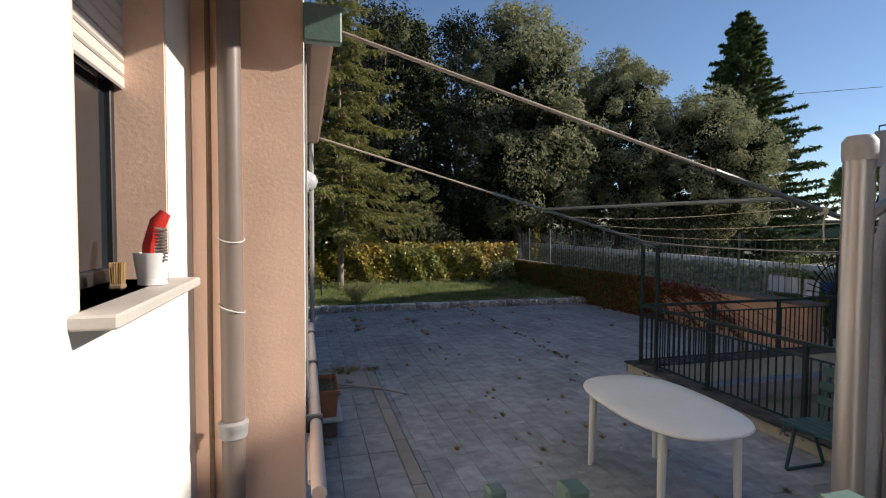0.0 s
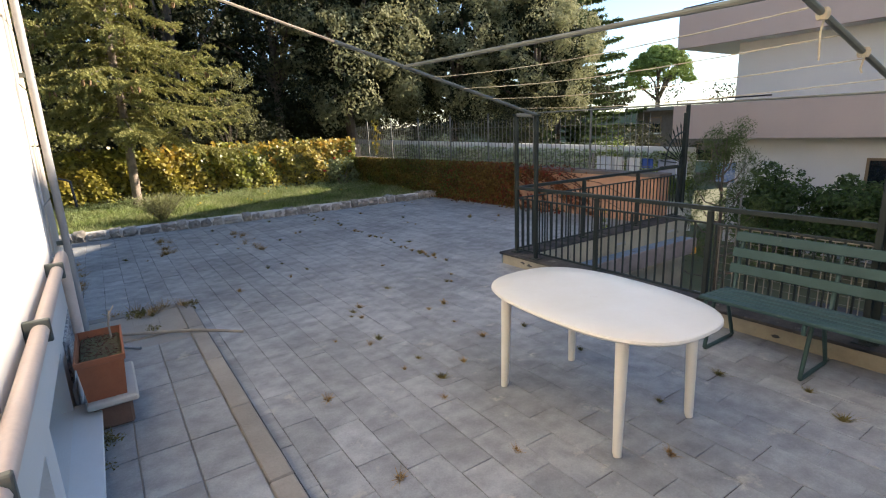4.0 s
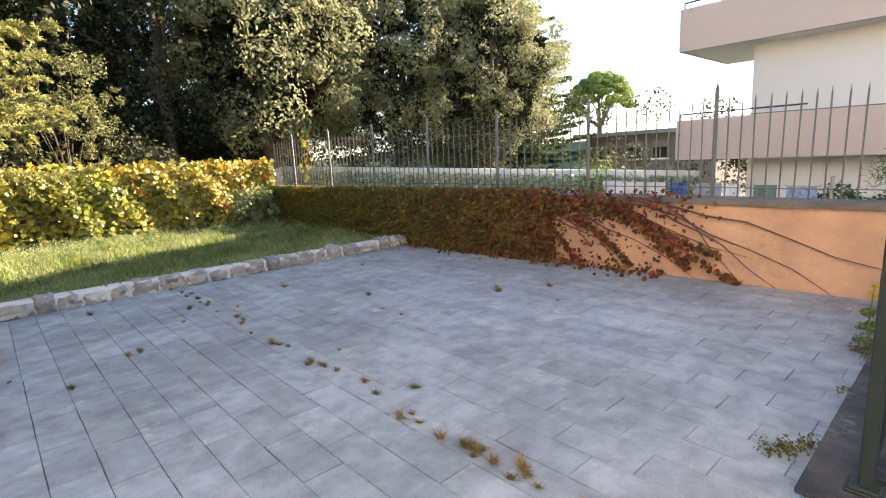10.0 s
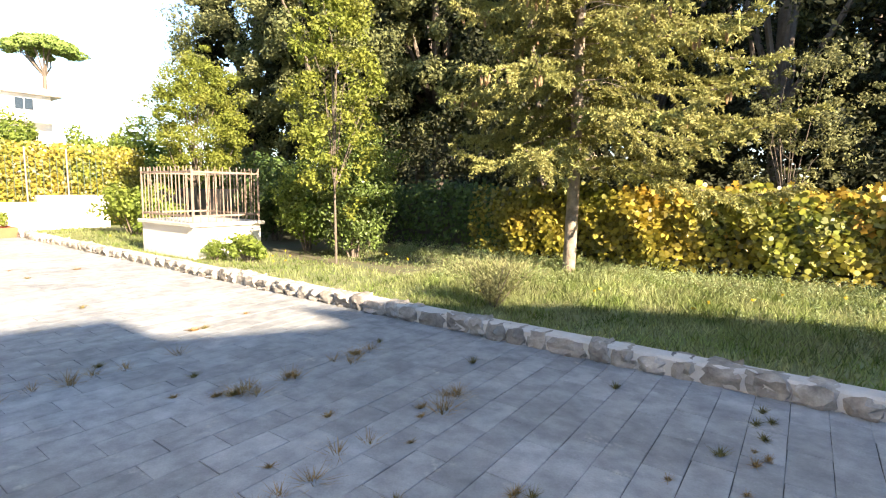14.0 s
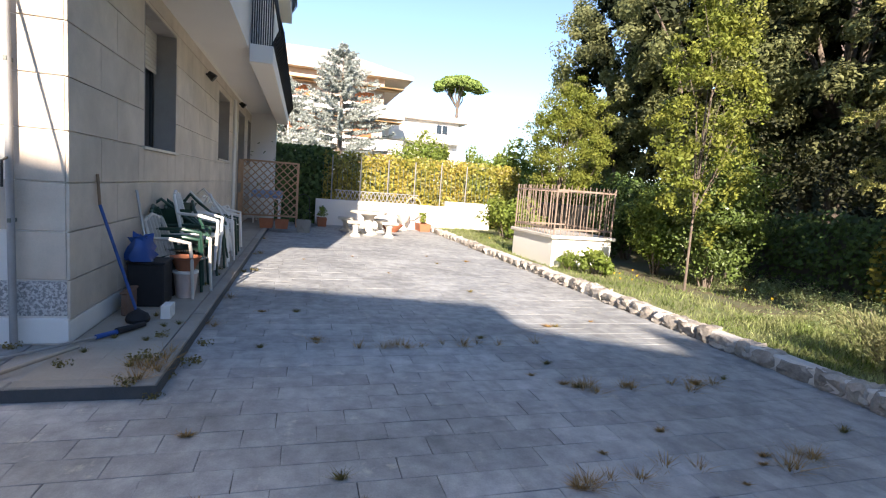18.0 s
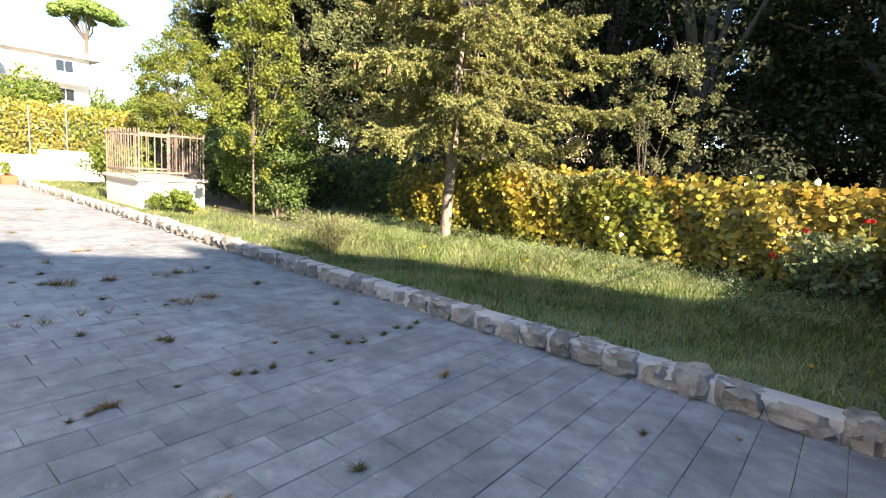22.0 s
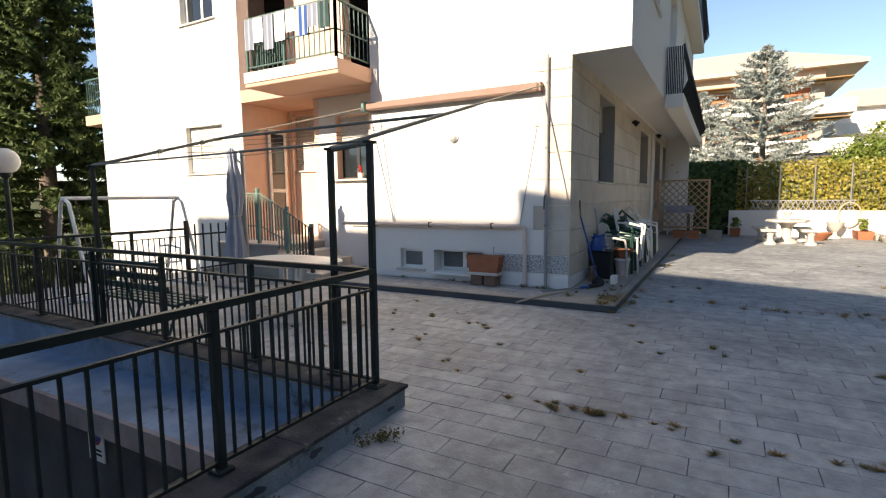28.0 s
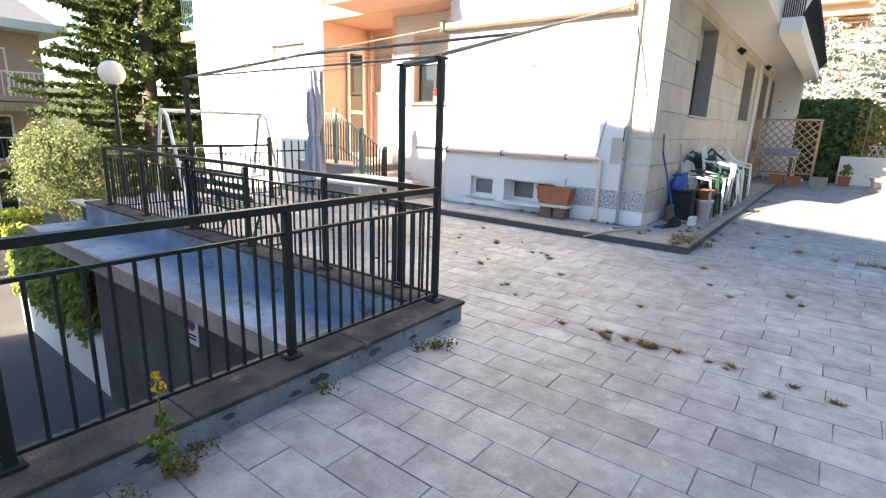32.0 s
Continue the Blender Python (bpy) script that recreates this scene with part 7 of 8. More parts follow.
b.tube([(.03, 0, 0), (.06, 0, 0), (.085, 0, 0), (.10, 0, 0)], [.078, .07, .048, .01], 20)
part("globe", b, M["lampglass"], wl)
pp = thing("gas_pipe", "thick peach-painted pipe along the house wall", "pipe", (0, 0, 0))
b = MB()
b.tube([(XF + .05, 2.2, .985), (XF + .05, 5.60, .985), (XF + .05, 5.64, .96), (XF + .05, 5.645, .93), (XF + .05, 5.645, .09)], .030, 12)
part("pipe", b, M["pipe"], pp)
b = MB()
b.tube([(XF + .02, 2.4, .93), (XF + .02, 5.5, .93)], .012, 8)
part("thin_pipe", b, M["pipe"], pp)
for y in (2.9, 4.0, 5.1):
    b = MB()
    b.box(XF, y, .94, XF + .085, y + .025, 1.03, .004)
    part("bracket", b, M["steel"], pp)
for y, z0 in ((3.32, .99), (5.55, .99)):
    b = MB()
    b.tube([(XF + .01, y, z0), (XF + .012, y - .3 if y < 4 else y + .35, 2.95)], .006, 5)
    tagged(part("wall_cable", b, M["flue"]), "thin grey cable running up the wall", "cable", "wall cables")
for x, z in ((-4.93, 3.33), (-9.6, 3.5)):
    e = thing("wall_spotlight", "small dark spotlight on the side wall", "lamp", (x, YC, z - .25), "side wall spotlights")
    b = MB()
    b.tube([(0, 0, 0), (0, .06, 0), (0, .1, -.02)], .018, 8)
    part("arm", b, M["black"], e)
    b = MB()
    b.tube([(0, .06, .02), (0, .16, -.06)], [.05, .07], 12)
    part("head", b, M["black"], e)
for x in (-8.55, -8.7):
    b = MB()
    b.tube([(x, YC + .05, .1), (x, YC + .05, 3.2)], .035, 10)
    tagged(part("side_downpipe", b, M["cream"]), "cream-painted downpipe on the side wall", "pipe", "side pipes")

# basement surround, plinth
b = MB()
b.box(XF, 5.15, .30, XF + .012, YC, .56, .003)
setting("plinth", b, M["plinth"], "grey roughcast plinth panel", "plinth")
b = MB()
b.box(XF, 2.86, .09, XF + .016, 5.1, .18, .004)
b.box(XF, 5.1, .09, XF + .02, YC + .012, .28, .004)
b.box(-2.6, YC, .09, XF, YC + .015, .26, .004)
setting("baseboard", b, M["white"], "white-painted foot of the house wall", "plinth")

# stone cladding courses on the side wall and round the corner
rng = np.random.default_rng(60)
zs = [.27, .57, .93, 1.29, 1.66, 2.04, 2.42, 2.80, 3.18, 3.36]
side_open = [(-2.88, -1.50, 1.635, 3.14), (-7.9, -6.4, 1.705, 3.06), (-11.0, -9.6, 0.0, 3.1), (-12.8, -11.9, 1.77, 3.1)]
for h0, h1, q0, q1 in side_open:
    for k_, (a_, b_, c_, d_) in enumerate(((h0 + .001, h0 + .018, q0 + .036, q1 - .001), (h1 - .018, h1 - .001, q0 + .036, q1 - .001), (h0 + .019, h1 - .019, q1 - .018, q1 - .001))):
        m_ = MB()
        m_.box(a_, YC - .235, c_, b_, YC + .024, d_, .002)
        part("jamb", m_, M["jamb"], bpy.data.objects["wall_north"], "grey stone window jamb")
wall_n = bpy.data.objects["wall_north"]
wall_e = bpy.data.objects["wall_east"]
for r in range(len(zs) - 1):
    z0, z1 = zs[r] + .004, zs[r + 1] - .004
    x1 = XF + .012
    first = True
    while x1 > -12.9:
        w_ = (.62 if r % 2 else 1.0) if first else rng.uniform(.95, 1.25)
        first = False
        x0 = max(x1 - w_, -12.95)
        spans = [(x0, x1)]
        for h0, h1, q0, q1 in side_open:
            if z1 > q0 + .02 and z0 < q1 - .02:
                for lo_, hi_ in ((z0, q0 - .004), (q1 + .004, z1)):
                    for a_, b_ in spans:
                        c_, d_ = max(a_, h0 + .001), min(b_, h1 - .001)
                        if hi_ - lo_ > .03 and d_ - c_ > .05:
                            m_ = MB()
                            m_.box(c_, YC, lo_, d_, YC + .022, hi_, .003)
                            part("stone_panel", m_, M["stone_panel"], wall_n)
                spans = [s_ for a_, b_ in spans for s_ in ((a_, min(b_, h0)), (max(a_, h1), b_)) if s_[1] - s_[0] > .03]
        for a_, b_ in spans:
            m_ = MB()
            m_.box(a_ + .003, YC, z0, b_ - .003, YC + .022, z1, .003)
            part("stone_panel", m_, M["stone_panel"], wall_n)
        x1 = x0
    if zs[r + 1] > .6:
        w_ = .36 if r % 2 else .52
        m_ = MB()
        m_.box(XF, YC - w_, z0, XF + .014, YC - .001, z1, .003)
        part("stone_panel", m_, M["stone_panel"], wall_e)


# ---- plastic garden chairs ----
def garden_chair(mat, label, at, rz=0.0, tilt=0.0, group="stacked garden chairs"):
    """A moulded chair: dished seat, slatted back, arms and splayed legs."""
    e = thing("garden_chair", label, "chair", (0, 0, 0), group)
    e.matrix_basis = pose(*at, 0, tilt, rz)
    b = MB()
    n = 6
    vs, fs = [], []
    for lay in (0, 1):
        for i in range(n + 1):
            for k in range(n + 1):
                u, v = i / n - .5, k / n - .5
                vs.append((u * .40, v * .40 * (1 - .12 * (u + .5)), .40 - .022 * math.cos(u * 3) * math.cos(v * 3) - lay * .008))
    m_ = (n + 1) ** 2
    for i in range(n):
        for k in range(n):
            q = i * (n + 1) + k
            fs.append((q, q + n + 1, q + n + 2, q + 1))
            fs.append((m_ + q, m_ + q + 1, m_ + q + n + 2, m_ + q + n + 1))
    b.add(vs, fs)
    b.smooth = True
    part("seat", b, M[mat], e)
    bk = MB()
    bk.tube([(-.19, -.19, .40), (-.26, -.20, .62), (-.32, -.17, .80), (-.34, 0, .86), (-.32, .17, .80), (-.26, .20, .62), (-.19, .19, .40)], .018, 8)
    back = part("backrest", bk, M[mat], e)
    for v in (-.12, -.06, 0, .06, .12):
        b = MB()
        b.bar((-.195, v, .41), (-.325, v, .84), .034, .008)
        part("slat", b, M[mat], back)
    for s in (-1, 1):
        b = MB()
        b.tube([(.22, s * .22, 0), (.20, s * .21, .40), (.19, s * .24, .60), (.0, s * .255, .63), (-.26, s * .21, .62)], [.016, .02, .02, .022, .016], 8)
        part("armrest", b, M[mat], e)
        b = MB()
        b.tube([(-.24, s * .21, 0), (-.18, s * .18, .40)], [.016, .02], 8)
        part("leg", b, M[mat], e)
    return e


green_l, white_l = "dark green plastic garden chair stacked against the house", "white plastic garden chair tipped against the house wall"
dg = "darkgreen_plastic"
for i, (mat, x, y, z, rz, tl_) in enumerate(((dg, -1.75, 6.66, .09, 90, 0), (dg, -1.75, 6.67, .17, 91, 0), (dg, -1.78, 6.60, .62, 25, -62), (dg, -2.35, 6.66, .09, 88, 0), (dg, -2.35, 6.67, .17, 90, 0),
                                            (dg, -2.3, 6.62, .55, 100, -48), ("white", -2.15, 6.72, .30, 92, 6), (dg, -2.95, 6.66, .09, 85, 0), ("white", -2.95, 6.66, .19, 88, 0), (dg, -2.9, 6.62, .62, 60, -55),
                                            ("white", -3.5, 6.68, .09, 95, 0), (dg, -3.5, 6.68, .20, 95, -4), ("white", -3.4, 6.62, .58, 40, -50), ("white", -4.1, 6.68, .09, 100, 0), ("white", -4.1, 6.66, .20, 96, -10),
                                            ("white", -4.0, 6.60, .62, 70, -45), (dg, -4.7, 6.68, .09, 92, 0), ("white", -4.7, 6.68, .19, 80, 0), ("white", -5.3, 6.66, .09, 92, 0), ("white", -5.3, 6.66, .22, 92, -20))):
    garden_chair(mat, green_l if mat != "white" else white_l, (x, y, z), rz, tl_)
garden_chair("slat", "grey-white tubular armchair beside the stacked chairs", (-1.45, 6.70, .09), 75, 0, "stacked garden chairs")

# tools, buckets and boxes beside the chairs
sh = thing("broom", "blue-handled broom leaning against the house corner", "broom", (-0.30, 6.58, .09))
b = MB()
b.tube([(0, 0, .06), (.10, -.255, 1.02)], .013, 8)
part("handle", b, M["blue"], sh)
b = MB()
b.tube([(.10, -.255, 1.02), (.126, -.262, 1.27)], .012, 8)
part("handle_end", b, M["wood"], sh)
b = MB()
b.lathe([(.09, 0), (.10, .03), (.08, .07), (.03, .10), (.015, .12)], 12)
part("head", b, M["dark"], sh)
sp = thing("spade", "grey-handled spade leaning against the wall", "spade", (-1.05, 6.50, .09))
b = MB()
b.tube([(0, 0, .25), (-.10, -.17, 1.12)], .014, 8)
part("shaft", b, M["alu"], sp)
b = MB()
b.add([(-.09, .02, 0), (.09, .02, 0), (.10, 0, .28), (-.10, 0, .28), (-.09, .03, 0), (.09, .03, 0), (.10, .012, .28), (-.10, .012, .28)], [(0, 1, 2, 3), (7, 6, 5, 4), (0, 4, 5, 1), (2, 6, 7, 3), (1, 5, 6, 2), (0, 3, 7, 4)])
part("blade", b, M["rusty"], sp)
for nm, lab, mat, x, y, sx, sy, sz in (("storage_box", "dark brown wooden box standing on the pavement", "dark", -1.0, 6.50, .34, .32, .42), ("plastic_crate", "dark plastic crate among the garden things", "dark", -1.45, 6.50, .30, .30, .36),
                                       ("brown_board", "brown wooden board against the house wall", "terracotta2", -.62, 6.42, .30, .05, .20)):
    e = thing(nm, lab, "box", (x, y, .09))
    b = MB()
    b.box(-sx / 2, -sy / 2, 0, sx / 2, sy / 2, sz, .012)
    part("body", b, M[mat], e)
    b = MB()
    b.box(-sx / 2 - .01, -sy / 2 - .01, sz + .001, sx / 2 + .01, sy / 2 + .01, sz + .025, .008)
    part("lid", b, M[mat], e)
bg = thing("blue_bag", "crumpled blue plastic bag on the storage box", "bag", (-.90, 6.44, .535))
b = MB()
r_ = np.random.default_rng(3)
b.lathe([(.02, 0), (.11, .005), (.12, .06), (.10, .14), (.07, .20), (.09, .24), (.03, .23)], 14)
b.v = [(x * float(1 + r_.normal() * .22), y * float(1 + r_.normal() * .22), z * float(1 + r_.normal() * .12)) for x, y, z in b.v]
part("body", b, M["blue"], bg)
bu = thing("bucket", "dusty pink plastic bucket with a white rim", "bucket", (-1.30, 6.76, .09))
b = MB()
b.lathe([(.09, 0), (.12, .27), (.125, .28), (.115, .28), (.085, .01), (0, .01)], 18)
part("body", b, M["band"], bu)
b = MB()
b.lathe([(.118, .262), (.13, .266), (.13, .29), (.118, .292)], 18)
part("rim", b, M["white"], bu)
ba = thing("basin", "brown terracotta-coloured basin in the bucket", "basin", (-1.30, 6.76, .372))
b = MB()
b.lathe([(.08, 0), (.15, .15), (.16, .16), (.15, .16), (.075, .012), (0, .012)], 18)
part("body", b, M["terracotta"], ba)
for i, x in enumerate((-.52, -.42)):
    e = thing("white_block", "small white hollow block on the pavement", "block", (x, 6.78, .09), "white blocks")
    b = MB()
    holed(b, "y", -.04, .04, -.04, .04, 0, .12, [(-.018, .018, .03, .09)])
    part("body", b, M["white"], e)
hs = thing("long_brush", "long-handled brush lying on the pavement corner", "brush", (0, 0, .09))
b = MB()
b.tube([(.68, 6.02, .012), (.45, 6.24, .016), (.22, 6.46, .024)], .011, 8)
part("handle", b, M["alu"], hs)
b = MB()
b.tube([(.24, 6.44, .025), (.10, 6.54, .025)], .02, 8)
part("grip", b, M["blue"], hs)
b = MB()
b.tube([(.10, 6.54, .028), (-.12, 6.68, .028)], [.03, .022], 8)
part("head", b, M["dark"], hs)

# ---- wooden trellis with planters ----
tr = thing("trellis_screen", "orange wooden lattice screen across the pavement", "trellis", (-10.2, 0, 0))
for y in (6.36, 7.82):
    b = MB()
    b.box(-.03, y - .03, .09, .03, y + .03, 1.88, .004)
    part("post", b, M["trellis"], tr)
for z in (.36, 1.84):
    b = MB()
    b.box(-.015, 6.40, z, .015, 7.79, z + .05, .004)
    part("rail", b, M["trellis"], tr)
for s in (1, -1):
    for i in range(-7, 8):
        y0 = 6.40 + i * .21
        za, zb_ = .41, 1.84
        ya_, yb_ = (y0, y0 + (zb_ - za)) if s > 0 else (y0 + (zb_ - za), y0)
        t0, t1 = 0.0, 1.0
        dy = yb_ - ya_
        lo_, hi_ = sorted(((6.40 - ya_) / dy, (7.79 - ya_) / dy))
        t0, t1 = max(t0, lo_), min(t1, hi_)
        if t1 - t0 < .04:
            continue
        b = MB()
        b.bar((.006 * s, ya_ + dy * t0, za + (zb_ - za) * t0), (.006 * s, ya_ + dy * t1, za + (zb_ - za) * t1), .008, .028)
        part("slat", b, M["trellis"], tr)
tr2 = thing("trellis_screen", "orange wooden lattice screen beside the house wall", "trellis", (0, 6.40, 0))
for i in range(10):
    for s in (1, -1):
        b = MB()
        x0 = -10.2 + .12 * i
        b.bar((x0, .004 * s, .4 if s > 0 else 1.84), (min(x0 + .6, -9.0), .004 * s, 1.0 if s > 0 else 1.24), .008, .026)
        part("slat", b, M["trellis"], tr2)


def trough(x, y, z, l, w, h, mat, label, name="planter_box", plant=None, rz=0):
    e = thing(name, label, "planter", (x, y, z), "planters at the end of the terrace", rz)
    b = MB()
    b.add([(-l * .44, -w * .42, 0), (l * .44, -w * .42, 0), (l * .44, w * .42, 0), (-l * .44, w * .42, 0), (-l / 2, -w / 2, h), (l / 2, -w / 2, h), (l / 2, w / 2, h), (-l / 2, w / 2, h),
           (-l * .45, -w * .43, h), (l * .45, -w * .43, h), (l * .45, w * .43, h), (-l * .45, w * .43, h), (-l * .43, -w * .4, h * .8), (l * .43, -w * .4, h * .8), (l * .43, w * .4, h * .8), (-l * .43, w * .4, h * .8)],
          [(3, 2, 1, 0)] + [(r * 4 + k, r * 4 + (k + 1) % 4, r * 4 + 4 + (k + 1) % 4, r * 4 + 4 + k) for r in range(3) for k in range(4)] + [(12, 13, 14, 15)])
    part("tub", b, M[mat], e)
    if plant:
        part("plant", quad_mesh("plant", clump_leaves([(0, 0, h + .12), (.05, .03, h + .25), (-.06, 0, h + .3)], [.13, .12, .1], 70, .04), M[plant]), None, e)
    return e


trough(-9.75, 7.05, .09, .40, .36, .24, "terracotta", "square terracotta planter under the trellis")
trough(-9.70, 7.45, .09, .40, .36, .24, "terracotta", "square terracotta planter at the trellis post")
trough(-9.85, 8.02, 0, .40, .40, .34, "concrete", "pale concrete plant tub with a shrub", plant="leaf_hedge")
trough(-12.3, 8.6, 0, .9, .3, .26, "terracotta", "long red planter at the foot of the low wall", plant="leaf_light")
trough(-12.3, 12.0, 0, .9, .4, .26, "terracotta", "long terracotta planter with trailing plants", plant="leaf_light")
bo = thing("terracotta_bowl", "wide shallow terracotta bowl on the paving", "bowl", (-11.3, 10.75, 0))
b = MB()
b.lathe([(.16, 0), (.30, .14), (.36, .22), (.37, .24), (.33, .24), (.27, .14), (0, .12)], 24)
part("bowl", b, M["terracotta"], bo)
ur = thing("stone_urn", "pale stone urn beside the low wall", "urn", (-12.2, 11.3, 0))
b = MB()
b.lathe([(.16, 0), (.16, .05), (.07, .10), (.06, .2), (.18, .34), (.24, .48), (.26, .52), (.22, .52), (0, .42)], 20)
part("urn", b, M["marble"], ur)
# stone garden table with stools
stt = thing("stone_table", "white stone garden table on carved legs", "table", (-10.1, 9.85, 0))
b = MB()
b.lathe([(0, .60), (.52, .60), (.54, .62), (.54, .66), (.50, .68), (0, .68)], 8)
part("tabletop", b, M["marble"], stt)
b = MB()
b.lathe([(.28, 0), (.28, .06), (.14, .12), (.11, .3), (.16, .5), (.26, .58), (.26, .60)], 16)
part("pedestal", b, M["marble"], stt)
vs_ = thing("stone_vase", "small white stone vase on the table", "vase", (-10.1, 9.85, .68))
b = MB()
b.lathe([(.07, 0), (.07, .02), (.04, .06), (.10, .16), (.12, .22), (.10, .22), (0, .16)], 16)
part("vase", b, M["marble"], vs_)
for dx, dy in ((.75, -.45), (.65, .5), (-.6, -.6), (-.7, .45)):
    e = thing("stone_stool", "curved white stone stool by the table", "stool", (-10.1 + dx, 9.85 + dy, 0), "stone stools")
    b = MB()
    b.box(-.2, -.24, .36, .2, .24, .43, .02)
    part("seat", b, M["marble"], e)
    b = MB()
    b.lathe([(.15, 0), (.15, .05), (.08, .1), (.08, .26), (.15, .35), (.15, .36)], 12)
    part("base", b, M["marble"], e)
# arbour, table and frame behind the trellis
tk = thing("covered_table", "table with a blue patterned cover behind the trellis", "table", (-11.6, 6.95, .09))
b = MB()
b.box(-.6, -.4, .70, .6, .4, .74, .01)
part("tabletop", b, M["white"], tk)
b = MB()
b.box(-.62, -.42, .741, .62, .42, .95, .03)
part("cover", b, M["bluecloth"], tk)
for sx in (-.55, .55):
    for sy in (-.35, .35):
        b = MB()
        b.tube([(sx, sy, 0), (sx, sy, .7)], .022, 8)
        part("leg", b, M["white"], tk)
af = thing("folding_frame", "dark metal folding frame in front of the hedge", "frame", (-12.3, 8.0, 0))
for y in (-.25, .25):
    b = MB()
    b.tube([(0, y, .0), (.1, y * .7, .9), (.12, 0, 1.0)], .013, 6)
    part("leg", b, M["black"], af)
b = MB()
b.tube([(.05, -.22, .5), (.05, .22, .5)], .012, 6)
part("cross_bar", b, M["black"], af)

# fence on the low end wall: lattice strip, posts and wire
ef = thing("end_fence", "thin fence of posts, wire and white lattice on the end wall", "fence", (-12.85, 0, 0))
for y in np.arange(8.9, 14.6, .95):
    b = MB()
    b.tube([(0, y, .85), (0, y, 2.35)], .022, 8)
    part("post", b, M["alu"], ef)
for y in np.arange(8.6, 14.6, .16):
    b = MB()
    b.tube([(.02, y, 1.0), (.02, y, 2.1)], .006, 5)
    part("wire", b, M["greenrail"], ef)
for i in range(20):
    for s in (1, -1):
        b = MB()
        y0 = 9.05 + i * .14
        b.bar((.06, y0, .87 if s > 0 else 1.18), (.06, y0 + .14, 1.18 if s > 0 else .87), .012, .02)
        part("lattice_slat", b, M["alu"], ef)
for z in (.87, 1.19):
    b = MB()
    b.bar((.06, 9.0, z), (.06, 11.9, z), .02, .025)
    part("lattice_rail", b, M["alu"], ef)
ar = thing("hose_arch", "pale yellow garden hose hung in a loop on the end wall", "hose", (-12.62, 11.7, .35))
b = MB()
for k in range(3):
    b.tube([(.03 + .02 * k, .28 * math.cos(a), .40 + .38 * math.sin(a)) for a in [2 * math.pi * i / 20 for i in range(21)]], .016, 6)
part("coil", b, M["rope"], ar)

# washing line beyond the garden wall
for i, (c, w_, h_) in enumerate((("sheet", .62, .5), ("white", .5, .45), ("white", .48, .5), ("blue", .35, .28), ("navy", .5, .45), ("sheet", .3, .5), ("greenpaint", .4, .3), ("bluecloth", .5, .5))):
    e = thing("drying_cloth", "cloth drying on a line beyond the garden wall", "laundry", (14.0, 12.45 - i * .55, .62 - i * .012), "street laundry")
    q = MB()
    q.add([(.03 * math.sin(k * 1.7 + i) + s_ * .006, -w_ * k / 6, z) for s_ in (0, 1) for z in (0, -h_) for k in range(7)],
          [(k, 7 + k, 8 + k, k + 1) for k in range(6)] + [(14 + k, 15 + k, 22 + k, 21 + k) for k in range(6)])
    part("cloth", q, M[c], e)
    b = MB()
    b.tube([(0, 0.02, .004), (0, -.56, .0)], .004, 5)
    part("line", b, M["rope"], e)
for y in (12.6, 7.9):
    b = MB()
    b.tube([(14.0, y, -2.6), (14.0, y, .72)], .03, 8)
    tagged(part("line_post", b, M["alu"]), "thin post of the washing line", "post", "line posts")

# ---- beside and below the drive ----
lp = thing("globe_lamp", "street lamp with a white glass globe on a dark pole", "lamp", (3.58, -2.2, -2.6))
b = MB()
b.tube([(0, 0, 0), (0, 0, .5), (0, 0, 4.45)], [.06, .04, .035], 12)
part("pole", b, M["rail"], lp)
b = MB()
b.lathe([(.05, 4.42), (.09, 4.46), (.09, 4.50), (.06, 4.52)], 16)
part("collar", b, M["rail"], lp)
b = MB()
b.lathe([(.06, 4.50), (.15, 4.54), (.205, 4.63), (.215, 4.70), (.20, 4.78), (.15, 4.86), (.07, 4.905), (0, 4.91)], 24)
part("globe", b, M["lampglass"], lp)
sg = thing("parking_sign", "white sign with a blue no-parking disc on the garage wall", "sign", (5.135, 3.29, -.73))
b = MB()
b.box(-.012, -.13, -.20, .004, .13, .20, .004)
part("plate", b, M["sheet"], sg)
b = MB()
b.tube([(.005, 0, .05), (.007, 0, .05)], .095, 24)
part("red_ring", b, M["red"], sg)
b = MB()
b.tube([(.0072, 0, .05), (.009, 0, .05)], .075, 24)
part("blue_disc", b, M["blue"], sg)
b = MB()
b.box(.0092, -.11, -.011, .0105, .11, .011, 0, Matrix.Translation((0, 0, .05)) @ Matrix.Rotation(radians(45), 4, 'X'))
part("red_bar", b, M["red"], sg)
for z in (-.10, -.14):
    b = MB()
    b.box(.005, -.09, z, .0065, .09, z + .02)
    part("line_of_writing", b, M["dark"], sg)
wf = thing("bar_fence", "rusty fence of thin upright bars on the retaining wall", "fence", (8.5, 0, 0))
for i in range(70):
    y = 5.6 - i * .115
    z0, z1 = -1.15, .02 - max(0, (3.5 - y)) * .055
    b = MB()
    b.tube([(0, y, z0), (0, y, z1)], .008, 5)
    part("bar", b, M["wirefence"], wf)
b = MB()
b.tube([(0, 5.65, .03), (0, 3.5, .02), (0, -2.4, -.32)], .016, 6)
part("top_rail", b, M["wirefence"], wf)
for k in range(9):
    b = MB()
    b.tube([(0, 5.6, -1.05 + k * .125), (0, -2.4, -1.05 + k * .085)], .003, 4)
    part("wire", b, M["wirefence"], wf)
sc = thing("motor_scooter", "pale grey scooter parked at the end of the drive", "scooter", (7.8, -6.7, PIT), "", 8)
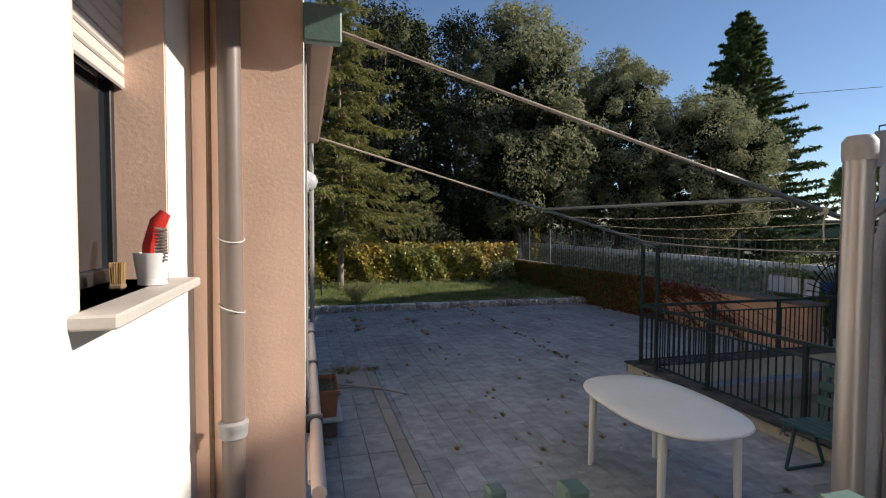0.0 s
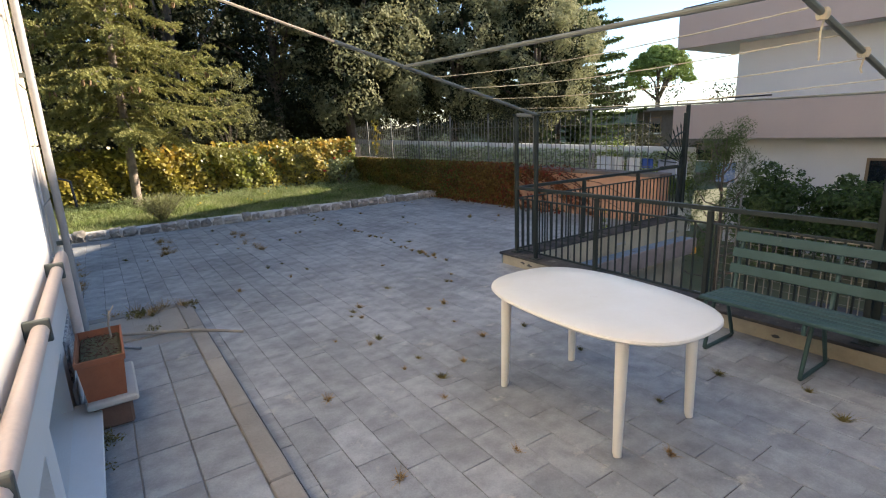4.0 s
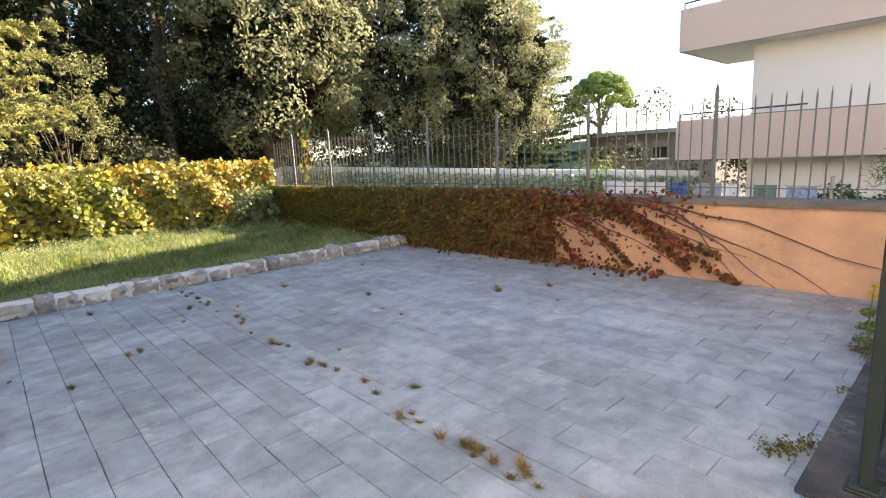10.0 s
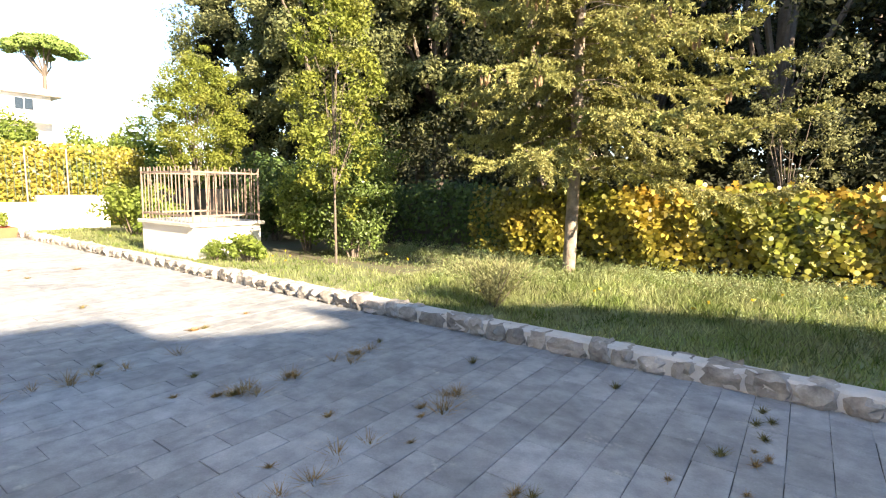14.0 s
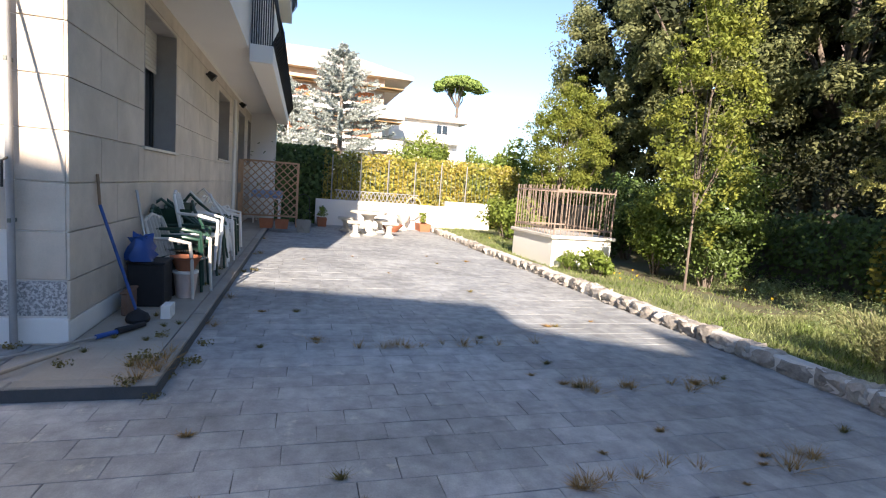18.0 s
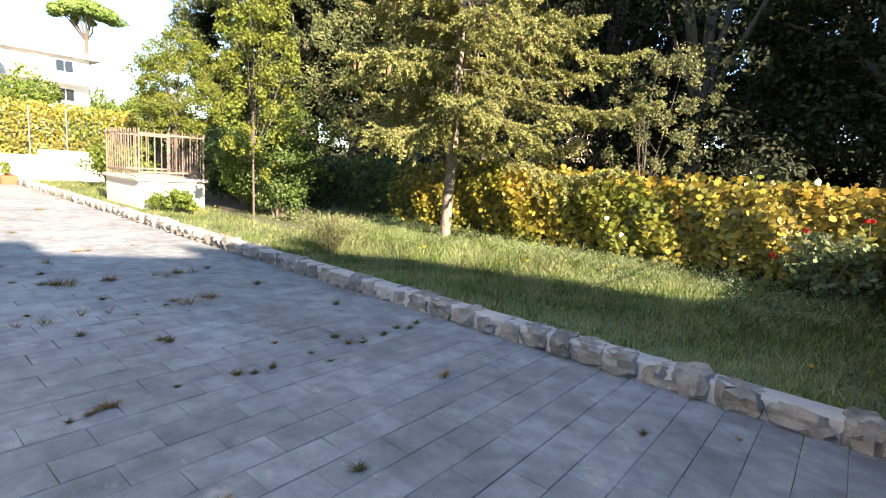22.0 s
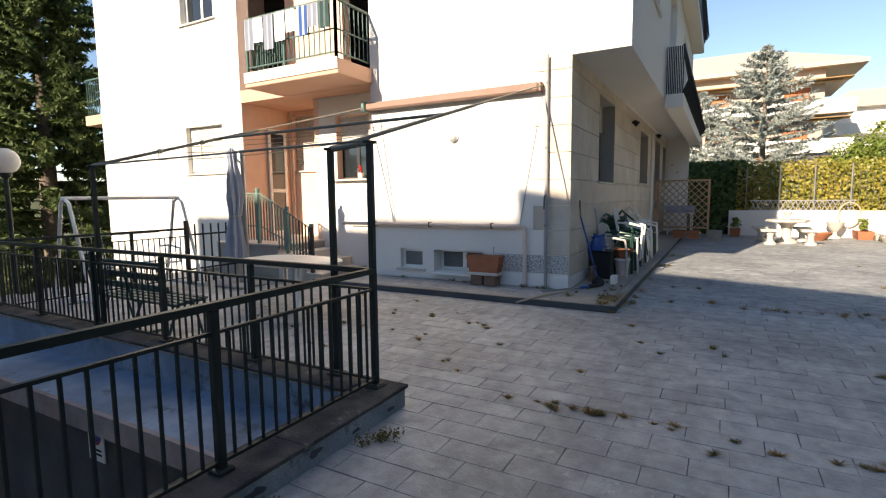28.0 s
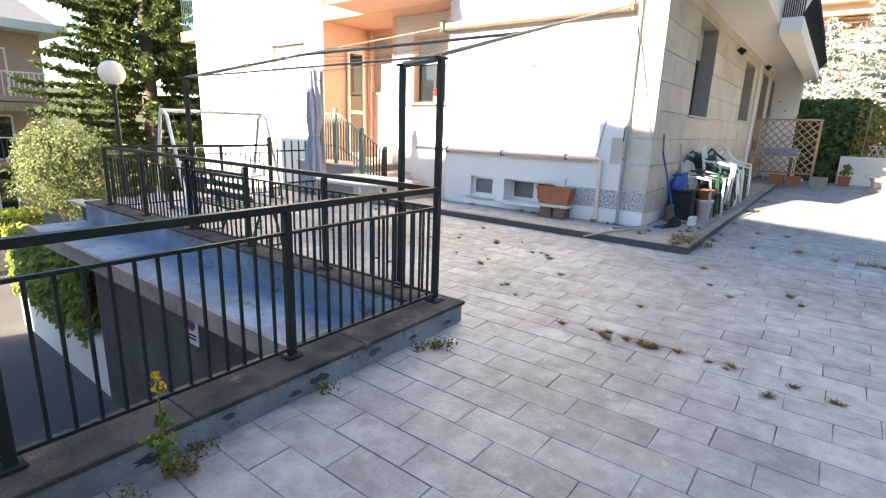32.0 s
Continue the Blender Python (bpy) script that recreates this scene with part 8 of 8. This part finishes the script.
for y in (.55, -.55):
    b = MB()
    b.tube([(-.045, y, .24), (-.03, y, .24), (.03, y, .24), (.045, y, .24)], [.16, .235, .235, .16], 20)
    wl_ = part("wheel", b, M["dark"], sc)
    b = MB()
    b.tube([(-.05, y, .24), (.05, y, .24)], .13, 14)
    part("rim", b, M["alu"], wl_)
b = MB()
b.tube([(0, .50, .35), (0, .42, .62), (0, .34, .95), (0, .30, 1.02)], [.09, .13, .09, .04], 12)
part("front_shield", b, M["sheet"], sc)
b = MB()
b.tube([(-.30, .26, 1.04), (0, .32, 1.0), (.30, .26, 1.04)], .016, 8)
part("handlebar", b, M["black"], sc)
b = MB()
b.tube([(0, .30, .24), (0, -.05, .25), (0, -.2, .42), (0, -.45, .58), (0, -.75, .62)], [.12, .14, .16, .17, .07], 12)
part("body", b, M["sheet"], sc)
b = MB()
b.tube([(0, 0, .70), (0, -.25, .74), (0, -.6, .74)], [.08, .12, .09], 12)
part("seat", b, M["black"], sc)
b = MB()
b.tube([(0, .40, .82), (0, .46, .82)], [.07, .05], 12)
part("headlight", b, M["glass"], sc)
b = MB()
b.tube([(0, .34, 1.05), (0, .36, 1.3)], [.17, .12], 10)
part("windscreen", b, M["lampglass"], sc)
dn = MB()
dn.box(3.6, -8.34, PIT, 9.2, -8.1, -1.95, .02)
setting("wall_stone", dn, M["stone"], "low stone wall under the clipped hedge", "wall")
for x in (4.95,):
    e = thing("green_gate", "narrow green iron gate beside the white wall", "gate", (x, -.55, PIT))
    for i in range(6):
        b = MB()
        b.tube([(.0, -.1 * i, 0.05), (.0, -.1 * i, 1.5)], .01, 5)
        part("bar", b, M["greenrail"], e)
    for z in (.1, 1.4):
        b = MB()
        b.bar((0, 0, z), (0, -.5, z), .025)
        part("rail", b, M["greenrail"], e)
wr = MB()
wr.box(6.5, -6.4, PIT + .003, 6.6, -4.2, PIT + .006)
wr.box(6.6, -4.3, PIT + .003, 8.9, -4.2, PIT + .006)
tagged(part("parking_line", wr, M["yellow_paint"]), "worn yellow parking line on the asphalt", "road marking", kind="structure")
lb = thing("orange_marker_light", "small orange warning light on the fence", "lamp", (8.06, 5.79, -.33))
b = MB()
b.box(-.05, -.05, -.05, .05, .05, .06, .015)
part("lens", b, M["amber"], lb)
for (xa_, ya_, za_), (xb_, yb_, zb_) in (((18.2, 12.3, 6.6), (-3, 19.5, 6.2)),):
    b = MB()
    b.tube([(xa_ + (xb_ - xa_) * i / 10, ya_ + (yb_ - ya_) * i / 10, za_ + (zb_ - za_) * i / 10 - .4 * math.sin(math.pi * i / 10)) for i in range(11)], .008, 4)
    tagged(part("overhead_cable", b, M["black"]), "thin black cable strung across the garden", "cable", "overhead cables")


# ---- stone border of the lawn ----
rng = np.random.default_rng(70)
border = tagged(thing("stone_border", "low border of rough mortared limestone blocks along the lawn", "border"), kind="structure")
mb = MB()
mb.box(-13.0, YB + .035, -.02, 7.62, YB + .22, .145, .02)
part("mortar", mb, M["mortar"], border, "pale mortar between the stones")


def rock(w, d, h, seed):
    """A rough block with pushed corners and a broken outline."""
    r_ = np.random.default_rng(seed)
    bm = bmesh.new()
    bmesh.ops.create_cube(bm, size=1.0)
    bmesh.ops.subdivide_edges(bm, edges=bm.edges[:], cuts=3, use_grid_fill=True)
    for v in bm.verts:
        c = v.co.copy()
        k = 1 - .13 * max(0, sum(abs(q) > .45 for q in c) - 1)
        v.co = Vector((c.x * w * k, c.y * d * k, (c.z + .5) * h * (1 if c.z < 0 else (.86 + .1 * k)))) + Vector(tuple(r_.normal(size=3) * np.array([w * .75, d, h]) * .065))
    me = bpy.data.meshes.new("stone")
    bm.to_mesh(me)
    bm.free()
    me.materials.append(M["stone"])
    me.polygons.foreach_set("use_smooth", [True] * len(me.polygons))
    me.set_sharp_from_angle(angle=radians(32))
    return me


rocks = [(w, rock(w * .74, .25, h * (.88 + .05 * (i % 4)), 80 + i)) for i, (w, h) in enumerate(((.38, .19), (.28, .17), (.32, .20), (.24, .18), (.46, .17), (.30, .15), (.25, .20), (.34, .17)))]
x = -12.9
while x < 7.5:
    w, me = rocks[int(rng.integers(len(rocks)))]
    o = part("stone", me, None, border)
    o.matrix_basis = pose(x + w * .39, YB + .12 + rng.normal() * .012, -.015, rng.normal() * 2, rng.normal() * 3, (180 if rng.random() < .5 else 0) + rng.normal() * 4)
    x += w * .76

# ---- railed box at the edge of the lawn ----
bx = thing("railed_box", "cream rendered shaft box with a rusty iron grille on top", "box", (0, 0, 0))
b = MB()
b.box(-6.2, 12.72, -.02, -4.30, 14.05, .66, .01)
part("body", b, M["cream"], bx)
b = MB()
b.box(-6.26, 12.66, .662, -4.24, 14.11, .73, .01)
part("cap", b, M["marble"], bx)
rust = M["rusty"]
for (xa_, ya_), (xb_, yb_) in (((-6.18, 12.74), (-4.32, 12.74)), ((-4.32, 12.74), (-4.32, 14.03)), ((-6.18, 12.74), (-6.18, 14.03)), ((-6.18, 14.03), (-4.32, 14.03))):
    L = math.hypot(xb_ - xa_, yb_ - ya_)
    n = int(L / .13)
    for i in range(n + 1):
        u = i / n
        b = MB()
        w_ = .018 if i in (0, n) else .009
        q = Vector((xa_ + (xb_ - xa_) * u, ya_ + (yb_ - ya_) * u, 0))
        b.tube([q + Vector((0, 0, .73)), q + Vector((rng.normal() * .006, rng.normal() * .006, 1.72))], w_, 6)
        part("bar", b, rust, bx)
    for z in (.85, 1.62):
        b = MB()
        b.bar((xa_, ya_, z), (xb_, yb_, z), .012, .035)
        part("rail", b, rust, bx)

# ---- wooden boards and stick on the paving ----
b = MB()
b.tube([(0.50, 6.42, .125), (0.9, 6.22, .118), (1.12, 6.1, .112), (1.42, 5.92, .075)], [.014, .015, .014, .012], 8)
tagged(part("wooden_stick", b, M["wood_and_sunlit_rod"]), "pale bare stick lying across the pavement edge", "stick")

# ---- planter on a stone stand ----
pl = thing("planter_stand", "small stone stand with two legs under the planter", "stand", (0.475, 5.06, 0.09))
b = MB()
b.box(-.105, -.27, .16, .14, .26, .20, .01)
part("slab", b, M["marble"], pl)
for y in (-.2, .02):
    b = MB()
    b.box(-.09, y, 0, .10, y + .19, .16, .012)
    part("leg", b, M["terracotta2"], pl)
tp = thing("terracotta_planter", "square terracotta planter with dry soil and a dead stalk", "planter", (0.47, 5.06, 0.29))
b = MB()
b.add([(sx * w_, sy * l_, z_) for w_, l_, z_ in ((.092, .225, 0), (.108, .262, .215), (.116, .270, .22), (.118, .272, .25), (.108, .262, .252), (.102, .255, .19)) for sx, sy in ((-1, -1), (1, -1), (1, 1), (-1, 1))],
      [(3, 2, 1, 0)] + [(r * 4 + k, r * 4 + (k + 1) % 4, r * 4 + 4 + (k + 1) % 4, r * 4 + 4 + k) for r in range(5) for k in range(4)] + [(20, 21, 22, 23)])
part("tub", b, M["terracotta"], tp)
b = MB()
b.box(-.100, -.252, .185, .100, .252, .213, .01)
part("earth", b, M["soil"], tp)
rng = np.random.default_rng(90)
_k = 260
_p = np.stack([rng.uniform(-.09, .09, _k), rng.uniform(-.24, .24, _k), np.full(_k, .22)], 1)
_t = unit(_k) * np.array([1, 1, .5]) + np.array([0, 0, .35])
_t /= np.linalg.norm(_t, axis=1)[:, None]
tagged(part("dead_plant", quad_mesh("dead_plant", leaf_shapes(_p, _t * .022, np.cross(_t, unit(_k)) * .003), M["redbark"]), None, tp, "dry brown grass on the soil"), kind="stuff")
b = MB()
b.tube([(.06, .16, .2), (.058, .162, .30), (.07, .165, .36), (.072, .17, .385)], [.007, .006, .006, .004], 6)
b.tube([(.07, .165, .36), (.10, .20, .40)], [.005, .003], 5)
b.tube([(.068, .164, .35), (.04, .14, .375)], [.004, .003], 5)
part("stalk", b, M["wood_and_sunlit_rod"], tp)



# ---- weeds in the joints ----
rng = np.random.default_rng(90)


def tuft(n, r, h, seed):
    r_ = np.random.default_rng(seed)
    a = r_.uniform(0, 2 * np.pi, n)
    q = r_.random(n) ** .7 * r
    b = np.stack([np.cos(a) * q * .4, np.sin(a) * q * .4, np.zeros(n)], 1)
    hh = h * r_.uniform(.4, 1.1, n)
    tip = b + np.stack([np.cos(a) * q * .8 + r_.normal(size=n) * .018, np.sin(a) * q * .8 + r_.normal(size=n) * .018, hh], 1)
    s = np.stack([-np.sin(a), np.cos(a), np.zeros(n)], 1) * .0019
    return np.stack([b - s, b + s, tip], 1)


tufts = [quad_mesh("tuft", tuft(110, .05, .035, 91), M["weed"]), quad_mesh("tuft", tuft(80, .035, .03, 92), M["weed"]), quad_mesh("tuft", tuft(80, .04, .04, 93), M["weed_green"])]
spots_w = [(2.35, 4.32), (2.31, 5.19), (2.35, 5.81), (4.18, 7.2), (4.18, 8.88), (4.16, 9.53), (6.34, 9.22), (2.5, 9.33), (2.9, 9.82), (3.37, 10.22), (1.32, 10.52), (4.39, 8.19),
           (3.65, 6.13), (4.41, 9.08), (2.52, 6.0), (2.38, 4.68), (3.85, 6.33), (4.21, 10.51), (4.0, 11.17), (4.35, 10.86), (3.29, 10.2), (1.28, 10.49), (1.3, 11.15), (3.27, 11.76),
           (2.19, 11.57), (.75, 10.05), (1.27, 10.05), (1.23, 11.5), (2.38, 10.66), (2.34, 7.54), (2.24, 8.16), (3.69, 6.1), (3.83, 10.76), (2.46, 10.56), (2.45, 8.25), (1.71, 7.37)]
for i in range(34):
    spots_w.append((4.16 + rng.normal() * .03, rng.uniform(6.9, 12.0)))
for i in range(34):
    spots_w.append((round(rng.uniform(-6, 7.3) / .201) * .201, rng.uniform(6.6, 12.0)))
for i in range(26):
    spots_w.append((round(rng.uniform(1.5, 4.5) / .201) * .201, rng.uniform(2.4, 6.4)))
for x, y in spots_w:
    e = thing("weed_tuft", "small dry tuft of weeds growing in a paving joint", "weed", (x, y, 0.0), "weeds in the paving", float(rng.normal() * 14))
    o = part("tuft", tufts[int(rng.integers(3))], None, e)
    k = float(rng.uniform(.6, 1.25))
    o.matrix_basis = Matrix.Diagonal((k * .8, k * 1.5, k * float(rng.uniform(.7, 1.2)), 1))
long_tuft = quad_mesh("tuft", np.concatenate([tuft(26, .14, .05, 95), tuft(16, .09, .08, 96)]), M["weed"])
leafy = quad_mesh("tuft", np.concatenate([clump_leaves([(rng.normal() * .04, rng.normal() * .04, .02)], [.03], 22, .009) for _ in range(4)]), M["weed_green"])
for i in range(64):
    if i < 40:
        x, y = (.2, 1.32, 2.45)[i % 3] + rng.normal() * .05, rng.uniform(*((7.4, 10.3), (9.9, 11.3), (9.2, 11.0))[i % 3])
    elif i < 50:
        x, y = rng.uniform(-8, 1.0), 7.16 + rng.normal() * .05
    else:
        x, y = 4.9 + rng.random() * 3.0, 6.38 + abs(rng.normal()) * .04
    e = thing("dry_weed", "straggling dry weed on the paving", "weed", (x, y, 0.0), "straggling weeds", float(rng.uniform(0, 360)))
    o = tagged(part("tuft", leafy if i >= 46 else long_tuft, None, e), kind="stuff")
    o.matrix_basis = Matrix.Scale(float(rng.uniform(.8, 1.35)) if i < 46 else 1.1, 4)
for i in range(30):
    x, y = rng.uniform(-4, .9), rng.uniform(6.4, 6.95)
    if i > 20:
        x, y = .36 + rng.random() * .1, rng.uniform(3, 6.2)
    e = thing("wall_weed", "small green weed at the foot of the house", "weed", (x, y, 0.088), "weeds on the pavement", float(rng.uniform(0, 360)))
    part("tuft", leafy if i > 12 else tufts[2], None, e)
for i in range(16):
    x, y = rng.uniform(.45, 1.2), 7.0 + rng.normal() * .06
    e = thing("dry_weed", "stalky dry weed at the corner of the pavement", "weed", (x, y, 0.09 if y < 7.05 else 0), "corner weeds", float(rng.uniform(0, 360)))
    o = tagged(part("tuft", long_tuft if i % 3 else leafy, None, e), kind="stuff")
    o.matrix_basis = Matrix.Scale(float(rng.uniform(.9, 1.5)), 4)
gp = thing("groundsel_plant", "tall green weed with yellow flowers beside the kerb", "weed", (6.70, 6.40, 0))
b = MB()
b.tube([(0, 0, 0), (.02, .01, .2), (.01, .0, .42)], [.008, .006, .003], 6)
part("stem", b, M["grass"], gp)
part("leaves", quad_mesh("leaves", clump_leaves([(0, 0, .08), (.02, 0, .16), (.01, .02, .25)], [.06, .05, .04], 46, .017), M["leaf_light"]), None, gp)
part("flowers", quad_mesh("flowers", clump_leaves([(.01, 0, .38), (.015, 0, .43)], [.028, .02], 22, .012), M["yellow"]), None, gp)

# ---- slate slabs ----
TX, TY, GAP = 0.201, 0.402, 0.0030


def slab_mesh(w, l, seed):
    r_ = np.random.default_rng(seed)
    m = MB()
    dx, dy = (w - GAP) / 2, (l - GAP) / 2
    b = .0025
    j = r_.normal(size=(4, 2)) * .0016
    c = [(-dx, -dy), (dx, -dy), (dx, dy), (-dx, dy)]
    lo = [(x + j[i][0], y + j[i][1], -.03) for i, (x, y) in enumerate(c)]
    mi = [(x + j[i][0], y + j[i][1], -b) for i, (x, y) in enumerate(c)]
    hi = [(x * (1 - b / dx) + j[i][0], y * (1 - b / dy) + j[i][1], 0) for i, (x, y) in enumerate(c)]
    m.add(lo + mi + hi, [(k, (k + 1) % 4, 4 + (k + 1) % 4, 4 + k) for k in range(4)] + [(4 + k, 4 + (k + 1) % 4, 8 + (k + 1) % 4, 8 + k) for k in range(4)] + [(8, 9, 10, 11)])
    return m


slab_variants = [slab_mesh(TX, TY, 100 + i) for i in range(6)]
slab_meshes = [m.mesh("slab", M["slate"]) for m in slab_variants]
rest = MB()
count = 0
col = 0
x = -13.2
while x < 8.0:
    xc = x + TX / 2
    y = -1.2 + ((col * 0.5 + 0.07 * math.sin(col * 5.3)) % 1.0) * TY - TY
    while y < YB + .02:
        y0, y1 = y, y + TY
        cy = (y0 + y1) / 2
        inside = not (xc > 4.6 and cy < 6.12)
        if xc < XF + .78 and cy < 6.88 and xc > -13:
            inside = False
        if xc < 1.1 and 2.4 < cy < 6.88 or (xc < 1.3 and cy < 2.3):
            inside = False
        if xc > wall_face(max(cy, 6.5)) + .05:
            inside = False
        if inside:
            z = max(-.0012, min(.0014, float(rng.normal() * .0007)))
            k = int(rng.integers(6))
            near = 3.4 < xc < 5.9 and 6.4 < cy < 9.4
            if near and count < 330:
                o = part("slab", slab_meshes[k], None, floor)
                o.matrix_basis = pose(xc, cy, z, rng.normal() * .05, rng.normal() * .05, 0)
                count += 1
            else:
                rest.add([(vx + xc, vy + cy, vz + z) for vx, vy, vz in slab_variants[k].v], slab_variants[k].f)
        y += TY
    x += TX
    col += 1
tagged(part("slabs", rest, M["slate_rest"], floor), kind="stuff")
# slabs of the pavement
rest = MB()
for i in range(66):
    for k in range(2):
        rest.box(-12.2 + i * .201 + .0005, YC + .02 + k * .33, .07, min(1.048, -12.2 + (i + 1) * .201 - .0005), YC + .02 + (k + 1) * .33 - .001, .088 + float(rng.normal()) * .0004, .0005)
tagged(part("screed", rest, M["pave_beige"], pav), kind="stuff")
rest = MB()
for i in range(9):
    for k in range(3):
        rest.box(XF + .02 + k * .243, 2.45 + i * .402, .07, XF + .02 + (k + 1) * .243 - .006, 2.45 + (i + 1) * .402 - .006, .088 + float(rng.normal()) * .001, .003)
tagged(part("slabs", rest, M["slate_rest"], pav), kind="stuff")


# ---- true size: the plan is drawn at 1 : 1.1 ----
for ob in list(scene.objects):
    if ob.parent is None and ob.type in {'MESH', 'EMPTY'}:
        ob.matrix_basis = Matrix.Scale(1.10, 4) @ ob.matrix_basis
